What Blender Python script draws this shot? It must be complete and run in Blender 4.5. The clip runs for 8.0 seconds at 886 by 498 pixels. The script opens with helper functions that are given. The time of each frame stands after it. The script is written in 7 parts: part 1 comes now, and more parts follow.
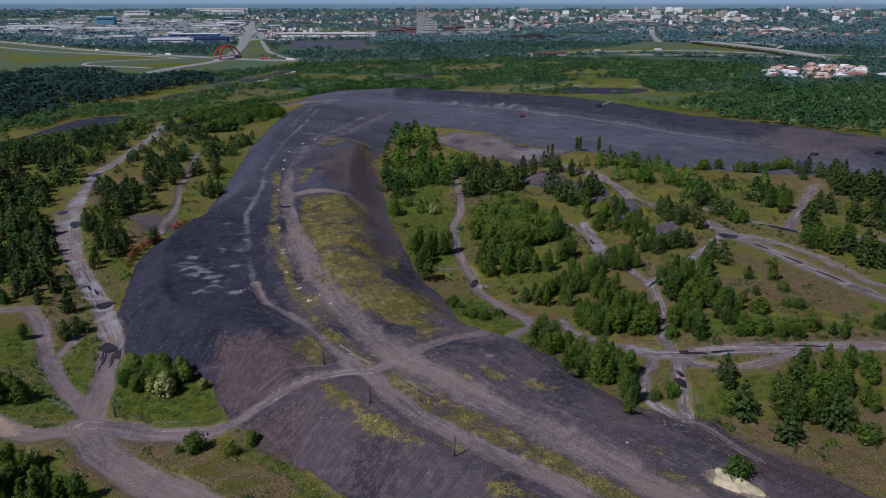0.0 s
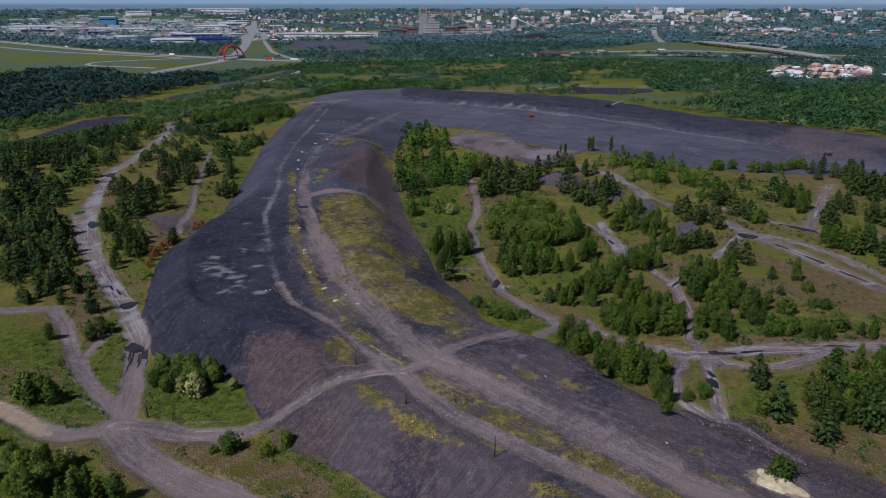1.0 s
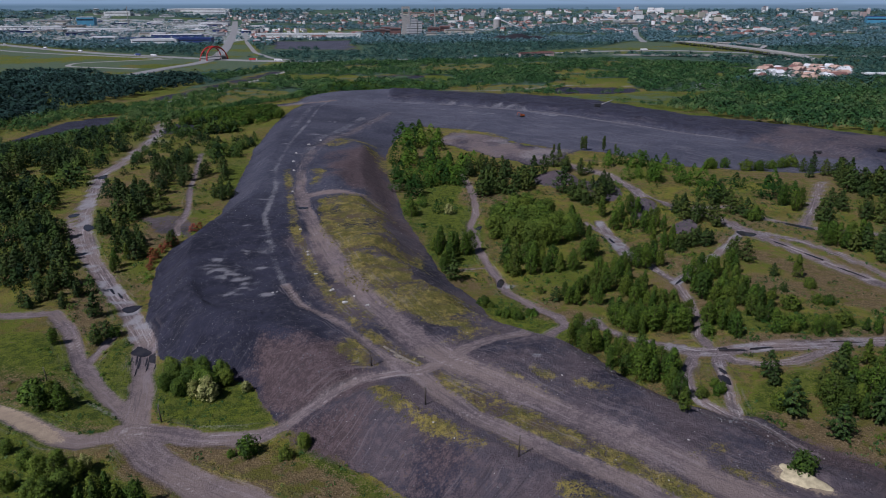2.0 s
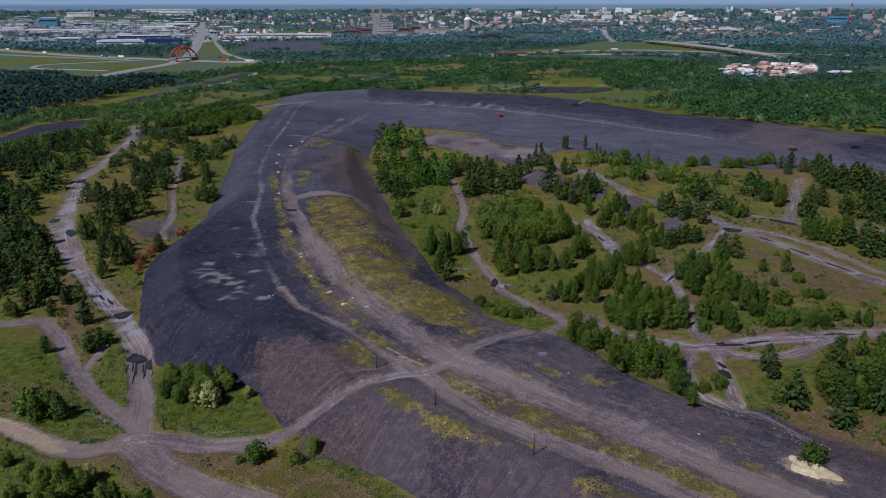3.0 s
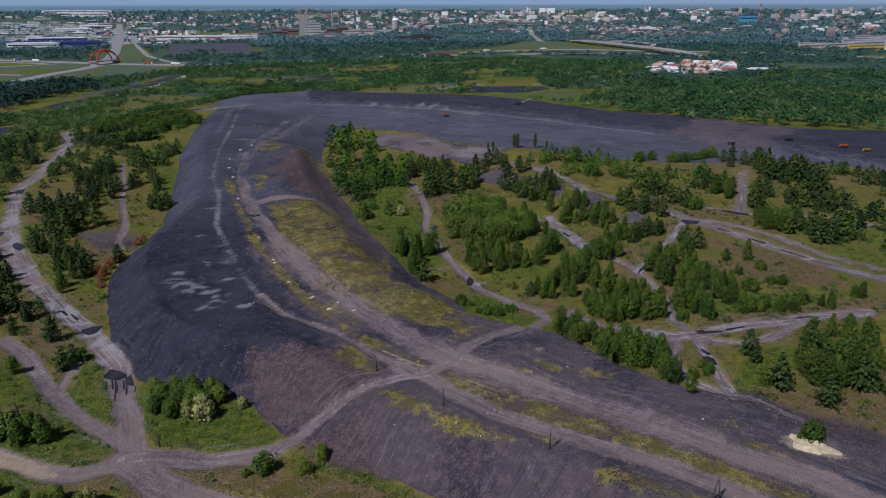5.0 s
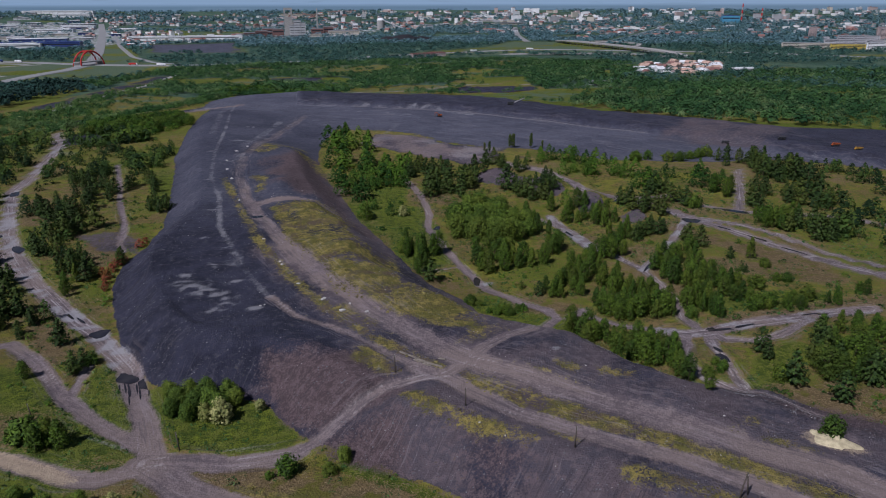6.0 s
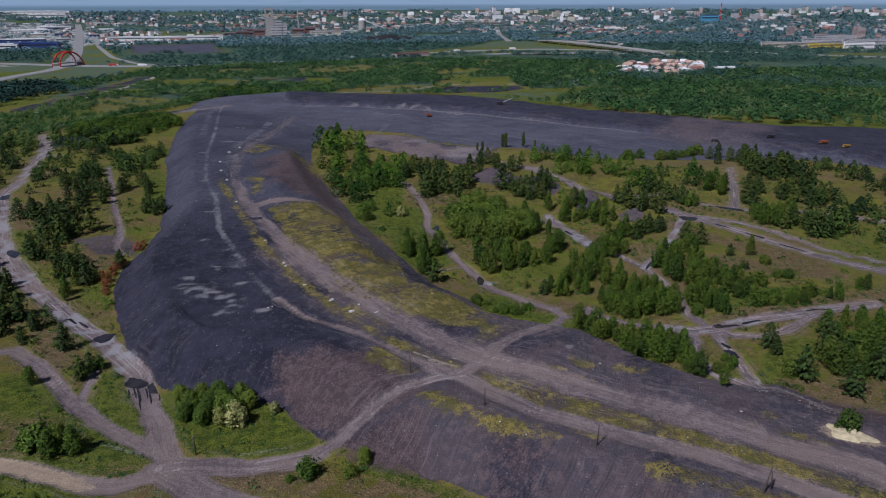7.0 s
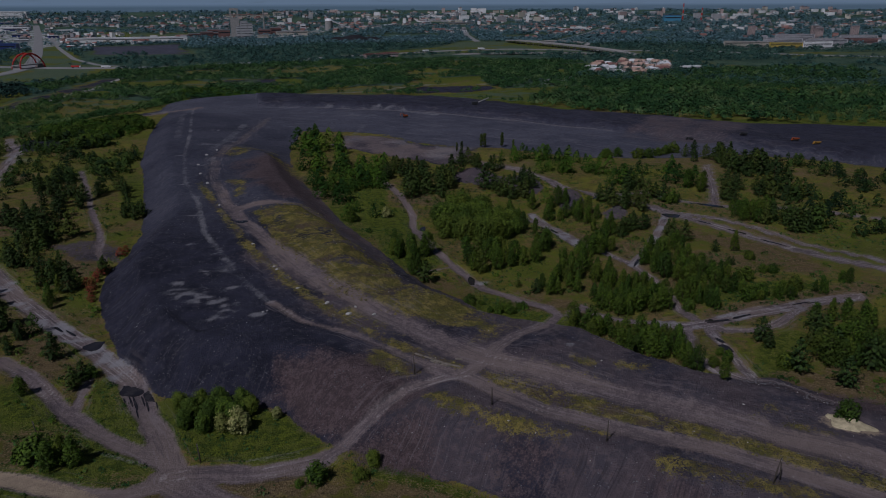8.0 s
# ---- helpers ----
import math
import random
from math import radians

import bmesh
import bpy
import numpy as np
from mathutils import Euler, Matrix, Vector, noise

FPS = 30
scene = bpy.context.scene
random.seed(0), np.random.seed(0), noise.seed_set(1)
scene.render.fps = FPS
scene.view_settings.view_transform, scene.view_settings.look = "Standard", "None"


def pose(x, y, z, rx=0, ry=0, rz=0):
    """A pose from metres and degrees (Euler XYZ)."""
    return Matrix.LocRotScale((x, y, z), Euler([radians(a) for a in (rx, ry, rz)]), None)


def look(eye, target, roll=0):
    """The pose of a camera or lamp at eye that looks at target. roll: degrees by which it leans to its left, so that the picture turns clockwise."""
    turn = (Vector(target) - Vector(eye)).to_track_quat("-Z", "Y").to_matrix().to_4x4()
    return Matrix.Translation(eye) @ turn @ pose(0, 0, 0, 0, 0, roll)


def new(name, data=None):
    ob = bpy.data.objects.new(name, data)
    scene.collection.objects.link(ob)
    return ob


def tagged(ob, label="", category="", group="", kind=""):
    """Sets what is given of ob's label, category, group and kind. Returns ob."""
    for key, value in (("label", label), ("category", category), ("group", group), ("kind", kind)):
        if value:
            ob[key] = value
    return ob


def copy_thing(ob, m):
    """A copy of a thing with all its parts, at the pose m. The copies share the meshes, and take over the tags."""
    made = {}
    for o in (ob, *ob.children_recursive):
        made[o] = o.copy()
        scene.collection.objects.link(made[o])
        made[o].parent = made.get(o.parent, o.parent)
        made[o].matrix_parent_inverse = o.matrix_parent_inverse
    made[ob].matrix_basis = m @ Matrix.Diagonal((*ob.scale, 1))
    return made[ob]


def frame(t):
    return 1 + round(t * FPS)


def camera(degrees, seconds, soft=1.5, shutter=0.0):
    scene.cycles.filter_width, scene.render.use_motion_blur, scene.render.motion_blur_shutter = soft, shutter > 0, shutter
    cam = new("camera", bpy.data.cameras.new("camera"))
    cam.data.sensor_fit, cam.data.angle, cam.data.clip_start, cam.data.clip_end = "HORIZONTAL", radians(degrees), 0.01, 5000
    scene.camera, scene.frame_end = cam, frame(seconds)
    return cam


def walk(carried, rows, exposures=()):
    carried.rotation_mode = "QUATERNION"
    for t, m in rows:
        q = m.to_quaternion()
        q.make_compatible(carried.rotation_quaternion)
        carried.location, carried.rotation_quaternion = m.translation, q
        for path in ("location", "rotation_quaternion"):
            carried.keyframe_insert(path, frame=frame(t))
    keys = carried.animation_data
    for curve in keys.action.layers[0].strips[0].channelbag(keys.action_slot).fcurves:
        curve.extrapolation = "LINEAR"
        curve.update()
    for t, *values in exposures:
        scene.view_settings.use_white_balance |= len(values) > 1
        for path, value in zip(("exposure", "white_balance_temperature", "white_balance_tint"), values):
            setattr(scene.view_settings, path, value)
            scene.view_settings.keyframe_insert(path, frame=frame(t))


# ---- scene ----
cam = camera(64.2, 8.0, 1.0)
METRES, EYE, TILT, LEAN, TURN = 56.0, 100.0, -19.2, 0.0, 0.0
ROWS = [
    (0.0, 0.0, 0.0, 0.0, 0.0, 0.0, -0.0),
    (0.5, -0.0624, 0.0024, -0.0001, 0.0, 0.01, -0.01),
    (1.0, -0.1251, 0.0048, -0.001, 0.01, 0.02, -0.02),
    (1.5, -0.1871, 0.0073, -0.001, -0.38, 0.03, 0.11),
    (2.0, -0.2496, 0.01, -0.0003, -1.4, 0.03, 0.49),
    (3.5, -0.4372, 0.0226, 0.0037, -4.89, -0.02, 1.76),
    (4.0, -0.4995, 0.0292, 0.0052, -6.33, -0.07, 2.28),
    (4.5, -0.5596, 0.0365, 0.0076, -8.04, -0.13, 2.9),
    (6.0, -0.7444, 0.0646, 0.0186, -10.39, -0.23, 3.72),
    (6.5, -0.8056, 0.0762, 0.0226, -11.14, -0.29, 4.0),
    (7.0, -0.8669, 0.089, 0.0277, -11.86, -0.34, 4.25),
    (7.5, -0.9279, 0.102, 0.0332, -12.09, -0.34, 4.35),
    (7.7, -0.9526, 0.108, 0.0359, -12.35, -0.36, 4.45),
    (8.0, -0.9894, 0.1171, 0.04, -14.4, -0.53, 5.15),
]
# the picture dims at the very end of the take
WARMTH, TINT = 5690, 18
DIM = [(t, s, WARMTH, TINT) for t, s in ((0.0, -0.42), (7.6, -0.42), (7.7, -0.54), (7.8, -0.87), (7.9, -1.27), (8.0, -1.62))]
walk(cam, [(t, pose(0, 0, EYE, TILT, LEAN, TURN) @ pose(METRES * x, METRES * y, METRES * z, 90 + pitch, roll, yaw)) for t, x, y, z, yaw, pitch, roll in ROWS], DIM)

# ---- sun and sky ----
SUN_HEIGHT, SUN_FROM = 50.0, 231.0   # degrees up; compass degrees, north is +y
world = bpy.data.worlds.new("sky")
scene.world = world
world.use_nodes = True
wn = world.node_tree.nodes
sky = wn.new("ShaderNodeTexSky")
sky.sky_type, sky.sun_disc = "NISHITA", False
sky.sun_elevation, sky.sun_rotation = radians(SUN_HEIGHT), radians(SUN_FROM)
sky.air_density, sky.dust_density, sky.ozone_density = 1.0, 0.3, 1.5
wn["Background"].inputs["Strength"].default_value = 0.036
world.node_tree.links.new(sky.outputs["Color"], wn["Background"].inputs["Color"])
lamp = bpy.data.lights.new("sun", "SUN")
lamp.energy, lamp.angle, lamp.color = 5.0, radians(0.53), (1.0, 0.945, 0.87)
sun = new("sun", lamp)
a, e = radians(SUN_FROM), radians(SUN_HEIGHT)
sun.matrix_world = look((900 * math.sin(a) * math.cos(e), 900 * math.cos(a) * math.cos(e), 900 * math.sin(e)), (0, 0, 0))
# -- terrain --
PLATEAU = [(-11, 860), (89, 811), (211, 717), (261, 623), (295, 579), (439, 499), (700, 400), (760, 0), (700, -420), (-520, -420),
           (-560, 0), (-480, 250), (-400, 400), (-320, 520), (-260, 680), (-180, 800), (-98, 846)]
HEAP = [(-117, 625), (-120, 510), (-115, 416), (-110, 386), (-102, 319), (-99, 285), (-101, 262), (-105, 242), (-104, 222), (-99, 204),
        (-93, 184), (-87, 171), (-81, 161), (-66, 152), (-55, 147), (-46.5, 131.5), (-43.5, 126.5), (-36, 120), (-27, 112.5), (-19, 105.5),
        (0, 85), (25, 60), (60, 30), (115, 30), (95, 80), (70, 103), (59, 114), (55, 124), (47, 128), (40, 134), (33, 145), (28, 156),
        (20, 163), (13, 169), (5, 177), (-2, 202), (-9.5, 219), (-16, 248), (-23, 280), (-26, 308), (-31, 335), (-34, 365), (-36, 396), (-33, 440),
        (-20, 500), (-20, 580), (-60, 645)]
RIDGE = [(-46, 408, 0.5), (-47, 385, 1.0), (-49, 353, 0.6), (-54, 320, 3.8), (-51, 301, 3.0), (-47, 290, 0.4), (-44, 277, 1.4), (-37, 240, 1.5), (-32, 222, 2.2),
         (-29, 206, 1.4), (-27, 184, 1.9), (-15, 174, 1.2), (-8, 166, 0.2)]
BUMPS = [(8, 140, 2.1, 13), (28, 116, 1.0, 10), (-70, 205, -2.2, 26), (-72, 178, -1.0, 12), (67, 314, 5.5, 10), (50, 336, 6.0, 11),
         (78, 286, 4.5, 8), (88, 262, 3.0, 7), (-90, 160, -2.0, 22), (10, 213, -2.5, 16), (8, 268, -1.5, 20), (-108, 205, -1.5, 18),
         (215, 368, 4.5, 30), (255, 335, 3.5, 26), (-98, 560, 3.0, 40), (-170, 330, 1.5, 60), (60, 268, -2.5, 18), (-60, 118, -1.2, 16)]
RAMP = [(-20, 135, 24.8), (-28, 133, 23.4), (-33, 131, 21.4), (-38.5, 129, 19.2), (-43, 127, 17.2), (-48, 125.8, 16.0), (-56, 125.5, 15.6)]

FIELD_SIDE = [(-60, 560), (25, 474), (66, 409), (123, 370), (218, 345), (300, 280), (420, 220), (900, 250), (900, 900), (-60, 900)]
BERM = [(-93, 252), (-94, 237), (-91, 217), (-84, 195), (-77, 180), (-67, 169.5), (-57, 167)]
FIELD_BANK = [(-47, 634), (-2, 608), (40, 591), (80, 569), (115, 523), (150, 473), (183, 440), (206, 400), (223, 349), (262, 305)]


def polyline_distance(x, y, pts):
    """Distance from points to a polyline, with the running value (third number, if any) at the nearest place."""
    best = np.full(np.shape(x), 1e9)
    val = np.zeros(np.shape(x))
    for a, b in zip(pts[:-1], pts[1:]):
        ux, uy = b[0] - a[0], b[1] - a[1]
        s = np.clip(((x - a[0]) * ux + (y - a[1]) * uy) / (ux * ux + uy * uy), 0, 1)
        d = np.hypot(x - a[0] - s * ux, y - a[1] - s * uy)
        near = d < best
        best = np.where(near, d, best)
        if len(a) > 2:
            val = np.where(near, a[2] + s * (b[2] - a[2]), val)
    return best, val


def inside_distance(x, y, poly):
    """Signed distance to a closed outline, positive inside."""
    d, _ = polyline_distance(x, y, list(poly) + [poly[0]])
    odd = np.zeros(np.shape(x), bool)
    for (ax, ay), (bx, by) in zip(poly, list(poly[1:]) + [poly[0]]):
        if ay != by:
            odd ^= ((ay > y) != (by > y)) & (x < (bx - ax) * (y - ay) / (by - ay) + ax)
    return np.where(odd, d, -d)


def smooth(a, b, v):
    s = np.clip((v - a) / (b - a), 0, 1)
    return s * s * (3 - 2 * s)


def lattice(i, j, seed):
    h = np.sin(i * 127.1 + j * 311.7 + seed * 74.7) * 43758.5453
    return h - np.floor(h)


def rough(x, y, size, seed=0):
    """Smooth value noise, -1 to 1."""
    u, v = np.asarray(x) / size, np.asarray(y) / size
    i, j = np.floor(u), np.floor(v)
    f, g = u - i, v - j
    f, g = f * f * (3 - 2 * f), g * g * (3 - 2 * g)
    a = lattice(i, j, seed) * (1 - f) + lattice(i + 1, j, seed) * f
    b = lattice(i, j + 1, seed) * (1 - f) + lattice(i + 1, j + 1, seed) * f
    return (a * (1 - g) + b * g) * 2 - 1


def height(x, y):
    """The ground's height at plan points."""
    x, y = np.asarray(x, float), np.asarray(y, float)
    hill = smooth(0, 135, inside_distance(x, y, PLATEAU))
    z = -1 + (18.0 + 1.5 * smooth(290, 430, y)) * hill + 0.5 * hill * rough(x, y, 23, 1) + 0.9 * hill * rough(x, y, 70, 2)
    r = np.hypot(x, y)
    z = z + smooth(750, 1200, r) * (4 * rough(x, y, 330, 3) - 1) * (1 - smooth(1150, 1500, r))
    z = z + 94 * smooth(2300, 7400, r) / 0.5
    for bx, by, h, w in BUMPS:
        if by > 140 or h < 0 or bx < -20:
            z = z + h * np.exp(-((x - bx) ** 2 + (y - by) ** 2) / (w * w)) * (0 if -80 < bx < -60 and by > 150 else 1)
    z = z + 3.0 * smooth(0, 1, (x - 58 + 24 * smooth(185, 150, y)) / (38 + 4 * smooth(185, 150, y))) * (1 - smooth(-40, 15, inside_distance(x, y, FIELD_SIDE)))
    sd = inside_distance(x, y, HEAP) + 1.1 * rough(x, y, 9, 4)
    fade = 1 - smooth(480, 640, y)
    east = smooth(-48, -38, x + 0.25 * np.clip(205 - y, 0, 40)) * smooth(160, 195, y)
    up = np.clip(sd / (13.5 + (2.5 + 2.5 * rough(x, y, 17, 8) + 8 * np.exp(-(((y - 212) / 15) ** 2))) * east), 0, 1)
    apron = np.clip((-34 - x) / (16 + 48 * smooth(390, 460, y)), 0, 1)
    up = np.where(y > 380, np.minimum(up, 1 - (1 - apron) * smooth(380, 400, y)), up)
    up = up - 0.045 * np.sin(up * 2 * np.pi)
    top = 25.0 + 0.35 * rough(x, y, 15, 5)
    for bx, by, h, w in BUMPS[:4]:
        top = top + h * np.exp(-((x - bx) ** 2 + (y - by) ** 2) / (w * w))
    d, h = polyline_distance(x, y, RIDGE)
    top = top + h * np.exp(-((d / 9.0) ** 2)) * (1 + 0.5 * rough(x, y, 11, 6)) + 0.45 * rough(x, y, 6, 9) * np.exp(-((d / 14) ** 2)) * smooth(170, 190, y)
    d, _ = polyline_distance(x, y, BERM)
    top = top + 0.9 * np.exp(-((d / 1.4) ** 2)) * (0.8 + 0.4 * rough(x, y, 3, 7))
    z = z + (top - z) * up * fade
    d, _ = polyline_distance(x, y, FIELD_BANK)
    beyond = (inside_distance(x, y, FIELD_BANK + [(700, 500), (300, 900), (-47, 900)]) > 0) & (y > 290)
    z = z + np.where(beyond, (4.2 + 0.8 * rough(x, y, 7, 83)) * smooth(1, 8, d) * (1 - smooth(50, 110, d)) * hill, 0)
    d, h = polyline_distance(x, y, RAMP)
    z = z + (h - z) * (1 - smooth(1.8, 5.5, d))
    return z
# -- terrain end --


# ---- materials ----
class Nodes:
    """A small helper to write shader nodes."""

    def __init__(self, name):
        self.mat = bpy.data.materials.new(name)
        self.mat.use_nodes = True
        self.tree = self.mat.node_tree
        self.shader = self.tree.nodes["Principled BSDF"]

    def put(self, node, socket, value):
        if isinstance(value, bpy.types.NodeSocket):
            self.tree.links.new(value, node.inputs[socket])
        elif value is not None:
            if isinstance(value, (tuple, list)) and len(value) == 3 and node.inputs[socket].type == "RGBA":
                value = (*value, 1)
            node.inputs[socket].default_value = value

    def math(self, op, a, b=0.0, clamp=False):
        n = self.tree.nodes.new("ShaderNodeMath")
        n.operation, n.use_clamp = op, clamp
        self.put(n, 0, a), self.put(n, 1, b)
        return n.outputs[0]

    def mix(self, fac, a, b, blend="MIX"):
        n = self.tree.nodes.new("ShaderNodeMix")
        n.data_type, n.blend_type = "RGBA", blend
        self.put(n, 0, fac), self.put(n, 6, a), self.put(n, 7, b)
        return n.outputs[2]

    def place(self):
        n = self.tree.nodes.new("ShaderNodeNewGeometry")
        return n.outputs["Position"]

    def local(self):
        return self.tree.nodes.new("ShaderNodeTexCoord").outputs["Object"]

    def noise(self, scale, detail=3.0, rough=0.55, vec=None, stretch=None, out="Fac"):
        n = self.tree.nodes.new("ShaderNodeTexNoise")
        vec = vec or self.place()
        if stretch:
            m = self.tree.nodes.new("ShaderNodeMapping")
            m.inputs["Scale"].default_value = stretch
            self.put(m, 0, vec)
            vec = m.outputs[0]
        self.put(n, "Vector", vec)
        n.inputs["Scale"].default_value, n.inputs["Detail"].default_value, n.inputs["Roughness"].default_value = scale, detail, rough
        return n.outputs[out]

    def cells(self, scale, feature="F1", vec=None, out="Distance"):
        n = self.tree.nodes.new("ShaderNodeTexVoronoi")
        n.feature = feature
        self.put(n, "Vector", vec or self.place())
        n.inputs["Scale"].default_value = scale
        return n.outputs[out]

    def step(self, v, lo, hi):
        n = self.tree.nodes.new("ShaderNodeMapRange")
        n.interpolation_type = "SMOOTHSTEP"
        self.put(n, 0, v), self.put(n, 1, lo), self.put(n, 2, hi)
        return n.outputs[0]

    def chance(self, per="object"):
        if per == "object":
            return self.tree.nodes.new("ShaderNodeObjectInfo").outputs["Random"]
        return self.tree.nodes.new("ShaderNodeNewGeometry").outputs["Random Per Island"]

    def attr(self, name):
        n = self.tree.nodes.new("ShaderNodeAttribute")
        n.attribute_name = name
        s = self.tree.nodes.new("ShaderNodeSeparateColor")
        self.put(s, 0, n.outputs["Color"])
        return s.outputs[0], s.outputs[1], s.outputs[2], n.outputs["Alpha"]

    def bump(self, h, strength, dist=0.1):
        n = self.tree.nodes.new("ShaderNodeBump")
        n.inputs["Strength"].default_value, n.inputs["Distance"].default_value = strength, dist
        self.put(n, "Height", h)
        self.put(self.shader, "Normal", n.outputs[0])

    def done(self, colour, roughness=0.8, metal=0.0, spec=0.3):
        self.put(self.shader, "Base Color", colour)
        self.put(self.shader, "Roughness", roughness)
        self.put(self.shader, "Metallic", metal)
        self.put(self.shader, "Specular IOR Level", spec)
        return self.mat


def terrain_material():
    """Shale, soil, grass, wheel tracks and sand, told apart by two layers of weights on the ground."""
    n = Nodes("spoil_and_soil")
    road, coal, brown, pale = n.attr("cover_a")
    green, dry, sand, track = n.attr("cover_b")
    mid, bend, inward, steep = n.attr("cover_d")
    off, along, fringe, rutted = n.attr("ways")

    def flow(across, on, k, seed):
        """Noise drawn out along a direction: rills and wheel marks."""
        v = n.tree.nodes.new("ShaderNodeCombineXYZ")
        n.put(v, 0, n.math("MULTIPLY", across, k)), n.put(v, 1, n.math("MULTIPLY", on, 0.07)), n.put(v, 2, seed)
        return n.noise(1.0, 3, 0.6, v.outputs[0])

    rill = n.math("ADD", n.math("MULTIPLY", flow(bend, inward, 2.3, 3.0), 0.62), n.math("MULTIPLY", flow(bend, inward, 0.8, 8.0), 0.38))
    streak = n.math("ADD", n.math("MULTIPLY", flow(off, along, 1.3, 5.0), 0.6), n.math("MULTIPLY", flow(off, along, 0.4, 9.0), 0.4))
    n1, n2, n3 = n.noise(0.11, 4, 0.6), n.noise(0.55, 4, 0.65), n.noise(2.2, 3, 0.7)
    n4 = n.noise(0.26, 3, 0.6)
    fine = n.noise(7, 2, 0.7)
    big = n.noise(0.035, 3)
    both = n.math("ADD", n.math("MULTIPLY", n2, 0.55), n.math("MULTIPLY", n3, 0.45))
    ragged = n.math("MULTIPLY", n.math("SUBTRACT", both, 0.5), 3.2)

    def cover(w, gain=1.0, lo=0.38, hi=0.62):
        return n.step(n.math("ADD", w, n.math("MULTIPLY", ragged, gain)), lo, hi)

    # scrub soil with sparse grass
    c = n.mix(n.step(n1, 0.36, 0.62), (0.15, 0.126, 0.023), (0.19, 0.132, 0.054))
    c = n.mix(n.step(n4, 0.46, 0.6), c, (0.122, 0.14, 0.012))
    c = n.mix(n.step(both, 0.47, 0.58), c, (0.055, 0.058, 0.013))
    c = n.mix(n.step(n3, 0.57, 0.7), c, (0.27, 0.215, 0.06))
    patch = n.noise(0.075, 5, 0.7)
    c = n.mix(n.math("MULTIPLY", n.step(patch, 0.53, 0.62), 0.7), c, n.mix(n.step(both, 0.42, 0.58), (0.135, 0.138, 0.017), (0.25, 0.232, 0.032)))
    c = n.mix(n.math("MULTIPLY", n.step(patch, 0.46, 0.38), 0.55), c, n.mix(n.step(n2, 0.42, 0.6), (0.094, 0.066, 0.026), (0.205, 0.152, 0.072)))
    # lush grass
    g = n.mix(n.step(both, 0.42, 0.58), (0.044, 0.066, 0.006), (0.13, 0.157, 0.012))
    g = n.mix(n.math("MULTIPLY", n.step(n4, 0.5, 0.64), 0.7), g, (0.118, 0.135, 0.02))
    g = n.mix(n.step(n3, 0.56, 0.7), g, (0.045, 0.065, 0.012))
    c = n.mix(cover(green, 0.6), c, g)
    earth = n.attr("cover_c")[3]
    m = n.mix(n.step(both, 0.4, 0.6), (0.104, 0.074, 0.036), (0.18, 0.13, 0.062))
    m = n.mix(n.step(n3, 0.56, 0.7), m, (0.29, 0.225, 0.14))
    m = n.mix(n.step(n4, 0.52, 0.64), m, (0.105, 0.098, 0.018))
    c = n.mix(cover(earth, 0.8, 0.3, 0.7), c, m)
    # dark shale with stones
    k = n.mix(n.step(n1, 0.36, 0.64), (0.018, 0.019, 0.034), (0.036, 0.037, 0.062))
    k = n.mix(n.step(n2, 0.5, 0.68), k, (0.052, 0.052, 0.074))
    k = n.mix(n.step(n3, 0.6, 0.75), k, (0.085, 0.083, 0.10))
    spread = n.mix(n.step(n.noise(0.03, 5, 0.65), 0.36, 0.64), (0.064, 0.068, 0.099), (0.102, 0.104, 0.141))
    spread = n.mix(n.math("MULTIPLY", n.step(streak, 0.5, 0.62), 0.4), spread, (0.145, 0.138, 0.165))
    spread = n.mix(n.math("MULTIPLY", n.step(both, 0.47, 0.38), 0.5), spread, (0.05, 0.049, 0.07))
    spread = n.mix(n.math("MULTIPLY", n.step(n.math("ADD", n.math("MULTIPLY", n2, 0.7), n.math("MULTIPLY", n4, 0.3)), 0.54, 0.62), 0.5), spread, (0.158, 0.158, 0.192))
    spread = n.mix(n.math("MULTIPLY", n.step(n2, 0.44, 0.36), 0.5), spread, (0.038, 0.037, 0.056))
    k = n.mix(n.attr("cover_e")[0], k, spread)
    e = n.mix(n.step(n1, 0.4, 0.62), (0.098, 0.077, 0.088), (0.078, 0.068, 0.085))
    e = n.mix(n.step(n2, 0.46, 0.66), e, (0.130, 0.106, 0.118))
    e = n.mix(n.step(n3, 0.55, 0.75), e, (0.058, 0.052, 0.06))
    k = n.mix(n.step(n.math("ADD", mid, n.math("MULTIPLY", ragged, 0.35)), 0.25, 0.75), k, e)
    stones = n.step(n.cells(1.7), 0.15, 0.05)
    k = n.mix(n.math("MULTIPLY", stones, n.step(n2, 0.54, 0.66)), k, (0.19, 0.185, 0.20))
    c = n.mix(cover(coal, 0.35), c, k)
    b = n.mix(n.step(both, 0.42, 0.6), (0.072, 0.051, 0.055), (0.125, 0.09, 0.096))
    b = n.mix(n.math("MULTIPLY", stones, n.step(n2, 0.5, 0.6)), b, (0.3, 0.26, 0.26))
    c = n.mix(n.step(n.math("ADD", brown, n.math("MULTIPLY", ragged, 0.5)), 0.2, 0.8), c, b)
    # rain rills down the slopes
    c = n.mix(n.math("MULTIPLY", n.math("MULTIPLY", n.step(rill, 0.54, 0.66), n.math("ADD", n.math("MULTIPLY", mid, 0.45), 0.18)), steep), c, (0.20, 0.175, 0.185))
    c = n.mix(n.math("MULTIPLY", n.math("MULTIPLY", n.step(rill, 0.47, 0.36), 0.5), steep), c, (0.035, 0.031, 0.04))
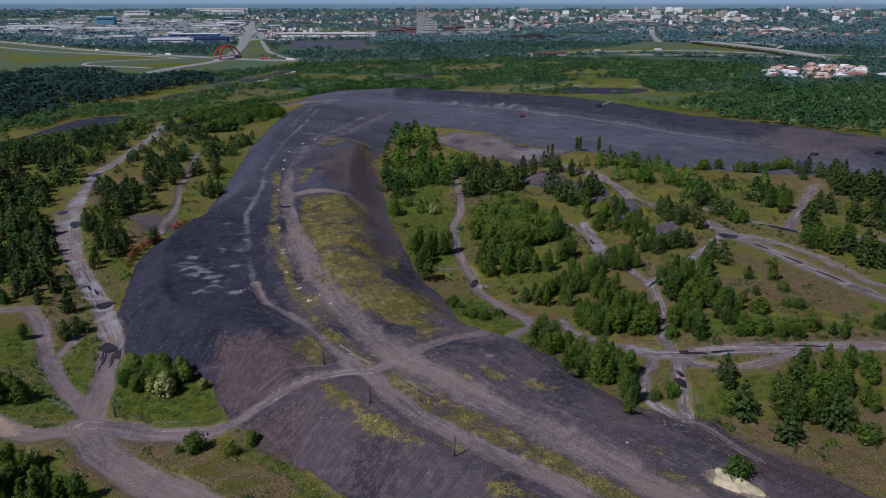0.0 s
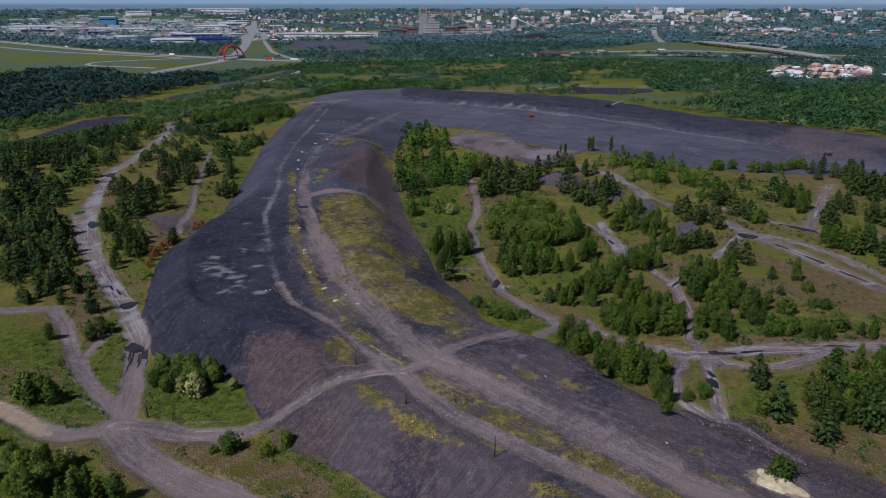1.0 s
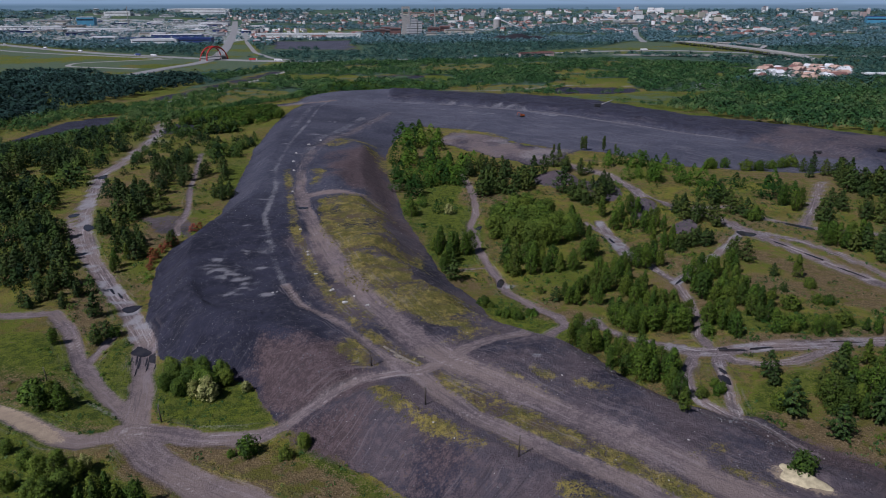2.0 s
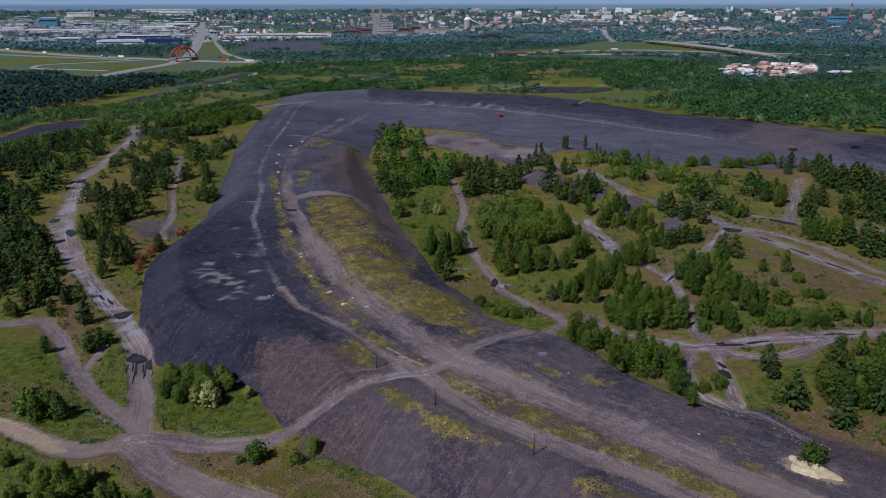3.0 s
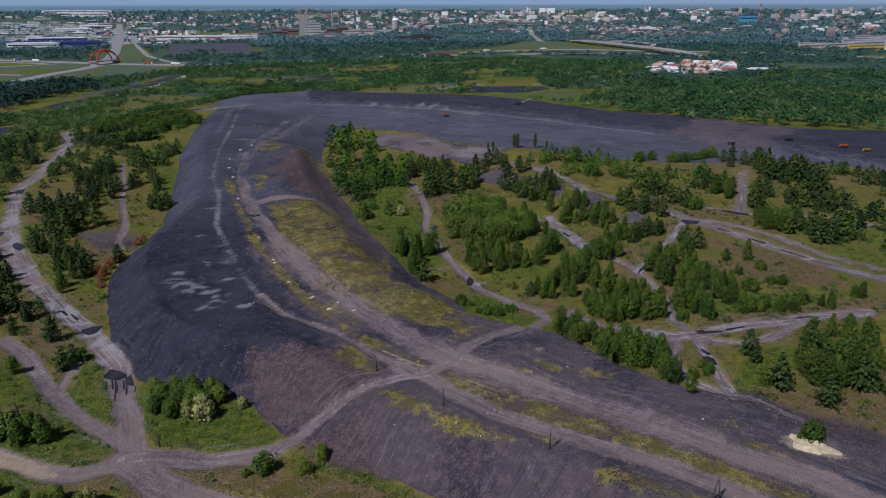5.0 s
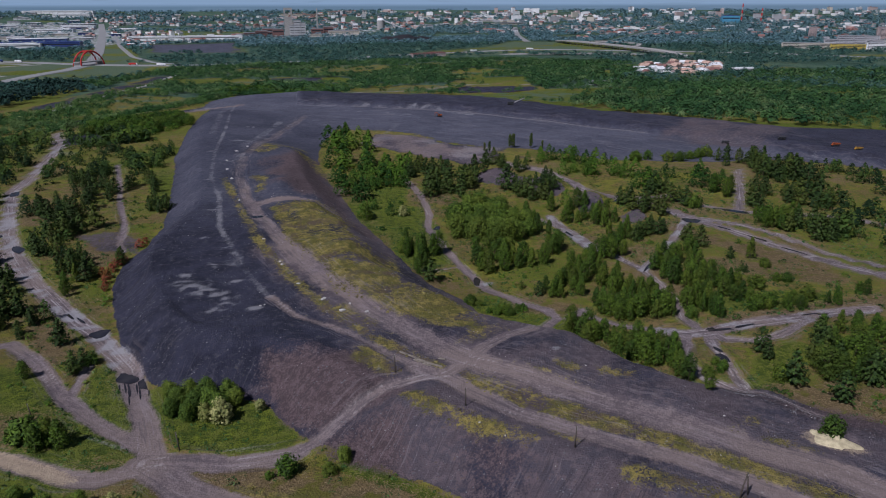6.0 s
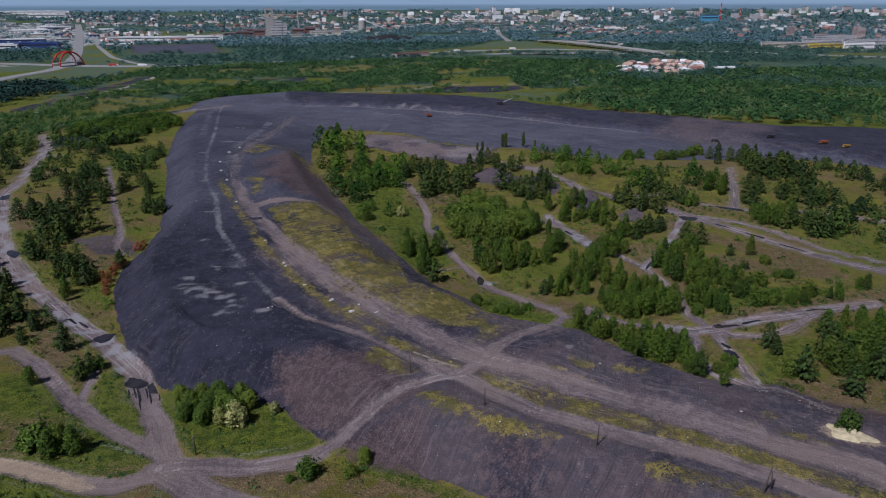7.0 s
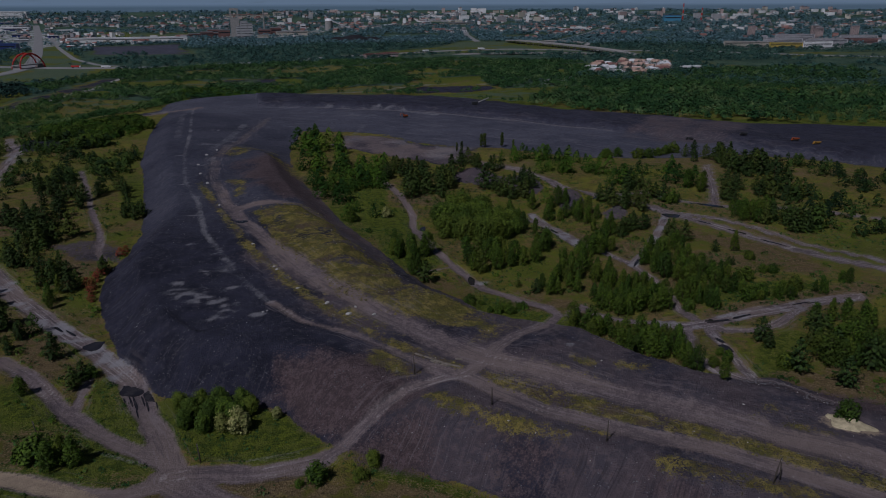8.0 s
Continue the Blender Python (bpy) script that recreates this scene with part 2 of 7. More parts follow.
    # dry yellow grass
    d = n.mix(n.step(both, 0.42, 0.58), (0.115, 0.10, 0.026), (0.29, 0.235, 0.064))
    d = n.mix(n.step(n4, 0.46, 0.6), d, (0.115, 0.11, 0.024))
    d = n.mix(n.step(n3, 0.54, 0.68), d, (0.055, 0.048, 0.024))
    d = n.mix(n.step(n1, 0.5, 0.66), d, (0.10, 0.074, 0.052))
    c = n.mix(cover(dry, 0.85, 0.3, 0.7), c, d)
    # driven surface, wheel marks, efflorescence, sand
    r = n.mix(n.step(both, 0.42, 0.6), (0.114, 0.091, 0.096), (0.19, 0.151, 0.155))
    r = n.mix(n.math("MULTIPLY", n.step(big, 0.4, 0.6), 0.7), r, (0.2, 0.156, 0.142))
    c = n.mix(n.step(n.math("ADD", road, n.math("MULTIPLY", ragged, 0.4)), 0.2, 0.85), c, r)
    c = n.mix(n.math("MULTIPLY", n.math("MULTIPLY", n.step(streak, 0.52, 0.62), fringe), 0.38), c, (0.27, 0.23, 0.24))
    c = n.mix(n.math("MULTIPLY", n.math("MULTIPLY", n.step(streak, 0.48, 0.38), fringe), 0.5), c, (0.07, 0.06, 0.068))
    ruts = n.math("ADD", n.math("MULTIPLY", flow(off, along, 1.9, 14.0), 0.7), n.math("MULTIPLY", n3, 0.3))
    c = n.mix(n.math("MULTIPLY", n.math("MULTIPLY", n.step(ruts, 0.53, 0.6), rutted), 0.85), c, (0.40, 0.37, 0.38))
    c = n.mix(n.math("MULTIPLY", n.math("MULTIPLY", n.step(ruts, 0.47, 0.4), rutted), 0.8), c, (0.06, 0.052, 0.058))
    c = n.mix(n.math("MULTIPLY", n.step(n.math("ADD", track, n.math("MULTIPLY", ragged, 0.4)), 0.45, 0.9), 0.6), c, (0.38, 0.345, 0.34))
    c = n.mix(n.math("MULTIPLY", n.step(n.math("ADD", pale, n.math("MULTIPLY", ragged, 0.45)), 0.25, 1.0), 0.8), c, (0.28, 0.275, 0.295))
    s = n.mix(n.step(n2, 0.3, 0.7), (0.27, 0.21, 0.155), (0.34, 0.27, 0.195))
    c = n.mix(cover(sand, 0.35), c, s)
    floor, built, ochre, earth = n.attr("cover_c")
    far1, far2 = n.noise(0.012, 5, 0.75), n.noise(0.05, 3, 0.6)
    ff = n.mix(n.step(far1, 0.4, 0.62), (0.036, 0.075, 0.05), (0.07, 0.115, 0.075))
    c = n.mix(n.step(floor, 0.3, 0.7), c, ff)
    c = n.mix(n.step(n.math("ADD", ochre, n.math("MULTIPLY", n.math("SUBTRACT", far2, 0.5), 1.2)), 0.35, 0.6), c, n.mix(far1, (0.10, 0.13, 0.075), (0.06, 0.10, 0.06)))
    yard = n.mix(n.step(far2, 0.42, 0.58), (0.42, 0.43, 0.46), (0.085, 0.12, 0.075))
    c = n.mix(n.step(n.math("ADD", built, n.math("MULTIPLY", n.math("SUBTRACT", far2, 0.5), 1.0)), 0.3, 0.6), c, yard)
    h = n.math("ADD", n.math("MULTIPLY", n3, 0.6), n.math("ADD", n.math("MULTIPLY", fine, 0.35), n.math("MULTIPLY", n2, 0.9)))
    n.bump(n.math("MULTIPLY", h, n.math("SUBTRACT", 1.0, n.math("MULTIPLY", road, 0.6))), 1.0, 0.6)
    return n.done(c, n.math("SUBTRACT", 0.97, n.math("MULTIPLY", road, 0.12)), 0, 0.25)


def leaf_material(name, dark, light, tip):
    n = Nodes(name)
    c = n.mix(n.chance("island"), dark, light)
    c = n.mix(n.math("MULTIPLY", n.chance(), 0.5), c, tip)
    other = n.math("FRACT", n.math("MULTIPLY", n.chance(), 7.31))
    c = n.mix(n.math("MULTIPLY", n.step(other, 0.35, 1.0), 0.55), c, dark)
    third = n.math("FRACT", n.math("MULTIPLY", n.chance(), 23.7))
    c = n.mix(n.math("MULTIPLY", n.step(third, 0.6, 1.0), 0.32), c, (0.16, 0.17, 0.02))
    c = n.mix(n.math("MULTIPLY", n.step(n.noise(1.3, 2), 0.42, 0.66), 0.6), c, dark)
    n.put(n.shader, "Transmission Weight", 0.0)
    n.put(n.shader, "Subsurface Weight", 0.0)
    return n.done(c, 0.75, 0, 0.2)


def plain_material(name, colour, roughness=0.7, metal=0.0, wear=0.25, size=1.2):
    n = Nodes(name)
    dark = tuple(v * (1 - wear) for v in colour)
    c = n.mix(n.step(n.noise(size, 4, 0.65, n.local()), 0.35, 0.7), colour, dark)
    n.bump(n.noise(size * 12, 2, 0.6, n.local()), 0.15, 0.02)
    return n.done(c, roughness, metal, 0.35)


def water_material():
    n = Nodes("puddle_water")
    n.bump(n.noise(1.5, 2), 0.03, 0.02)
    return n.done(n.mix(n.step(n.noise(0.4, 3), 0.4, 0.6), (0.022, 0.02, 0.024), (0.04, 0.036, 0.038)), 0.12, 0, 0.5)


TERRAIN = terrain_material()
WATER = water_material()
def woods_material(name, dark, light, pale, haze_sheen=0.0):
    """Crowns told apart by one tone each."""
    n = Nodes(name)
    tone = n.attr("tone")[0]
    c = n.mix(n.step(tone, 0.1, 0.75), dark, light)
    c = n.mix(n.step(tone, 0.8, 0.98), c, pale)
    c = n.mix(n.math("MULTIPLY", n.step(n.noise(0.02, 3, 0.6), 0.5, 0.62), 0.6), c, dark)
    c = n.mix(n.math("MULTIPLY", n.step(n.noise(0.016, 3, 0.6), 0.44, 0.34), 0.45), c, pale)
    c = n.mix(n.math("MULTIPLY", n.chance("island"), 0.55), c, dark)
    # bluish sheen added to stand in for haze over the far crowns
    n.put(n.shader, "Sheen Weight", haze_sheen)
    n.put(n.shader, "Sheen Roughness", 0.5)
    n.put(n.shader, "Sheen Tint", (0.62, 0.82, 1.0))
    return n.done(c, 0.8, 0, 0.15)


PINE = leaf_material("pine_needles", (0.009, 0.024, 0.007), (0.062, 0.112, 0.017), (0.09, 0.12, 0.017))
BROAD = leaf_material("young_leaves", (0.010, 0.030, 0.005), (0.088, 0.165, 0.011), (0.128, 0.172, 0.014))
BRIGHT = leaf_material("bright_leaves", (0.024, 0.056, 0.008), (0.145, 0.215, 0.02), (0.165, 0.21, 0.025))
BLOSSOM = leaf_material("blossom", (0.12, 0.15, 0.035), (0.48, 0.44, 0.19), (0.36, 0.36, 0.13))
RUSTY = leaf_material("dead_twigs", (0.15, 0.034, 0.02), (0.32, 0.075, 0.035), (0.22, 0.07, 0.035))
WOODS = woods_material("woodland_leaves", (0.020, 0.062, 0.020), (0.066, 0.138, 0.036), (0.16, 0.22, 0.085), 0.02)
THICKET = woods_material("thicket_leaves", (0.014, 0.044, 0.006), (0.082, 0.155, 0.012), (0.128, 0.18, 0.02))
PINEWOOD = woods_material("pine_wood_needles", (0.009, 0.025, 0.008), (0.057, 0.103, 0.017), (0.09, 0.13, 0.02))
BELT = woods_material("shrub_belt_leaves", (0.022, 0.064, 0.018), (0.076, 0.145, 0.030), (0.17, 0.22, 0.085))
DARKWOOD = woods_material("dark_forest_leaves", (0.008, 0.027, 0.022), (0.019, 0.050, 0.037), (0.036, 0.08, 0.055), 0.03)
# haze is put into these two leaf colours: bluer and paler with distance
HAZED_PLAINWOOD = woods_material("plain_wood_haze_tinted", (0.020, 0.062, 0.05), (0.052, 0.118, 0.09), (0.10, 0.17, 0.13), 0.1)
HAZED_FARWOOD = woods_material("far_wood_haze_tinted", (0.045, 0.11, 0.12), (0.10, 0.185, 0.20), (0.14, 0.22, 0.23), 0.35)
BARK = plain_material("bark", (0.10, 0.075, 0.055), 0.9, 0, 0.4, 3)
WEATHERED = plain_material("weathered_wood", (0.085, 0.07, 0.06), 0.9, 0, 0.4, 4)
WHITE_WALL = plain_material("white_cladding", (0.84, 0.84, 0.85), 0.6, 0, 0.2, 0.05)
GREY_WALL = plain_material("grey_render", (0.45, 0.45, 0.47), 0.8, 0, 0.25, 0.05)
CREAM_WALL = plain_material("cream_render", (0.52, 0.48, 0.41), 0.8, 0, 0.2, 0.05)
PINK_WALL = plain_material("pinkish_render", (0.47, 0.37, 0.35), 0.8, 0, 0.2, 0.05)
BRICK_WALL = plain_material("sooty_brick", (0.2, 0.11, 0.1), 0.85, 0, 0.35, 0.08)
BLUE_WALL = plain_material("blue_cladding", (0.045, 0.075, 0.24), 0.5, 0, 0.25, 0.05)
CYAN_WALL = plain_material("light_blue_cladding", (0.09, 0.3, 0.46), 0.5, 0, 0.2, 0.05)
YELLOW_WALL = plain_material("yellow_cladding", (0.55, 0.42, 0.08), 0.5, 0, 0.2, 0.05)
RED_PAINT = plain_material("red_paint", (0.5, 0.035, 0.03), 0.45, 0, 0.15, 0.2)
RED_ROOF = plain_material("red_roof_tiles", (0.24, 0.125, 0.11), 0.8, 0, 0.3, 0.2)
GREY_ROOF = plain_material("bitumen_roof", (0.27, 0.27, 0.29), 0.85, 0, 0.3, 0.1)
PALE_ROOF = plain_material("pale_roof_sheet", (0.74, 0.75, 0.77), 0.6, 0, 0.25, 0.06)
ASPHALT = plain_material("asphalt", (0.27, 0.27, 0.275), 0.85, 0, 0.25, 0.1)
CONCRETE = plain_material("concrete", (0.36, 0.35, 0.34), 0.85, 0, 0.3, 0.3)
GLASS = plain_material("dark_window_glass", (0.03, 0.035, 0.045), 0.15, 0, 0.1, 0.5)
STEEL = plain_material("dark_steel", (0.06, 0.06, 0.065), 0.55, 0.3, 0.3, 2)
ORANGE = plain_material("orange_machine_paint", (0.42, 0.10, 0.025), 0.5, 0, 0.3, 2)
YELLOW = plain_material("yellow_machine_paint", (0.45, 0.25, 0.04), 0.5, 0, 0.3, 2)
RUBBER = plain_material("rubber", (0.02, 0.02, 0.02), 0.9, 0, 0.3, 3)
COAL = plain_material("stocked_coal", (0.022, 0.021, 0.026), 0.8, 0, 0.35, 0.05)
SAND = plain_material("pale_sand", (0.56, 0.48, 0.31), 0.95, 0, 0.35, 0.9)
STONE = plain_material("grey_rubble", (0.16, 0.155, 0.17), 0.9, 0, 0.4, 1.5)
SLAB = plain_material("weathered_slab", (0.23, 0.20, 0.165), 0.9, 0, 0.3, 1.2)
TAN_ROOF = plain_material("faded_tan_roof", (0.5, 0.34, 0.27), 0.8, 0, 0.25, 0.1)


# ---- the ground and the spoil heap ----
def axis(lo, hi, step, grow_back, grow_on):
    """Grid lines, fine between lo and hi and wider and wider beyond, out to the horizon."""
    out, rev = [lo], [lo]
    while out[-1] < 4850:
        out.append(out[-1] + step + grow_on * max(0.0, out[-1] - hi))
    while rev[-1] > -4850:
        rev.append(rev[-1] - step - grow_back * (lo - rev[-1]))
    return np.array(rev[:0:-1] + out)


# half width in metres, then the line in the plan
ROADS = [
    (3.6, [(-49.5, 229), (-45.9, 217.5), (-38.3, 195), (-29.1, 173), (-19.8, 156), (-12, 143), (-2.0, 131.8), (9, 122.2), (19.8, 110.8), (30.8, 99.8), (41.5, 90), (56.5, 71.2), (76.5, 46)]),
    (2.2, [(-21.8, 140), (-16.3, 134.5), (-10.7, 125), (-4.8, 118), (3.7, 110.7), (11.3, 103.4), (20, 96.7), (32, 84), (48, 66)]),
    (1.2, [(-54.6, 189.7), (-47.3, 173.2), (-37.8, 163.5), (-28.6, 150.7), (-21.8, 140)]),
    (1.7, [(-10, 139), (-16.3, 135.2), (-22.5, 135.6), (-28.6, 135.2), (-33.3, 133.3), (-39, 130.6), (-43.1, 127.7), (-47.4, 126)]),
    (2.8, [(-47.4, 126), (-53, 125.3), (-59, 125.6), (-68.2, 128), (-75.7, 129.5)]),
    (4.0, [(-76, 128.5), (-68.3, 119.6), (-55.3, 109.9), (-45.7, 103.7), (-30, 93), (-10, 72)]),
    (2.8, [(-75.5, 130), (-79.5, 145.1), (-85.1, 160.2), (-88.5, 170.8), (-95.5, 182.2), (-103, 195), (-115.6, 212.2), (-127.9, 230.3),
           (-144.4, 261.5), (-154.3, 284), (-164.7, 315.6), (-175.4, 350), (-176, 370.8), (-182.3, 415), (-190.4, 471.5), (-232, 600)]),
    (1.3, [(-119.5, 216.4), (-131, 231), (-142.8, 249), (-157, 276), (-164.5, 312)]),
    (2.1, [(-77.8, 133.5), (-89.5, 146), (-100, 159.5), (-112, 178.3), (-121.2, 189.5), (-126, 187.5), (-140, 186)]),
    (1.4, [(-99, 160), (-98.6, 167.6), (-98, 177)]),
    (1.3, [(-108, 258), (-111.5, 267), (-114.5, 291.2), (-121.6, 316.3), (-130.9, 357.5), (-143.1, 407.8)]),
    (1.6, [(4.6, 351), (8, 311.5), (7, 284), (3.8, 270.2), (4.9, 240.6), (7, 228), (9.6, 217.8), (11.5, 201), (17.3, 187), (22.8, 180.6),
           (24, 174.2), (19, 169.8), (9, 151.4), (0.8, 148.1), (-5.7, 144.1), (-9.2, 139)]),
    (1.3, [(26.4, 173.1), (33.1, 178.3), (33.8, 172.9), (38.2, 167), (43.9, 163.5), (50.9, 160.1)]),
    (2.7, [(47.2, 160.4), (52.4, 155.3), (57.8, 154), (64.8, 154.1), (79.8, 154.4), (92.2, 155.8), (107.1, 155.5)]),
    (1.4, [(57.5, 153.5), (59.5, 148.7), (65.8, 145.7), (72.5, 146.1), (80.2, 150), (86.8, 153.2)]),
    (1.6, [(52.4, 155.2), (47, 146), (45.1, 138.7), (45.9, 132.4), (49.2, 125.3), (53, 117), (57, 109)]),
    (1.4, [(56.7, 153.3), (55.1, 147.2), (53.9, 140.8), (51.6, 132.2), (50.1, 124.2)]),
    (1.3, [(56.7, 156.3), (57.1, 165.1), (60.9, 175.9), (63.4, 191.6), (64.7, 205.8), (61.9, 215.5), (58.6, 229), (57.7, 247.2), (55, 266), (52, 275.4)]),
    (1.7, [(64.5, 204.9), (73.8, 213.1), (83.9, 223.5), (95.2, 236.7), (103, 247)]),
    (3.0, [(40, 395), (55, 386), (77.1, 344.7), (83.5, 289.6), (95.3, 278.8), (102.1, 258.9), (104.6, 248.1), (110, 235.7), (115.6, 221.8),
           (121.6, 204.7), (126.9, 188), (142.3, 158)]),
    (1.8, [(106.3, 246.9), (119.9, 235.9), (127.8, 219.9), (130.8, 205.3), (133, 197.9), (144.2, 172.2)]),
    (1.8, [(95.8, 280.5), (112.7, 281.6), (118.5, 261.8), (129.2, 251.5), (159.4, 241.2), (167.6, 232.3), (177, 223.2), (201.1, 197.4)]),
    (2.0, [(130.1, 253.5), (145.1, 276.1), (174, 322.9)]),
    (2.2, [(-64, 284), (-56, 290), (-46, 288), (-40.7, 283), (-33, 276)]),
    (0.8, [(-9, 224), (-3.6, 222.2), (6, 225)]),
    (2.7, [(-41, 560), (-56, 488), (-67, 432), (-74, 384), (-74, 345), (-68, 298), (-61.2, 267), (-53.3, 241), (-49.5, 229), (-46.5, 219)]),
    (2.5, [(-160, 150), (-125, 143), (-110, 138), (-103, 134.6), (-96.8, 130.6), (-90, 126), (-84, 124.6), (-76.5, 127)]),
    (2.6, [(57.5, 276), (57.4, 259), (56.2, 242), (55.8, 227)]),
    (3.5, [(-255, 640), (-230, 650), (-148, 595.4), (-119, 617), (-95, 640)]),
]
FIELD_ROAD = [(-47, 634), (-2, 608), (40, 590.6), (79.5, 569), (115, 522.7), (150, 473), (183, 440), (206, 400), (223, 348.6), (262, 305)]
TERRACE_ROAD = [(-100, 640), (-92, 476), (-90, 395), (-86, 337), (-78.4, 299), (-74, 254.8), (-63, 215), (-54.6, 189.7)]
COAL_FIELD = [(-60, 560), (-19, 496), (2.4, 492), (25, 474), (37.7, 442), (66, 409), (90, 404), (123, 364), (156, 349), (218, 335), (300, 270), (420, 210),
              (620, 250), (560, 420), (439, 505), (295, 585), (261, 630), (211, 722), (89, 815), (-11, 855), (-98, 840), (-125, 700), (-125, 620)]
LEFT_COAL = [(-330, 500), (-335, 556), (-338, 641), (-317, 672), (-299, 678), (-289, 608), (-307, 566)]
CLEARING = [(-130, 279), (-115, 285), (-104, 273), (-102, 255), (-119, 261)]
BROWN_SLOPE = [(-58, 149), (-54, 156), (-46, 156.5), (-37, 151), (-24, 137), (-28, 133), (-34, 131), (-41, 127), (-44, 127.5), (-47, 133)]
BROWN_MOUND = [(-66, 344), (-60, 376), (-48, 390), (-36, 380), (-28, 340), (-30, 297), (-48, 300)]
DRY_LINES = [
    (1.5, [(-79.5, 332), (-72.5, 299), (-60.5, 241), (-48.8, 203), (-39, 174.3), (-30, 156.6), (-21.4, 144.8), (-15.8, 138.2)]),
    (1.8, [(-2.9, 135.5), (4.2, 129.2), (11.7, 121)]), (1.2, [(9, 133.3), (12.5, 130.8)]), (1.3, [(17, 129.6), (23.1, 126.5)]), (1.4, [(5, 128.4), (11, 124.3)]),
    (4.2, [(-12.4, 131.8), (-0.4, 121.2), (8.9, 111.4), (17.2, 103.2), (27, 93.3), (40, 80)]),
    (3.0, [(-33, 149), (-27, 141), (-28.5, 144)]), (1.7, [(-24.5, 129.5), (-18, 121), (-11.6, 115), (-5, 110)]), (1.6, [(9, 96.5), (19, 88.8), (30, 80)]),
    (1.2, [(31, 103.4), (37.7, 106.2)]), (1.3, [(37.6, 99.7), (42, 95)]), (1.4, [(-3, 116), (3, 108.5)]),
    (1.6, [(-58, 117), (-46, 111), (-35, 104)]), (6.5, [(-66, 398), (-58, 420), (-47, 408)]), (9.5, [(-14, 484), (-5.5, 480), (4, 474)]), (7.5, [(-14, 456), (-2, 452)]), (4.0, [(10, 477), (28.5, 467), (36, 449)]), (5.0, [(70, 403), (76, 384), (82, 364)]), (4.5, [(-44, 392), (-36, 372), (-30, 345)]), (2.2, [(-66, 332), (-61, 316), (-62, 303)]), (7.0, [(-16, 180), (-6, 172)]),
]
GREEN_LINES = [
    (18, [(215, 735), (268, 645), (303, 590), (445, 508), (620, 425)]),
    (9.0, [(-75, 152), (-66, 141), (-57, 137)]), (6.0, [(-57, 142), (-52, 133)]), (2.2, [(-38, 119), (-30, 111.5), (-22, 103.5)]), (13, [(-14, 275), (-14, 300), (-8, 330)]),
    (11.0, [(-6, 290), (-2, 262), (-4, 235)]), (7.0, [(6, 190), (20, 172)]), (16, [(-122, 160), (-105, 143), (-92, 137)]), (7, [(-94, 155), (-88, 150), (-90, 168)]),
    (5, [(56.3, 125.5), (63.2, 134), (72.3, 137.9)]), (14, [(-95, 110), (-75, 100), (-110, 118)]), (8, [(-104, 330), (-108, 350), (-112, 380)]),
    (8, [(95.2, 163.7), (68.4, 172.2)]), (9, [(-160, 380), (-130, 420), (-118, 440)]), (10, [(30, 262), (30, 290)]),
]
FAN = [(171, 417), (233, 476), (330, 560), (383, 543), (300, 440), (212, 354), (193, 376)]
MARGIN = [(-8.5, 438.4), (6.1, 474.4), (24.6, 464.2), (36.2, 446.1), (44.7, 423.5), (62, 413), (78.2, 410.2), (69.2, 395.9), (54.3, 376), (43.2, 372), (30, 388), (18, 402), (5.3, 414)]
# grassy openings in the scrub behind the waste
GLADES = [[(-27.6, 1223), (5.9, 1273), (93, 1248), (109, 1157), (85, 1141), (14, 1121), (-12.5, 1144)], [(-158, 1238), (-93, 1281), (-86, 1175), (-137, 1141)],
          [(-151, 1053), (-73, 1111), (-20, 1098), (-19, 1010), (-80, 988), (-142, 988)], [(172, 1099), (234, 1089), (223, 1034), (174, 1034)],
          [(4.5, 945), (85, 932), (150, 915), (119, 858), (60, 845), (8, 860)], [(-265, 845), (-255, 914), (-191, 887), (-165, 858), (-140, 720), (-150, 640), (-215, 735)]]
EARTH_LINES = [
    (7, [(58.1, 119.4), (67, 108.6), (80, 108)]), (5, [(66.7, 118), (85.4, 123.1), (99, 125.2)]), (7, [(86.4, 198.9), (100.8, 188.4), (112.2, 180.6)]), (9, [(-67, 121), (-58, 116), (-46, 107), (-36, 98)]),
    (5, [(-47, 113), (-38, 110.5), (-31, 106)]), (6, [(63.4, 155.8), (85.6, 155.9), (114.2, 159.5)]), (5, [(92.1, 244), (95.5, 226.8), (103, 213.9)]), (5, [(60, 240), (65.6, 229.1), (71, 219.9)]), (9, [(114.1, 192), (106.8, 208.1)]),
    (6, [(-120, 215), (-114, 195), (-108, 180)]), (7, [(-118, 270), (-112, 250)]), (6, [(-150, 300), (-158, 330)]), (5, [(18, 185), (30, 178)]), (7, [(20, 300), (8, 310)]),
]
SHALE_MOUNDS = [(49, 333, 10), (60.9, 323.6, 8), (67, 307.8, 8), (76.2, 280.2, 6), (84.1, 254.3, 5)]
FAR_WASTE = [[(134, 886), (165, 911), (253, 897), (249, 865), (206, 845), (143, 850)], [(-88, 1104), (-15, 1099), (-13, 1029), (-78, 1009)]]
SLAG_LINE = [(-318, 800), (-307, 828), (-290, 908), (-264, 1015), (-250, 1100), (-248, 1150)]
BACK_GRASS = [(111, 830), (190, 840), (262, 856), (300, 830), (240, 735), (212, 760), (140, 815)]
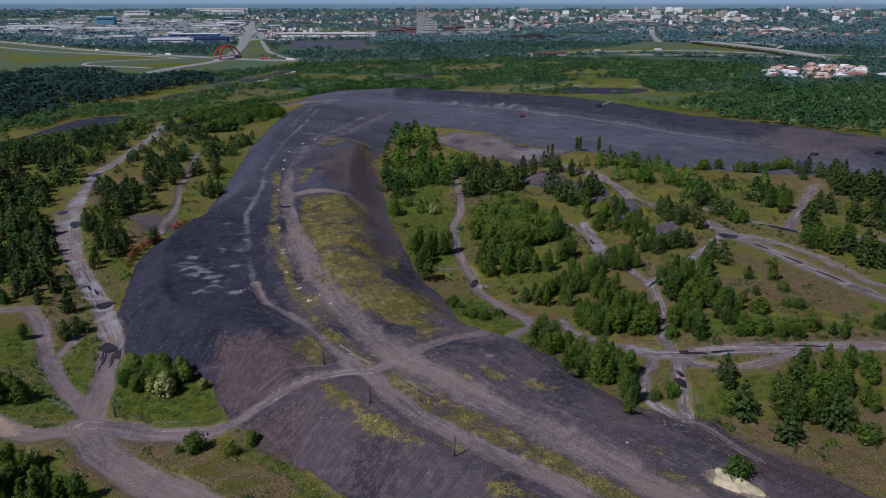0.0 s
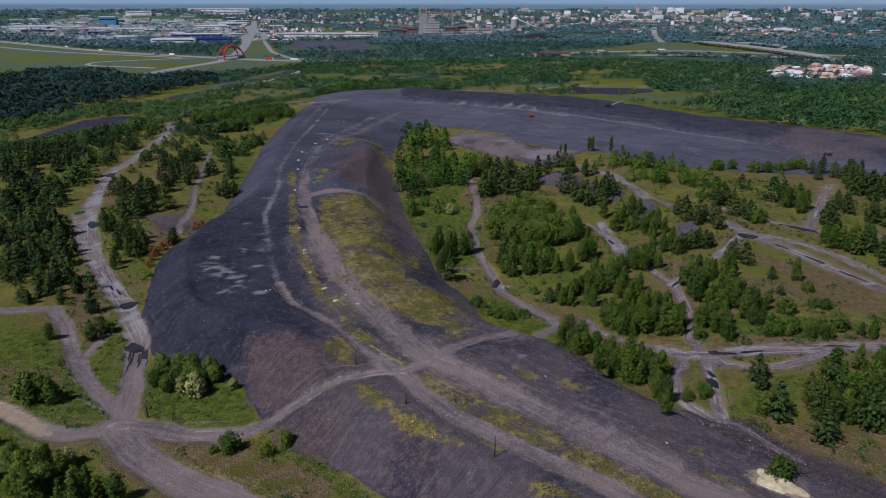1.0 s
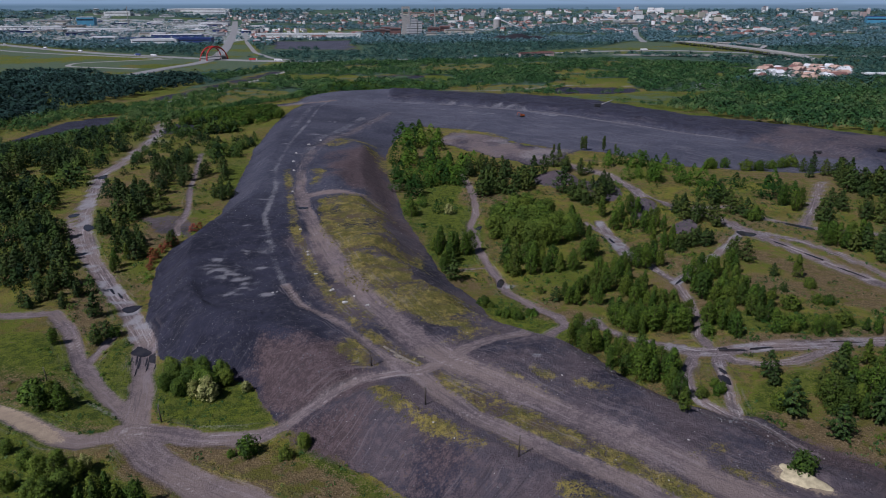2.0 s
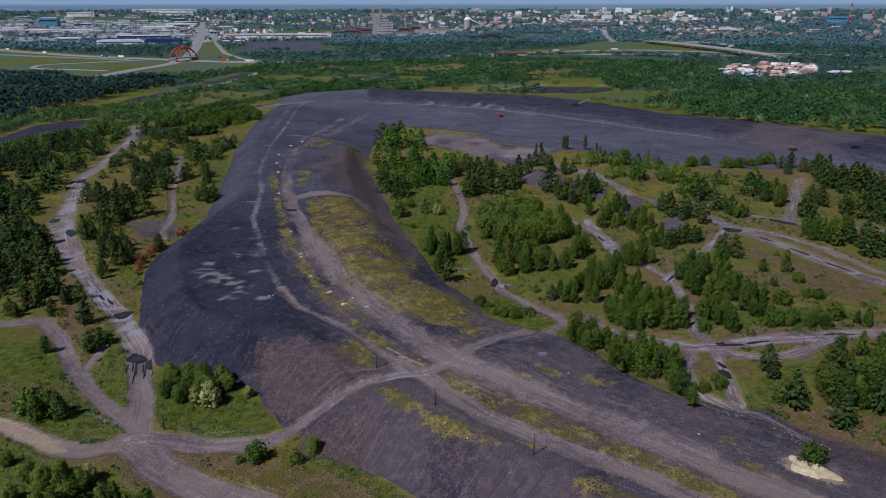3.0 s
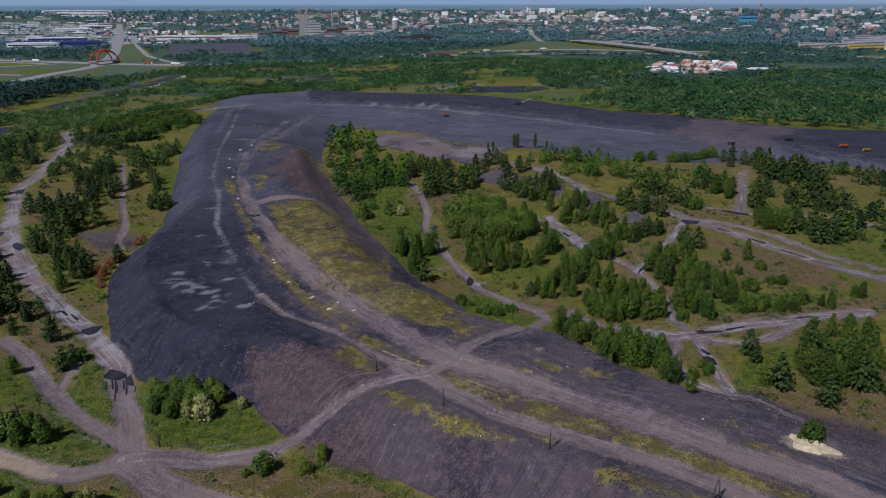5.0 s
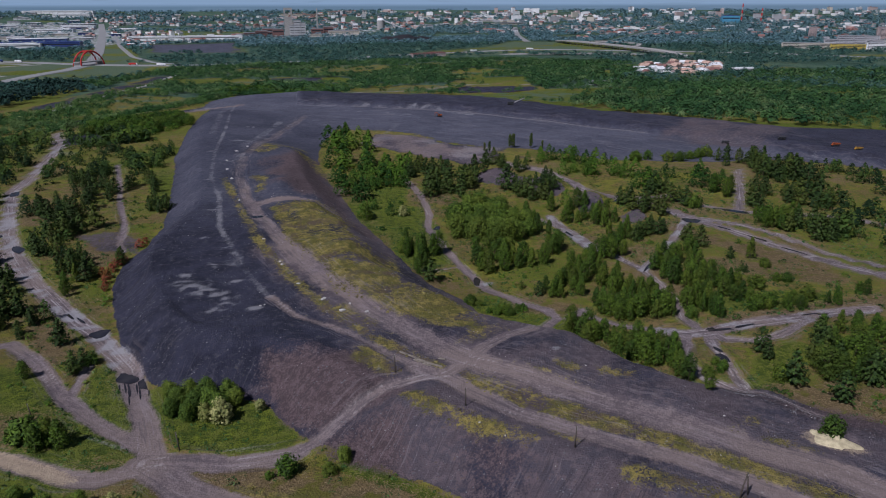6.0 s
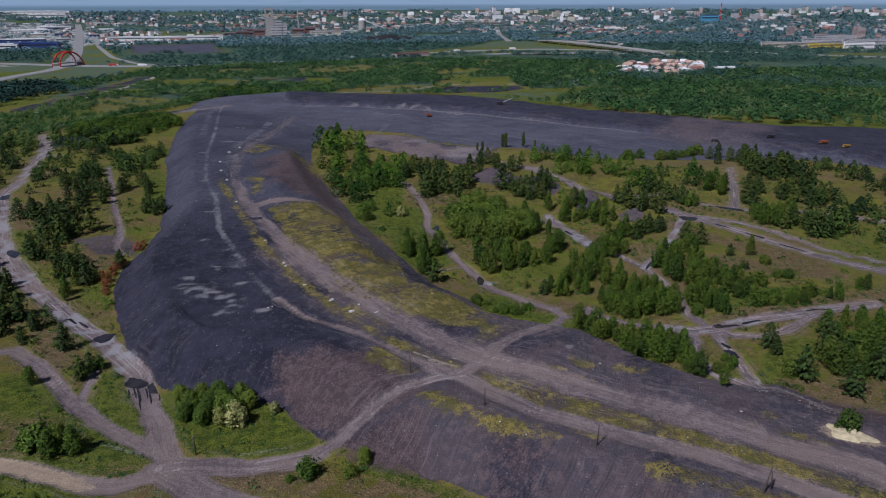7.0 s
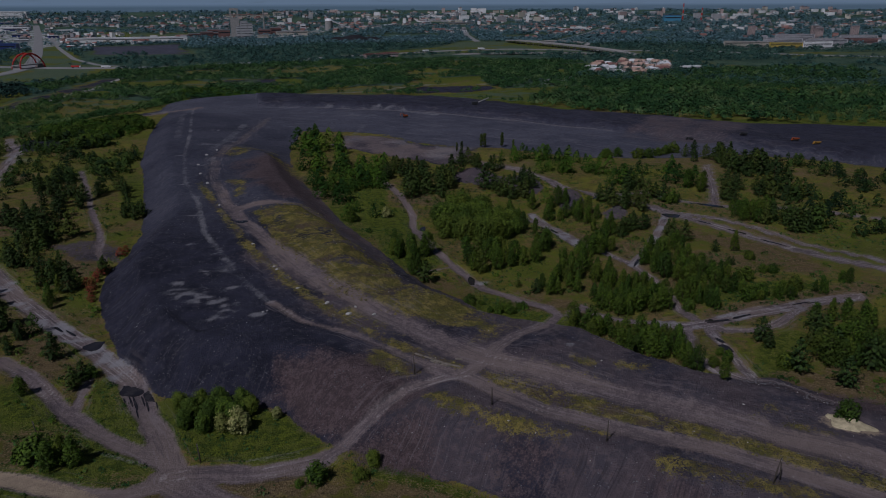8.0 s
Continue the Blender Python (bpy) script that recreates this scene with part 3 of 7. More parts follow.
# pale lines driven into the waste: half width, strength, way
HAUL_LINES = [
    (3.2, 0.75, [(-44.5, 633), (-24.3, 614.6), (9.3, 604.2), (46.4, 592), (63.9, 581.8), (86.1, 549)]), (1.6, 0.6, [(-37.9, 590.5), (-9.9, 587.9), (21.4, 567.6), (49.7, 537.6)]),
    (1.6, 0.45, [(-59.5, 516.5), (-35.1, 517.3), (2.3, 532)]), (2.6, 0.55, [(-58.4, 528.2), (-69.3, 458.7), (-76.3, 417.8), (-76.2, 374.1)]), (2.2, 0.45, [(10, 472.4), (24.2, 511.7)]),
    (2.6, 0.45, [(-97.9, 456.4), (-102.9, 560.9), (-102.7, 640.8), (-89.9, 661.7), (-68.9, 658.2)]), (4.0, 0.8, [(11, 885), (60, 891), (102, 889), (129, 910), (156, 921), (227, 918), (267, 906), (344, 922)]), (2.0, 0.7, [(128, 905), (112, 868), (104, 840)]), (4.5, 0.6, [(-120, 624), (-137, 612), (-150, 608)]), (5.0, 0.45, [(-200, 464), (-186, 462), (-176, 440)]), (1.4, 0.4, [(-50, 575), (0, 560), (60, 520), (120, 452), (170, 410)]), (1.2, 0.35, [(20, 505), (80, 470), (140, 410)]), (0.5, 0.8, [(-68, 132.4), (-60, 130.2), (-52, 130)]), (0.6, 0.7, [(-91, 141.5), (-85, 137), (-80, 133.5)]),
]
SHALE_SCARS = [(5.5, [(-27, 209), (-14, 203), (0, 192)]), (5, [(0, 163), (8, 159)]), (3, [(-34, 226), (-20, 226)]), (4, [(-40, 288), (-26, 284)])]
PALE_SPOTS = [(-75, 203, 8.5), (-68, 220, 7), (-79.5, 205, 3.2), (-76.5, 202, 3.4), (-73, 198.5, 3.6), (-69.5, 196, 3.2), (-65, 192.5, 2.4), (-65.5, 188, 2.2), (-64.5, 205.7, 2.2), (-57.7, 182, 2.0), (-68.4, 184.3, 2.2),
              (-65, 224, 1.6), (-69, 222, 1.5), (-79, 212, 2.2), (-72.6, 220, 1.8), (-78, 245, 2.0), (-70, 233, 1.5), (-80, 280, 2.6), (-85, 331, 3.2),
              (-79, 308, 2.6), (-65, 452.5, 3.4), (5, 548, 3), (8, 492, 4), (39, 562, 4), (24, 568, 3), (-77, 490, 3.4), (-83, 424, 2.6), (-78, 389, 2.2), (-80, 371, 2.0), (-92, 400, 4), (-80, 430, 4), (-35.5, 172.5, 1.0), (-40, 181.5, 0.9), (-29, 170, 0.9), (10.5, 139, 1.2), (-31, 141, 1.6), (12, 209, 2.4)]


MEADOWS = [[(-1900, 2500), (-1227, 2060), (-861, 1730), (-515, 1490), (-236, 1390), (-255, 1290), (-285, 1180), (-335, 1075), (-375, 1068), (-440, 1035), (-530, 1135), (-620, 1155), (-640, 1050), (-1000, 1000), (-1900, 1500)], [(183, 1440), (380, 1470), (520, 1440), (640, 1330), (780, 1290), (760, 1500), (700, 1900), (540, 1990), (400, 1720), (200, 1560)],
           [(-520, 1640), (-420, 1440), (-330, 1420), (-420, 1800), (-560, 2200)], [(900, 1180), (1300, 1060), (1500, 1180), (1050, 1300)], [(-420, 2560), (-120, 2560), (-140, 2800), (-430, 2800)], [(700, 2050), (900, 2200), (1050, 2350), (760, 2300)],
           [(-430, 1250), (-250, 1290), (-240, 1340), (-400, 1350)]]
YARDS = [[(-1250, 2250), (-560, 1900), (-520, 2250), (-620, 2700), (-900, 3300), (-1700, 3500), (-1700, 2600)], [(-160, 2440), (140, 2440), (300, 2900), (-160, 2900)], [(432, 1027), (530, 1150), (612, 1188), (680, 1148), (590, 1000), (503, 948), (448, 970)],
         [(1080, 1500), (1200, 1360), (1800, 1650), (1750, 2000)]]
COAL_YARD = [(-365, 1700), (-180, 1700), (-215, 2130), (-440, 2080)]


def road_frame(x, y, line):
    """Signed distance from a line (positive to its left) and the way along it."""
    best, side, along, run = np.full(len(x), 1e9), np.zeros(len(x)), np.zeros(len(x)), 0.0
    for a, b in zip(line[:-1], line[1:]):
        ux, uy = b[0] - a[0], b[1] - a[1]
        length = math.hypot(ux, uy)
        s = np.clip(((x - a[0]) * ux + (y - a[1]) * uy) / length ** 2, 0, 1)
        dx, dy = x - a[0] - s * ux, y - a[1] - s * uy
        d = np.hypot(dx, dy)
        m = d < best
        best = np.where(m, d, best)
        side = np.where(m, np.where(ux * dy - uy * dx > 0, d, -d), side)
        along = np.where(m, run + s * length, along)
        run += length
    return side, along


def band(x, y, half, line, soft=0.9):
    d, _ = polyline_distance(x, y, line)
    return 1 - smooth(half - soft, half + soft, d)


def near(x, y, pts, margin):
    p = np.array([q[:2] for q in pts])
    return (x > p[:, 0].min() - margin) & (x < p[:, 0].max() + margin) & (y > p[:, 1].min() - margin) & (y < p[:, 1].max() + margin)


def cover_weights(x, y):
    """The two layers of surface weights, and for each point the road that it belongs to (-1: none)."""
    a = np.zeros((len(x), 4))
    b = np.zeros((len(x), 4))
    owner = np.full(len(x), -1)
    wob = 0.5 * rough(x, y, 4, 11)
    ways = np.zeros((len(x), 4))
    for i, (half, line) in enumerate(ROADS):
        soft = 2.6 if i == 0 else (0.9 if half > 1.9 else 0.7)
        reach = half + (15 if i == 0 else 4)
        m = near(x, y, line, reach)
        side, along = road_frame(x[m], y[m], line)
        d = np.abs(side)
        w = 1 - smooth(half - soft, half + soft, d + wob[m] * (2.5 if i == 0 else 1))
        if half < 1.25:
            w = 0.75 * w
        if half == 2.7:
            w = w * (1 - 0.45 * smooth(270, 340, y[m])) * np.clip(0.85 + 0.4 * rough(x[m], y[m], 6, 37), 0.3, 1)
        fringe = 1 - smooth(half, reach, d)
        a[m, 0] = np.maximum(a[m, 0], w)
        t = np.exp(-(((d - half * 0.45) / 0.5) ** 2)) * (0.5 + 0.5 * rough(along, d * 6, 9, 12 + i))
        b[m, 3] = np.maximum(b[m, 3], t)
        more = fringe > ways[m, 2]
        old = ways[m]
        old[more] = np.stack([side, along + 500 * i, fringe, w * (0.8 * smooth(155, 180, y[m]) if i in (6, 7) else 0.8 if 13 <= i <= 22 or i == 27 else 0.0)], 1)[more]
        ways[m] = old
        own = owner[m]
        own[(w > 0.5) & (own < 0)] = i
        owner[m] = own
    side, along = road_frame(x, y, FIELD_ROAD)
    lone = (ways[:, 2] < 0.05) & (inside_distance(x, y, COAL_FIELD) > 0)
    ways[lone] = np.stack([side * 0.3, along * 0.4 + 9000, 0.35 * smooth(170, 60, np.abs(side)), np.zeros(len(x))], 1)[lone]
    sd = inside_distance(x, y, HEAP)
    heap = smooth(-0.8, 0.8, sd + wob)
    field = smooth(-3, 3, inside_distance(x, y, COAL_FIELD) + 4 * wob)
    left = smooth(-3, 3, inside_distance(x, y, LEFT_COAL) + 5 * wob)
    clear = smooth(-4, 3, inside_distance(x, y, CLEARING) + 3 * wob) * 0.6
    slag = band(x, y, 13.0, SLAG_LINE, 6) * np.clip(0.8 + 0.5 * rough(x, y, 14, 74), 0, 1)
    a[:, 3] = np.maximum(a[:, 3], 0.75 * band(x, y, 3.2, [(-305, 800), (-292, 846), (-266, 932), (-253, 966), (-227, 1022)], 2))
    slag = np.maximum(slag, band(x, y, 7, [(-244, 709), (-186, 616), (-160, 608), (-137, 613), (-120, 625)], 4))
    slag = np.maximum(slag, 0.9 * band(x, y, 14, [(-185, 482), (-178, 500), (-180, 512)], 6))
    for poly in FAR_WASTE:
        slag = np.maximum(slag, smooth(-5, 5, inside_distance(x, y, poly) + 5 * wob))
    for mx, my, mr in SHALE_MOUNDS:
        slag = np.maximum(slag, smooth(mr + 2.5, mr - 2.5, np.hypot(x - mx, y - my) + 4 * wob))
    a[:, 1] = np.maximum.reduce([heap, field, left, clear, slag])
    foot = smooth(10, 4, np.abs(sd - 5)) * smooth(146, 138, y) * smooth(-50, -44, x)
    a[:, 2] = np.maximum.reduce([0.9 * smooth(-5, 5, inside_distance(x, y, BROWN_SLOPE) + 3.0 * rough(x, y, 6, 27)), 0.85 * smooth(-9, 9, inside_distance(x, y, BROWN_MOUND) + 7 * rough(x, y, 11, 26)),
                                 foot * np.clip(0.62 + 0.45 * rough(x, y, 11, 14), 0, 0.9), 0.6 * band(x, y, 4.0, DRY_LINES[5][1], 2.0) * (1 - a[:, 0])])
    edge = np.concatenate([[0], np.cumsum(np.hypot(*np.diff(np.array(HEAP + HEAP[:1]), axis=0).T))])
    _, round_heap = polyline_distance(x, y, [(*p, q) for p, q in zip(HEAP + HEAP[:1], edge)])
    on_slope = smooth(-1, 2, sd) * smooth(17, 10, sd)
    bend = round_heap + 0.8 * rough(x, y, 5, 70)
    gully = on_slope * (0.5 * rough(bend, sd * 0.12, 1.7, 71) + 0.5 * rough(bend, sd * 0.2, 4.5, 72))
    mid = np.maximum(smooth(-48, -24, x) * smooth(172, 150, y) * heap, 0.75 * smooth(4, 10, sd) * band(x, y, 13, ROADS[0][1], 6) * heap)
    mid = np.maximum(mid, 0.9 * heap * smooth(-36, -28, x) * smooth(430, 400, y))
    mid = np.maximum(mid, 0.8 * smooth(-10, 12, inside_distance(x, y, FAN) + 8 * wob))
    margin = smooth(-5, 4, inside_distance(x, y, MARGIN) + 6 * wob)
    mid = np.maximum(mid, 0.9 * margin)
    a[:, 0] = np.maximum(a[:, 0], 0.8 * margin * np.clip(0.8 + 0.6 * rough(x, y, 9, 42), 0.2, 1))
    mid = np.maximum(mid, 1.4 * clear)
    a[:, 3] = np.maximum(a[:, 3], 0.55 * margin * np.clip(0.65 + 0.7 * rough(x, y, 9, 40), 0, 1))
    flank = band(x, y, 8, [(-42, 390), (-39, 345), (-34, 315), (-30, 285), (-23, 255)], 4)
    a[:, 2] = np.maximum(a[:, 2], 0.75 * flank * heap * np.clip(0.8 + 0.5 * rough(x, y, 8, 41), 0, 1))
    a[:, 1] = np.maximum(a[:, 1], margin)
    tipped = smooth(-2, 6, inside_distance(x, y, FIELD_BANK + [(700, 500), (300, 900), (-47, 900)])) * (y > 290)
    mid = np.maximum(mid, (0.12 - 0.12 * tipped) * field)
    for mx, my, mr in SHALE_MOUNDS:
        mid = np.maximum(mid, smooth(mr + 4, mr, np.hypot(x - mx, y - my)))
    mid *= 1 - 0.12 * smooth(2, 30, x) * smooth(160, 145, y)
    mid *= np.clip(0.85 + 0.5 * rough(x, y, 12, 73), 0, 1)
    dmix = np.stack([mid, bend, sd, on_slope], 1)
    for dx, dy, r in PALE_SPOTS:
        m = (np.abs(x - dx) < 4 * r) & (np.abs(y - dy) < 4 * r)
        q = np.exp(-(((x[m] - dx) ** 2 * 0.55 + (y[m] - dy) ** 2 * (1.1 if dy < 215 else 1.6)) / (r * r)))
        a[m, 3] = np.maximum(a[m, 3], q * (0.5 if r > 6 else 0.8 if dy > 215 else 1.05) * np.clip(0.8 + 0.7 * rough(x[m], y[m], 1.8, 76), 0.2, 1.1))
    for half, w, line in HAUL_LINES + [(4.0, 0.4, FIELD_ROAD), (1.3, 0.65, TERRACE_ROAD)]:
        m = near(x, y, line, 12)
        a[m, 3] = np.maximum(a[m, 3], w * band(x[m], y[m], half, line, 0.8) * np.clip(0.85 + 0.35 * rough(x[m], y[m], 13, 15) + 0.35 * rough(x[m], y[m], 4, 38), 0, 1.2))
    for line, half, w in ((ROADS[6][1], 3.4, 0.75), (ROADS[7][1], 2.0, 0.55), (ROADS[19][1], 2.8, 0.4), (ROADS[13][1], 2.8, 0.6), (ROADS[18][1], 1.9, 0.85), (ROADS[20][1], 1.7, 0.5), (ROADS[21][1], 1.7, 0.5), (ROADS[16][1], 1.4, 0.5), (ROADS[15][1], 1.4, 0.5), ([(57.5, 276), (57.4, 259), (56.2, 242), (55.8, 227)], 3.0, 0.8)):
        m = near(x, y, line, 8)
        a[m, 3] = np.maximum(a[m, 3], w * band(x[m], y[m], half, line) * smooth(138, 150, y[m] - 24 * (x[m] < 0)) * np.clip(0.5 + 1.2 * rough(x[m], y[m], 3.0, 25), 0, 1.3))
    d, _ = polyline_distance(x, y, RIDGE)
    east = (x > -40) * smooth(290, 276, y)
    mound = np.maximum(smooth(0, -3.4, d + 2 * wob - 10.5 - 4.5 * smooth(198, 228, y) * (x < -30)) * smooth(283, 274, y), 0.62 * east * smooth(22, 14, d) * smooth(-2, 2, sd) * smooth(0.35, -0.1, rough(x, y, 13, 28)))
    b[:, 1] = 1.15 * mound * np.clip(0.85 + 0.5 * rough(x, y, 6, 16), 0, 1)
    bare = 0.5 * smooth(0.2, 0.5, rough(x, y, 9, 17)) * (x - (-28) > (y - 205) * -0.2)
    b[:, 1] *= 1 - 0.8 * bare
    for half, line in SHALE_SCARS:
        m = near(x, y, line, half + 6)
        b[m, 1] *= 1 - band(x[m], y[m], half, line, 3.0) * np.clip(0.9 + 0.5 * rough(x[m], y[m], 5, 36), 0, 1)
    for half, line in DRY_LINES:
        m = near(x, y, line, half + 3)
        b[m, 1] = np.maximum(b[m, 1], 0.72 * band(x[m], y[m], half + 0.4, line, 4.0 if half > 4.3 else 2.0) * (1 - 0.7 * a[m, 0]) * np.clip(0.9 + 0.6 * rough(x[m], y[m], 5, 34), 0.2, 1.1))
    for half, line in GREEN_LINES:
        m = near(x, y, line, half + 8)
        b[m, 0] = np.maximum(b[m, 0], band(x[m], y[m], half, line, min(4, 0.7 * half)) * (1 - heap[m]))
    r = np.hypot(x, y)
    b[:, 0] = np.maximum(b[:, 0], smooth(560, 800, r) * (1 - field) * (0.65 + 0.3 * rough(x, y, 90, 18)))
    b[:, 0] = np.maximum(b[:, 0], 0.55 * smooth(300, 420, y) * smooth(-95, -115, x) * smooth(0.5, -0.2, rough(x, y, 26, 33)))
    b[:, 0] = np.maximum(b[:, 0], 0.6 * smooth(160, 185, y) * smooth(440, 380, y) * smooth(-92, -104, x) * smooth(-0.35, 0.25, rough(x, y, 12, 35)) * (1 - heap))
    b[:, 0] = np.maximum(b[:, 0], (0.24 + 0.5 * rough(x, y, 31, 19)) * (1 - heap) * (1 - field))
    m = near(x, y, [(-150, 110), (-70, 150)], 20)
    b[m, 2] = 0.8 * band(x[m], y[m], 2.2, [(-150, 148), (-125, 143), (-110, 138), (-103, 134.6), (-96.8, 130.6), (-90, 126), (-84, 124.6)], 1.5) * smooth(-80, -94, x[m])
    sandy = 0.7 * band(x, y, 2.6, [(46, 99), (50, 95)], 2.2)
    b[:, 2] = np.maximum(b[:, 2], sandy)
    a[:, 0] = np.maximum(a[:, 0], b[:, 2])
    waste = np.zeros((len(x), 4))
    waste[:, 0] = np.maximum(field * (1 - 0.95 * tipped), 0.75 * heap * smooth(230, 330, y) * np.clip(0.8 + 0.5 * rough(x, y, 19, 75), 0, 1))
    # forest floor, built-up ground, ochre meadow, and puddled mud
    c = np.zeros((len(x), 4))
    c[:, 3] = np.clip(0.0 + 0.75 * rough(x, y, 21, 29), 0, 0.7) * (1 - heap) * (1 - field)
    for half, line in EARTH_LINES:
        m = near(x, y, line, half + 8)
        c[m, 3] = np.maximum(c[m, 3], 0.85 * band(x[m], y[m], half, line, 3.5) * (1 - heap[m]))
    c[:, 0] = smooth(1150, 1500, r) * (1 - field) * np.clip(0.9 + 0.5 * rough(x, y, 160, 20), 0, 1)
    # dark undergrowth colour, laid so the gaps between crowns read as shade
    under = smooth(850, 880, y) * smooth(-330, -300, x) * (1 - field) * (1 - heap) * smooth(-0.45, -0.2, rough(x, y, 60, 41) + 0.5 * rough(x, y, 21, 42))
    c[:, 0] = np.maximum(c[:, 0], 0.8 * under)
    for poly in GLADES:
        m = near(x, y, poly, 20)
        w = smooth(-8, 5, inside_distance(x[m], y[m], poly) + 9 * rough(x[m], y[m], 16, 43))
        c[m, 0] *= 1 - w
        c[m, 3] *= 1 - 0.6 * w
        c[m, 2] = np.maximum(c[m, 2], 0.42 * w)
        b[m, 0] = np.maximum(b[m, 0] * (1 - w), 0.35 * w)
    for poly in MEADOWS:
        m = near(x, y, poly, 40)
        w = smooth(-12, 12, inside_distance(x[m], y[m], poly))
        c[m, 0] *= 1 - w
        c[m, 2] = np.maximum(c[m, 2], w * np.clip(0.6 + 0.5 * rough(x[m], y[m], 70, 21), 0.2, 1))
        b[m, 0] = np.maximum(b[m, 0], 0.6 * w)
    w = smooth(-8, 6, inside_distance(x, y, BACK_GRASS) + 5 * wob) * (1 - field)
    b[:, 0] = np.maximum(b[:, 0], 0.8 * w)
    c[:, 2] = np.maximum(c[:, 2], 0.45 * w)
    c[:, 0] *= 1 - w
    for poly in YARDS:
        m = near(x, y, poly, 40)
        c[m, 1] = np.maximum(c[m, 1], 0.8 * smooth(-15, 15, inside_distance(x[m], y[m], poly)))
    m = near(x, y, COAL_YARD, 30)
    a[m, 1] = np.maximum(a[m, 1], 0.75 * smooth(-30, 20, inside_distance(x[m], y[m], COAL_YARD) + 25 * rough(x[m], y[m], 40, 39)))
    waste[m, 0] = np.maximum(waste[m, 0], a[m, 1])
    c[m, 0] *= 1 - a[m, 1]
    c[:, 0] *= 1 - slag
    b[:, 0] *= 1 - slag
    return a, b, c, dmix, ways, gully, owner, sd, field, waste


def build_ground():
    xs = axis(-125, 78, 0.86, 0.045, 0.045)
    ys = axis(84, 200, 0.86, 0.07, 0.0145)
    gx, gy = np.meshgrid(xs, ys)
    x, y = gx.ravel(), gy.ravel()
    z = height(x, y)
    a, b, c, dmix, ways, gully, owner, sd, field, waste = cover_weights(x, y)
    z = z - 0.10 * a[:, 0] - 0.14 * b[:, 3] * (a[:, 0] > 0.3) + 0.3 * gully
    z = z + 0.16 * rough(x, y, 2.2, 81) * np.clip(a[:, 1] - a[:, 0], 0, 1) * smooth(700, 300, y)
    z = z + 0.22 * rough(x, y, 1.9, 82) * smooth(-12, -2, x) * smooth(165, 150, y) * np.clip(a[:, 1] - a[:, 0], 0, 1)
    nx, ny = len(xs), len(ys)
    zz = z.reshape(ny, nx)
    dzy, dzx = np.gradient(zz, ys, xs)
    nrm = np.stack([-dzx.ravel(), -dzy.ravel(), np.ones(nx * ny)], 1)
    nrm /= np.linalg.norm(nrm, axis=1)[:, None]
    i = np.arange((ny - 1) * (nx - 1))
    i = i + i // (nx - 1)
    quads = np.stack([i, i + 1, i + nx + 1, i + nx], 1)
    mid = quads[:, 0]
    kind = np.where(sd[mid] > 0, 1, np.where(field[mid] > 0.5, 2, 0))
    kind = np.where(owner[mid] >= 0, owner[mid] + 3, kind)
    names = {0: ("ground", "uneven scrubland soil with patchy grass", "ground"), 1: ("spoil_heap", "dark shale spoil heap with a grassy ridge on top", "spoil heap"),
             2: ("coal_field", "wide field of dark grey mining waste", "mining waste")}
    for k in np.unique(kind):
        q = quads[kind == k]
        used, inv = np.unique(q, return_inverse=True)
        me = bpy.data.meshes.new("land")
        me.vertices.add(len(used))
        me.vertices.foreach_set("co", np.stack([x[used], y[used], z[used]], 1).ravel())
        me.loops.add(len(q) * 4)
        me.polygons.add(len(q))
        me.loops.foreach_set("vertex_index", inv.ravel().astype(np.int32))
        me.polygons.foreach_set("loop_start", np.arange(0, len(q) * 4, 4, dtype=np.int32))
        me.polygons.foreach_set("use_smooth", np.ones(len(q), bool))
        me.update(calc_edges=True)
        for nm, w in (("cover_a", a), ("cover_b", b), ("cover_c", c), ("cover_d", dmix), ("cover_e", waste), ("ways", ways)):
            at = me.attributes.new(nm, "FLOAT_COLOR", "POINT")
            at.data.foreach_set("color", w[used].astype(np.float32).ravel())
        me.normals_split_custom_set_from_vertices(nrm[used].tolist())
        me.materials.append(TERRAIN)
        nm, lab, cat = names.get(int(k), ("dirt_road", "rutted grey dirt track worn into the ground", "dirt road"))
        tagged(new(nm, me), lab, cat, kind="structure")


build_ground()


# ---- trees and shrubs ----
# rows: centre x, y, half widths x, y, how many, mean height
PINES = [
    (65.8, 115.6, 0.6, 0.8, 1, 6.3), (78.5, 119.6, 1.9, 2.3, 3, 6.9), (61.1, 124.9, 1.3, 1.1, 2, 8.0), (72.4, 130.1, 3.7, 4.8, 4, 7.4), (62.9, 136.8, 0.8, 1.0, 1, 5.8),
    (79.1, 139.2, 3.3, 3.5, 3, 6.8), (63.5, 140.4, 0.7, 1.0, 1, 6.8), (-100.6, 170.3, 0.9, 1.1, 1, 8.6), (-99.7, 174.5, 0.7, 1.5, 1, 6.0), (-108.6, 187.1, 1.5, 3.3, 3, 8.7),
    (81.1, 185.9, 1.8, 2.7, 2, 4.6), (-129.3, 191.8, 3.1, 3.7, 3, 6.3), (24.4, 191.9, 1.0, 2.1, 1, 5.1), (-121.3, 195.5, 2.9, 3.7, 2, 5.4), (91.1, 189.3, 1.5, 2.1, 2, 3.6),
]
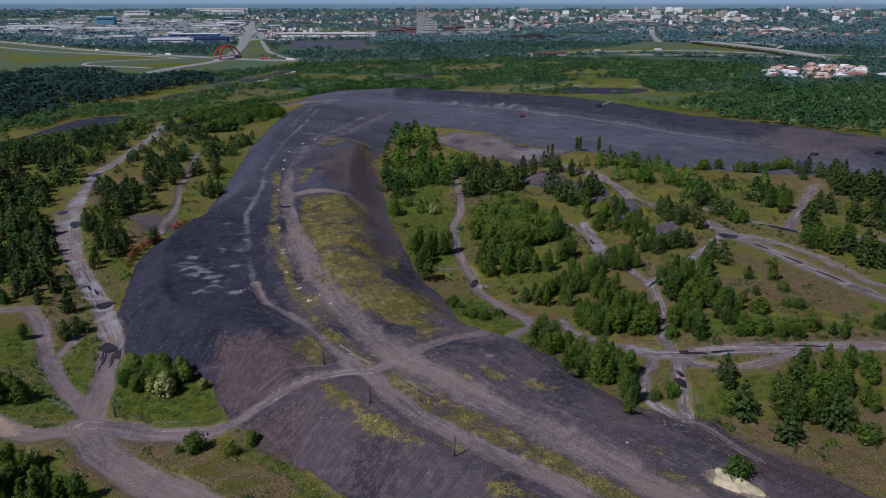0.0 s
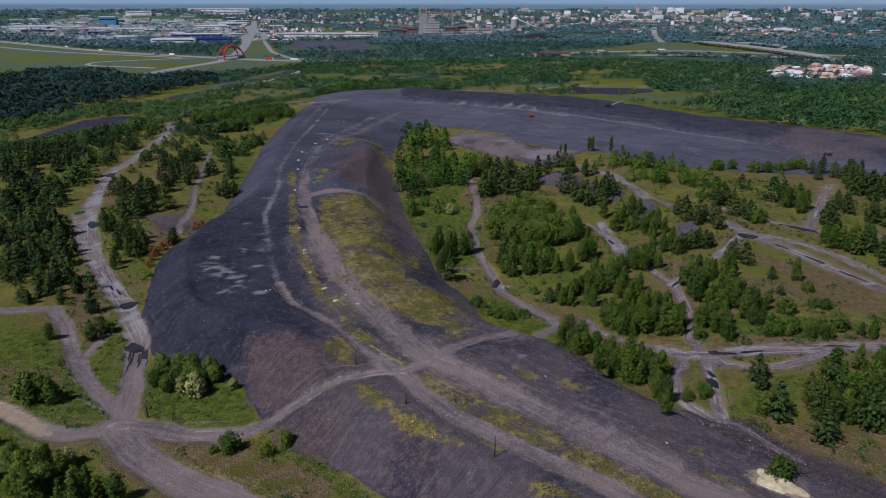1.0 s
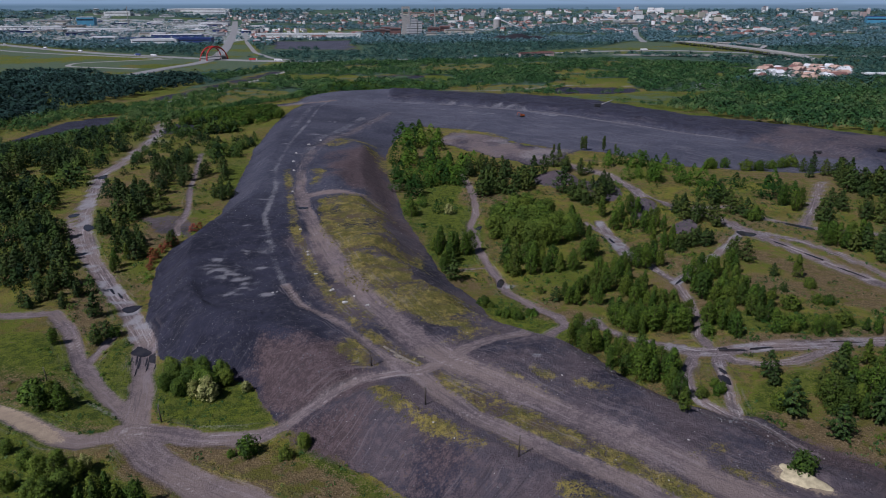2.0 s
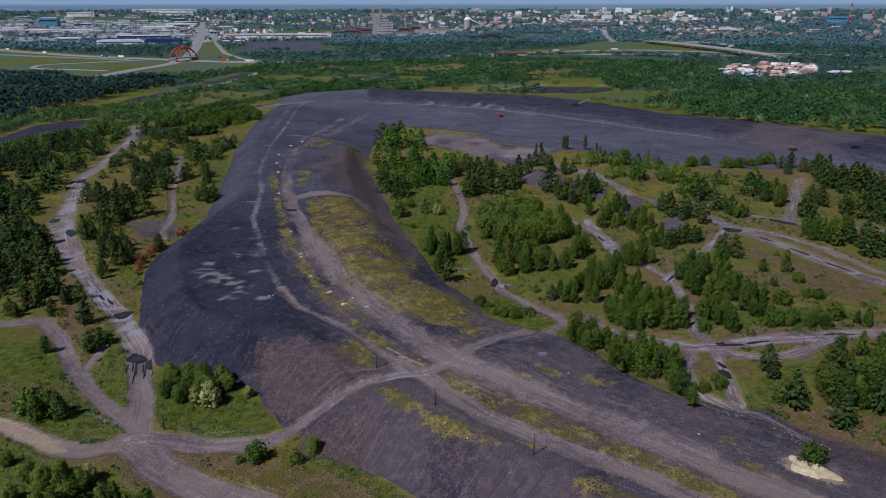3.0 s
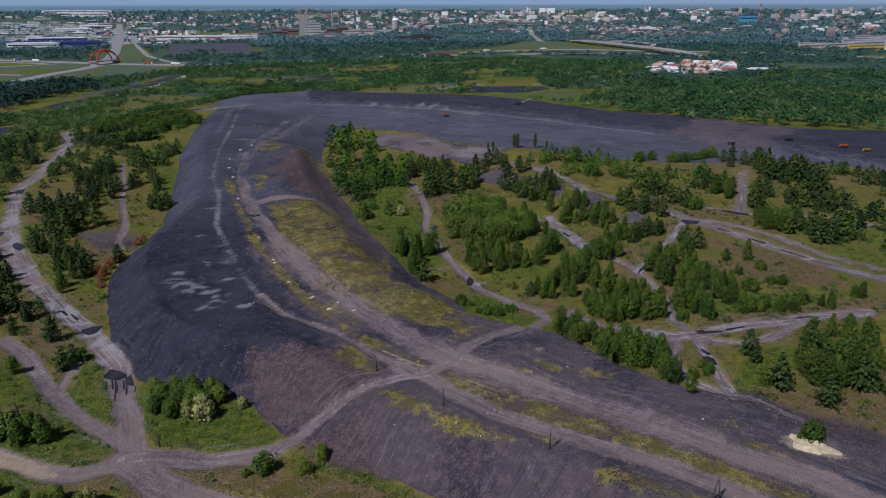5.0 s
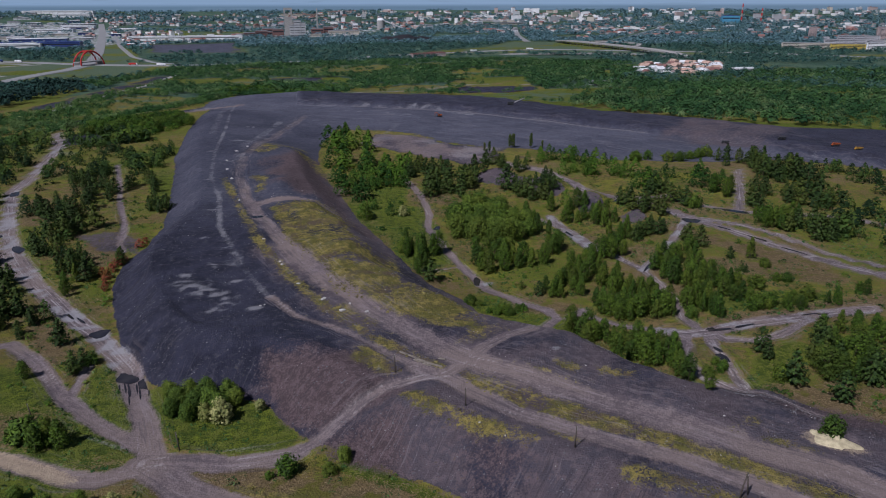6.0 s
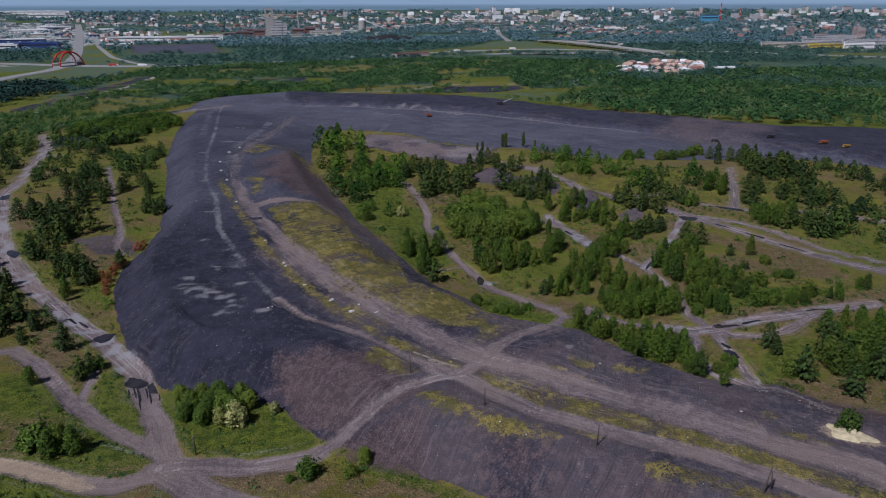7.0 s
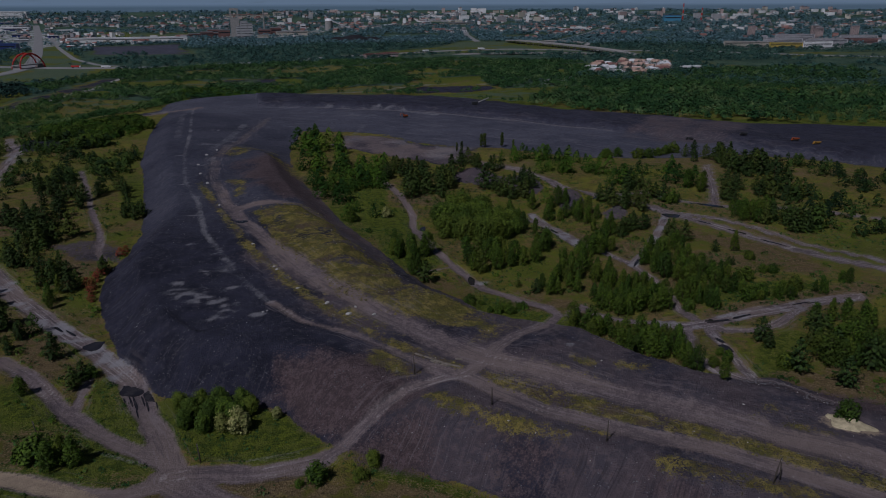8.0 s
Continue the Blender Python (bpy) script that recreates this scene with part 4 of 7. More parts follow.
PINES += [
    (-128.8, 196.8, 3.0, 2.9, 2, 5.5), (20.8, 198.3, 1.4, 2.2, 1, 4.1), (-119.8, 200.8, 3.2, 3.8, 3, 7.2), (-128.9, 206.4, 4.5, 4.1, 4, 7.4), (93.7, 201.9, 0.8, 1.4, 1, 3.8),
    (-126.4, 210.2, 3.3, 7.8, 4, 8.7), (-5.0, 213.7, 0.7, 1.2, 1, 6.7), (140.7, 214.9, 3.1, 4.8, 3, 8.4), (-144.0, 223.8, 6.7, 13.2, 8, 9.3), (91.2, 215.9, 0.6, 1.5, 1, 8.7),
    (-138.1, 228.9, 4.0, 12.1, 5, 9.4), (140.5, 222.7, 6.4, 6.9, 8, 8.6), (89.9, 224.8, 1.7, 4.3, 2, 6.7), (-111.8, 234.2, 3.1, 6.9, 3, 7.8), (75.7, 232.8, 2.5, 4.3, 3, 6.6),
]
PINES += [
    (-123.3, 239.0, 3.2, 6.1, 3, 8.5), (82.7, 237.2, 3.9, 5.1, 5, 6.8), (-105.9, 244.6, 1.8, 3.6, 2, 6.6), (-121.3, 245.9, 4.6, 7.6, 4, 8.1), (-133.3, 258.5, 4.8, 10.6, 5, 8.6),
    (-165.1, 259.2, 7.6, 15.6, 8, 10.0), (-155.8, 260.1, 7.0, 13.7, 7, 9.4), (95.8, 253.1, 0.7, 2.0, 1, 8.8), (139.6, 258, 3.0, 6.1, 3, 7.8), (161, 263.2, 4.8, 5.9, 4, 7.1),
    (170.4, 266.7, 4.4, 12.5, 5, 10.1), (90.6, 260.1, 5.4, 6.5, 6, 8.1), (-138.0, 278.8, 5.2, 12.0, 5, 10.1), (112.3, 271.3, 2.5, 5.4, 3, 7.9), (88.4, 271, 3.0, 5.1, 3, 7.7),
]
PINES += [
    (-128.4, 283.7, 5.2, 9.6, 5, 10.1), (156.5, 276.6, 3.6, 6.3, 3, 7.3), (111.7, 285.5, 4.7, 9.1, 5, 9.2), (-187.8, 297.0, 8.7, 20.1, 8, 11.3), (-181.2, 303.0, 7.3, 20.3, 7, 10.1),
    (-145.9, 305.0, 5.0, 11.2, 5, 10.3), (54.5, 305.1, 3.3, 5.6, 4, 10.1), (60.1, 299, 4.1, 7.3, 5, 8.6), (-108.3, 309.4, 4.9, 12.3, 5, 8.4), (-101.4, 310.1, 3.2, 8.7, 3, 7.8),
    (188.5, 303.4, 8.5, 17.7, 9, 11.2), (15.8, 313.7, 5.2, 10.6, 5, 9.7), (-142.0, 313.9, 7.1, 13.6, 6, 9.9), (-133.1, 314.4, 6.2, 13.3, 6, 9.8), (49.8, 316.5, 1.6, 4.2, 1, 10.9),
]
PINES += [
    (22.7, 319.9, 6.6, 11.8, 6, 9.9), (68.4, 307.8, 5.5, 6.3, 5, 6.7), (184, 313.7, 8.6, 16.0, 9, 10.1), (32.5, 326.3, 5.4, 10.6, 5, 8.9), (-136.4, 337.0, 6.0, 12.9, 5, 9.2),
    (39.0, 337.4, 5.0, 11.3, 4, 9.8), (184.1, 338.5, 8.6, 11.1, 8, 8.5), (27.2, 345.7, 7.1, 12.7, 6, 8.8), (-114.0, 349.7, 4.2, 13.2, 4, 8.7), (-123.4, 349.8, 3.0, 8.9, 3, 8.7),
    (-150.2, 354.8, 7.9, 12.0, 6, 9.0), (13.4, 356.6, 7.3, 12.4, 6, 8.4), (65.6, 355.7, 5.4, 9.6, 4, 8.6), (-219.8, 357.3, 13.7, 35.3, 14, 11.2), (-201.3, 358.2, 8.4, 24.4, 7, 9.6),
]
PINES += [
    (-192.4, 364.0, 6.0, 19.0, 5, 8.9), (59.9, 365.4, 5.5, 10.0, 4, 8.1), (-148.6, 378.1, 6.0, 13.3, 5, 8.8), (-131.7, 394.5, 4.1, 13.9, 3, 9.0), (-231.5, 394.9, 16.8, 16.7, 9, 9.1),
    (-146.1, 395.6, 3.4, 14.2, 3, 8.4), (-215.3, 397.4, 12.9, 19.5, 8, 9.0), (-198.2, 398.6, 8.0, 15.8, 6, 8.1), (-123.4, 402.5, 4.8, 14.2, 3, 7.7), (-121.4, 425.3, 4.3, 12.5, 3, 7.3),
    (-232.0, 440.7, 20.2, 15.7, 9, 7.4), (-156.8, 449.7, 7.7, 10.8, 4, 7.1), (-170.8, 458.9, 5.6, 11.4, 3, 7.3), (-221.6, 486.2, 7.8, 13.5, 4, 6.1),
]
BIRCHES = [
    (-74.7, 103.8, 5.1, 3.2, 4, 6.7), (-68.4, 104.1, 3.4, 2.4, 4, 7.5), (-81.9, 110.5, 0.8, 2.0, 2, 6.0), (35.5, 117.4, 0.6, 0.8, 1, 7.2), (74.6, 125.1, 4.9, 4.6, 10, 8.5),
    (88.1, 125.6, 1.4, 5.0, 2, 6.5), (85.3, 132.2, 5.3, 6.5, 4, 6.8), (40.5, 137.4, 1.9, 3.4, 5, 7.7), (-96.7, 139.3, 2.4, 2.2, 4, 7.1), (27.8, 143.0, 4.0, 2.8, 9, 6.5),
    (39.1, 146, 3.6, 4.1, 9, 7.6), (95.5, 141.2, 4.1, 5.3, 3, 6.8), (88.2, 144.4, 4.4, 2.9, 4, 6.8), (35.1, 152.7, 4.5, 4.4, 10, 6.7), (29.3, 159.1, 2.9, 2.0, 4, 6.2),
]
BIRCHES += [
    (25.6, 161.4, 2.3, 4.1, 7, 6.6), (88.5, 160.1, 3.7, 2.3, 6, 4.7), (64.7, 163.6, 1.9, 3.3, 4, 7.3), (101.3, 161.6, 2.8, 2.5, 4, 4.9), (-111.5, 169.4, 0.7, 1.5, 1, 6.8),
    (26.5, 170.7, 1.2, 1.7, 2, 5.4), (41.9, 172.1, 5.0, 3.8, 9, 6.9), (55.5, 171.9, 2.5, 4.0, 5, 7.4), (64.1, 171.6, 3.2, 4.1, 6, 7.5), (112.6, 166.5, 1.4, 2.4, 2, 5.1),
    (50.1, 174.4, 4.8, 4.9, 10, 7.4), (76.9, 169.5, 1.7, 3.0, 3, 6.2), (41.9, 179.7, 3.6, 3.5, 6, 6.0), (55.3, 182.6, 2.7, 3.3, 4, 6.5), (75.4, 182.7, 3.8, 6.2, 7, 7.2),
]
BIRCHES += [
    (49.9, 186.9, 3.7, 3.8, 6, 6.6), (82.9, 182.6, 2.3, 4.6, 4, 5.4), (29.3, 191.2, 3.0, 4.1, 5, 6.4), (50.0, 194.6, 3.8, 5.1, 6, 7.2), (68.7, 193.2, 3.9, 8.4, 8, 8.1),
    (73.8, 191.9, 5.0, 8.6, 10, 8.1), (36.6, 195.6, 4.5, 6.5, 8, 7.1), (44.8, 202.7, 4.7, 6.9, 8, 7.7), (75.5, 204.6, 4.2, 5.2, 6, 7.7), (100.7, 201.3, 1.0, 1.9, 2, 8.0),
    (50.4, 213.0, 3.7, 5.1, 5, 7.2), (82.8, 209.2, 2.0, 3.7, 3, 7.5), (30.9, 220.4, 4.9, 5.7, 6, 8.1), (-8.0, 221.9, 3.4, 4.8, 5, 7.3), (60.0, 222.5, 4.3, 7.4, 7, 7.9),
]
BIRCHES += [
    (-117.7, 224.5, 2.1, 6.6, 3, 6.7), (19.5, 226.2, 8.7, 7.2, 11, 9.1), (42.1, 226.9, 2.4, 6.0, 4, 7.3), (-9.8, 234.3, 2.8, 4.8, 3, 7.6), (-4.8, 236.8, 5.6, 8.7, 9, 8.5),
    (136.9, 234, 7.5, 7.3, 9, 8.3), (71.7, 239.2, 3.8, 6.0, 5, 8.1), (128.6, 237.5, 6.3, 5.9, 6, 6.8), (45.2, 261.2, 2.7, 13.1, 5, 9.3), (75.7, 262, 5.1, 8.4, 6, 8.7),
    (64.6, 275.2, 8.5, 8.7, 10, 8.9), (-19.6, 279.6, 2.3, 4.6, 2, 7.3), (-9.3, 285.6, 1.7, 3.4, 1, 6.9), (136.3, 282.6, 6.2, 9.6, 6, 9.4), (-14.5, 295.5, 2.5, 4.4, 2, 6.1),
]
BIRCHES += [
    (111.6, 299.4, 4.9, 9.9, 5, 9.0), (130.3, 309.1, 2.6, 6.9, 2, 6.5), (141.3, 308.5, 2.9, 9.2, 3, 8.4), (-22.4, 323.9, 5.9, 10.4, 6, 9.4), (-3.8, 331.2, 7.6, 10.8, 8, 9.0),
    (106.4, 322.7, 9.6, 9.1, 9, 8.9), (89.2, 332.6, 5.3, 6.2, 4, 7.8), (-11.0, 345.0, 15.6, 13.6, 16, 9.9), (100.6, 349.7, 10.2, 8.0, 9, 8.2), (4.8, 367.3, 7.5, 15.3, 7, 9.3),
    (87.5, 365.9, 12.0, 8.4, 10, 8.1), (-19.5, 375.0, 11.1, 13.7, 10, 10.7), (-16.5, 418.2, 10.2, 28.1, 14, 11.8),
]
SHRUBS = [
    (49.3, 99.1, 0.8, 0.6, 2, 4.2), (-49.2, 119.5, 1.5, 0.7, 2, 4.4), (80.9, 115.1, 1.6, 1.3, 2, 4.0), (80.2, 120.7, 1.4, 1.6, 2, 3.2), (59.8, 127.3, 0.5, 0.9, 1, 3.7),
    (46.3, 135.1, 0.8, 1.1, 2, 2.1), (51.4, 136.5, 1.9, 1.8, 3, 2.2), (58.9, 164.7, 0.9, 1.2, 1, 3.1), (79.9, 161.8, 3.6, 2.0, 5, 3.6), (94.7, 165.4, 1.4, 1.8, 2, 3.7),
    (-98.0, 174.9, 0.9, 1.5, 2, 4.1), (10.5, 180.9, 5.1, 1.8, 8, 2.3), (86.5, 176.7, 1.8, 2.3, 2, 3.8), (98.5, 179.4, 0.7, 1.2, 1, 2.8), (95.9, 180.6, 0.7, 1.2, 1, 2.4),
]
SHRUBS += [
    (-104.6, 143, 0.3, 0.3, 1, 4.0), (-101.8, 142, 0.3, 0.3, 1, 4.4), (-98.8, 140, 0.3, 0.3, 1, 3.8), (-52.6, 119.3, 0.3, 0.3, 1, 2.2), (-41.5, 117.4, 0.3, 0.3, 1, 2.4),
    (1.8, 189.0, 3.0, 2.6, 4, 2.2), (100.1, 193, 1.0, 1.3, 2, 2.9), (114.8, 261.2, 2.5, 3.7, 3, 4.6), (158.2, 355.8, 19.3, 6.2, 9, 5.3), (-151.6, 480.9, 10.2, 10.1, 7, 6.2),
    (-171.7, 520.6, 13.3, 19.0, 14, 5.8), (-150.2, 533.2, 22.4, 21.8, 28, 5.9), (-131.7, 545.1, 13.6, 14.9, 14, 5.5),
]
BLOSSOM_SPOTS = [
    (-79.1, 115.3, 0.7, 0.8, 1, 4.5), (-63.0, 141.0, 1.1, 1.7, 2, 6.7), (87.3, 135.9, 0.6, 1.1, 1, 6.0), (-66.5, 142.5, 1.0, 1.7, 1, 6.1), (-55.3, 143.8, 0.6, 0.7, 1, 3.5),
    (-4.3, 284.7, 1.4, 3.4, 1, 7.4),
]
BROADLEAVES = [
    (-38.4, 120.7, 0.6, 0.7, 1, 5.2), (-96.7, 121, 0.3, 0.3, 1, 6.5), (-90, 115.5, 0.3, 0.3, 1, 7.5), (-86.5, 113.2, 0.3, 0.3, 1, 8.0), (-85, 117.2, 0.3, 0.3, 1, 6.0), (-79.5, 112.5, 0.3, 0.3, 1, 6.6),
    (-79.6, 107.8, 0.3, 0.3, 1, 7.6), (-72.8, 108.2, 0.3, 0.3, 1, 6.2), (-84.3, 106.5, 0.3, 0.3, 1, 8.0), (-90.5, 109.5, 0.3, 0.3, 1, 7.4), (-67.6, 105.8, 0.3, 0.3, 1, 5.6), (-76, 154.6, 0.3, 0.3, 1, 8.4), (-73.4, 149.3, 0.3, 0.3, 1, 8.8), (-70.6, 143.4, 0.3, 0.3, 1, 8.6), (-71.1, 153.2, 0.3, 0.3, 1, 9.2), (-67.4, 151.6, 0.3, 0.3, 1, 9.4),
    (-62.5, 149.9, 0.3, 0.3, 1, 9.0), (-60.6, 147, 0.3, 0.3, 1, 8.6), (-74.4, 145.6, 0.3, 0.3, 1, 7.8), (-66.2, 147.4, 0.3, 0.3, 1, 8.8), (-69.4, 147.6, 0.3, 0.3, 1, 9.0),
    (-64.2, 145.2, 0.3, 0.3, 1, 7.8), (27.8, 262.8, 12.9, 16.6, 38, 11.0),
]


def part(name, bm, material, parent, label=""):
    """Links a bmesh as one mesh object under a thing or a part."""
    me = bpy.data.meshes.new(name)
    bm.to_mesh(me)
    bm.free()
    me.materials.append(material)
    ob = new(name, me)
    ob.parent = parent
    return tagged(ob, label)


def thing(name, label, category, group="", at=(0, 0, 0), turn=0.0):
    ob = tagged(new(name), label, category, group)
    ob.matrix_basis = pose(*at, 0, 0, turn)
    ob.empty_display_size = 0.3
    return ob


def stem(bm, path, radii, sides=6):
    """A tapered round stem along a path."""
    rings = []
    for i, (p, r) in enumerate(zip(path, radii)):
        p = Vector(p)
        d = (Vector(path[min(i + 1, len(path) - 1)]) - Vector(path[max(i - 1, 0)])).normalized()
        u = d.orthogonal().normalized()
        v = d.cross(u)
        rings.append([bm.verts.new(p + r * (math.cos(k) * u + math.sin(k) * v)) for k in np.linspace(0, 2 * math.pi, sides, endpoint=False)])
    for a, b in zip(rings[:-1], rings[1:]):
        for k in range(sides):
            f = bm.faces.new((a[k], a[(k + 1) % sides], b[(k + 1) % sides], b[k]))
            f.smooth = True
    bm.faces.new(rings[-1])
    bm.faces.new(rings[0][::-1])


def leaf(bm, p, n, size, rng):
    """One ragged leafy clump: a small three-cornered patch facing roughly along n."""
    n = Vector((n[0] + rng.uniform(-0.6, 0.6), n[1] + rng.uniform(-0.6, 0.6), n[2] + rng.uniform(-0.6, 0.6))).normalized()
    u = Matrix.Rotation(rng.uniform(0, 6.28), 3, n) @ n.orthogonal().normalized()
    v = n.cross(u)
    p = Vector(p)
    corners = []
    for k in (0.0, 2.1, 4.2):
        r, k = size * rng.uniform(0.36, 0.72), k + rng.uniform(-0.3, 0.3)
        corners.append(bm.verts.new(p + u * (r * math.cos(k)) + v * (r * math.sin(k)) - n * rng.uniform(0, 0.25) * r))
    bm.faces.new(corners)


def pine_mesh(seed):
    """A young pine, 1 high: trunk, and a full dark crown of uneven whorls, widest below the middle and blunt at the top."""
    rng = random.Random(seed)
    trunk, crown = bmesh.new(), bmesh.new()
    lean = rng.uniform(-0.05, 0.05)
    stem(trunk, [(0, 0, -0.06), (lean * 0.3, 0, 0.3), (lean, 0, 0.9)], [0.022, 0.017, 0.006])
    whorls = 10
    wide, blunt = rng.uniform(0.27, 0.40), rng.uniform(1.3, 2.4)
    for i in range(whorls):
        z = 0.08 + 0.86 * (i / (whorls - 1)) ** 0.95
        f = (z - 0.08) / 0.9
        r = wide * (1 - f ** blunt) * (0.72 + 0.28 * min(1, f / 0.22)) * rng.uniform(0.82, 1.15) + 0.03
        arms = max(4, round(9 * r / wide))
        off = rng.uniform(0, 6.28)
        for k in range(arms):
            ang = off + 6.28 * k / arms + rng.uniform(-0.3, 0.3)
            rr = r * rng.uniform(0.6, 1.25)
            dx, dy = math.cos(ang), math.sin(ang)
            rise = rng.uniform(0.0, 0.1)
            if k % 4 == 0 and i < whorls - 3:
                stem(trunk, [(lean * z, 0, z - 0.02), (dx * rr * 0.8, dy * rr * 0.8, z + rise * 0.6)], [0.006, 0.003], 3)
            for g in (0.25, 0.36, 0.46, 0.55, 0.63, 0.7, 0.77, 0.83, 0.88, 0.93, 0.97, 1.0, 1.04, 1.08):
                leaf(crown, (lean * z + dx * rr * g + rng.uniform(-0.03, 0.03), dy * rr * g + rng.uniform(-0.03, 0.03), z + rise * g + rng.uniform(-0.03, 0.03)),
                     (dx * (0.4 + 0.6 * g), dy * (0.4 + 0.6 * g), 0.8), 0.066 + 0.016 * g, rng)
    for _ in range(26):
        leaf(crown, (lean + rng.uniform(-0.045, 0.045), rng.uniform(-0.045, 0.045), rng.uniform(0.9, 1.02)), (0, 0, 1), 0.07, rng)
    return trunk, crown


def broad_mesh(seed, wide=0.3, low=0.12, lobes=11, leaves=34, size=0.085, cone=False):
    """A young broadleaf tree, 1 high: stem with limbs, and a crown of lobes of small leafy clumps."""
    rng = random.Random(seed)
    trunk, crown = bmesh.new(), bmesh.new()
    stem(trunk, [(0, 0, -0.06), (rng.uniform(-0.02, 0.02), 0, 0.4), (rng.uniform(-0.04, 0.04), 0, 0.86)], [0.02, 0.014, 0.005])
    for i in range(lobes):
        f = i / (lobes - 1)
        z = low + 0.12 + (0.74 - low) * f
        r = wide * (1.15 * (1 - f ** 1.7) if cone else math.sin(math.pi * (0.22 + 0.68 * f)) ** 0.8) * rng.uniform(0.6, 1.0)
        ang = i * 2.4 + rng.uniform(-0.5, 0.5)
        c = Vector((math.cos(ang) * r * 0.75, math.sin(ang) * r * 0.75, z))
        if i == lobes - 1:
            c = Vector((0, 0, z))
        if i % 3 == 0:
            stem(trunk, [(0, 0, max(0.05, z - 0.16)), c], [0.007, 0.003], 4)
        lr = wide * rng.uniform(0.26, 0.5) * (1.1 - 0.4 * f if cone else 1)
        for _ in range(leaves):
            d = Vector((rng.gauss(0, 1), rng.gauss(0, 1), rng.gauss(0.25, 1))).normalized()
            leaf(crown, c + Vector((d.x * lr, d.y * lr, d.z * lr * 1.15)) * (0.5 + 0.85 * rng.random() ** 1.2), d + Vector((0, 0, 0.25)), size, rng)
    return trunk, crown


def soften(me, share=0.32):
    """Rounds the shading of a crown 1 high, so that its leaves catch light as one mass."""
    n = len(me.vertices)
    co, nr = np.zeros(n * 3), np.zeros(n * 3)
    me.vertices.foreach_get("co", co)
    me.vertex_normals.foreach_get("vector", nr)
    co, nr = co.reshape(-1, 3), nr.reshape(-1, 3)
    wide = max(0.2, float(np.percentile(np.hypot(co[:, 0], co[:, 1]), 90)))
    out = np.stack([co[:, 0] / wide, co[:, 1] / wide, (co[:, 2] - 0.3) * 1.1], 1)
    out /= np.linalg.norm(out, axis=1)[:, None] + 1e-6
    nr = (1 - share) * nr + share * out
    nr /= np.linalg.norm(nr, axis=1)[:, None] + 1e-6
    me.polygons.foreach_set("use_smooth", np.ones(len(me.polygons), bool))
    me.normals_split_custom_set_from_vertices(nr.tolist())


def tree_kind(name, label, category, group, meshes, leaves, bark=BARK):
    kinds = []
    for trunk, crown in meshes:
        t = thing(name, label, category, group, (0, -3000, 0))
        part("trunk", trunk, bark, t)
        soften(part("crown", crown, leaves, t).data)
        kinds.append(t)
    return kinds


def free_of_roads(x, y, gap):
    ok = np.ones(len(x), bool)
    for half, line in ROADS:
        d, _ = polyline_distance(x, y, line)
        ok &= d > half + gap
    return ok & (inside_distance(x, y, HEAP) < -0.3)


def grove(rows, seed, gap=0.6):
    """Places in the plan, with heights, scattered over the clusters."""
    rng = np.random.default_rng(seed)
    out = []
    for x, y, rx, ry, n, h in rows:
        k = max(12, 6 * n)
        if n > 2:
            rx, ry = 1.3 * rx, 1.3 * ry
        r, a = np.sqrt(rng.uniform(0, 1, k)), rng.uniform(0, 2 * np.pi, k)
        px, py = x + rx * r * np.cos(a), y + ry * r * np.sin(a)
        px[0], py[0] = x, y
        ok = free_of_roads(px, py, gap)
        ok[0] = True
        hs = h * rng.uniform(0.72, 1.12, k)
        took = []
        for i in np.nonzero(ok)[0]:
            if len(took) < n and all((px[i] - u) ** 2 + (py[i] - v) ** 2 > (0.33 * h) ** 2 for u, v, _ in took):
                took.append((px[i], py[i], hs[i]))
        out += took
    return out


def plant(kinds, places, seed, spread=(0.85, 1.2), sink=0.1):
    rng = random.Random(seed)
    xs = np.array([p[0] for p in places])
    ys = np.array([p[1] for p in places])
    zs = height(xs, ys)
    first = set()
    for (x, y, h), z in zip(places, zs):
        k = kinds[rng.randrange(len(kinds))]
        w = h * rng.uniform(*spread)
        if k.name not in first:
            first.add(k.name)
            t = k
        else:
            t = copy_thing(k, Matrix())
        t.matrix_basis = pose(x, y, z - sink, 0, 0, rng.uniform(0, 360)) @ Matrix.Diagonal((w, w, h, 1))


pines = tree_kind("pine_tree", "young dark green pine standing on rough scrub", "pine tree", "pines on the scrubland", [pine_mesh(s) for s in range(6)], PINE)
birches = tree_kind("birch_tree", "slender young birch with dense green leaves", "birch tree", "birches on the scrubland",
                    [broad_mesh(20 + s, 0.22 + 0.02 * s, 0.02, 24, 66, 0.052, s % 2 == 0) for s in range(6)], BROAD)
rounded = tree_kind("broadleaf_tree", "rounded bright green broadleaf tree in grass", "tree", "broadleaf trees", [broad_mesh(40 + s, 0.42, 0.02, 24, 140, 0.062) for s in range(3)], BRIGHT)
shrubs = tree_kind("shrub", "low dense green shrub on rough ground", "shrub", "shrubs on the scrubland", [broad_mesh(60 + s, 0.62, -0.05, 14, 64, 0.13) for s in range(4)], BROAD)
blossoms = tree_kind("flowering_shrub", "rounded shrub covered in cream blossom", "shrub", "flowering shrubs", [broad_mesh(80 + s, 0.48, 0.0, 15, 80, 0.115) for s in range(2)], BLOSSOM)
dead = tree_kind("dead_shrub", "dry rust-red shrub beside the heap foot", "dead shrub", "dead shrubs", [broad_mesh(90 + s, 0.6, -0.05, 9, 40, 0.12) for s in range(2)], RUSTY)
pine_places = sorted(grove([(x, y, rx, ry, n if x > -100 or x < -136 else max(1, round(0.75 * n)), h * (1 if x > -100 else 0.84)) for x, y, rx, ry, n, h in PINES], 1, 0.9), key=lambda p: p[1])
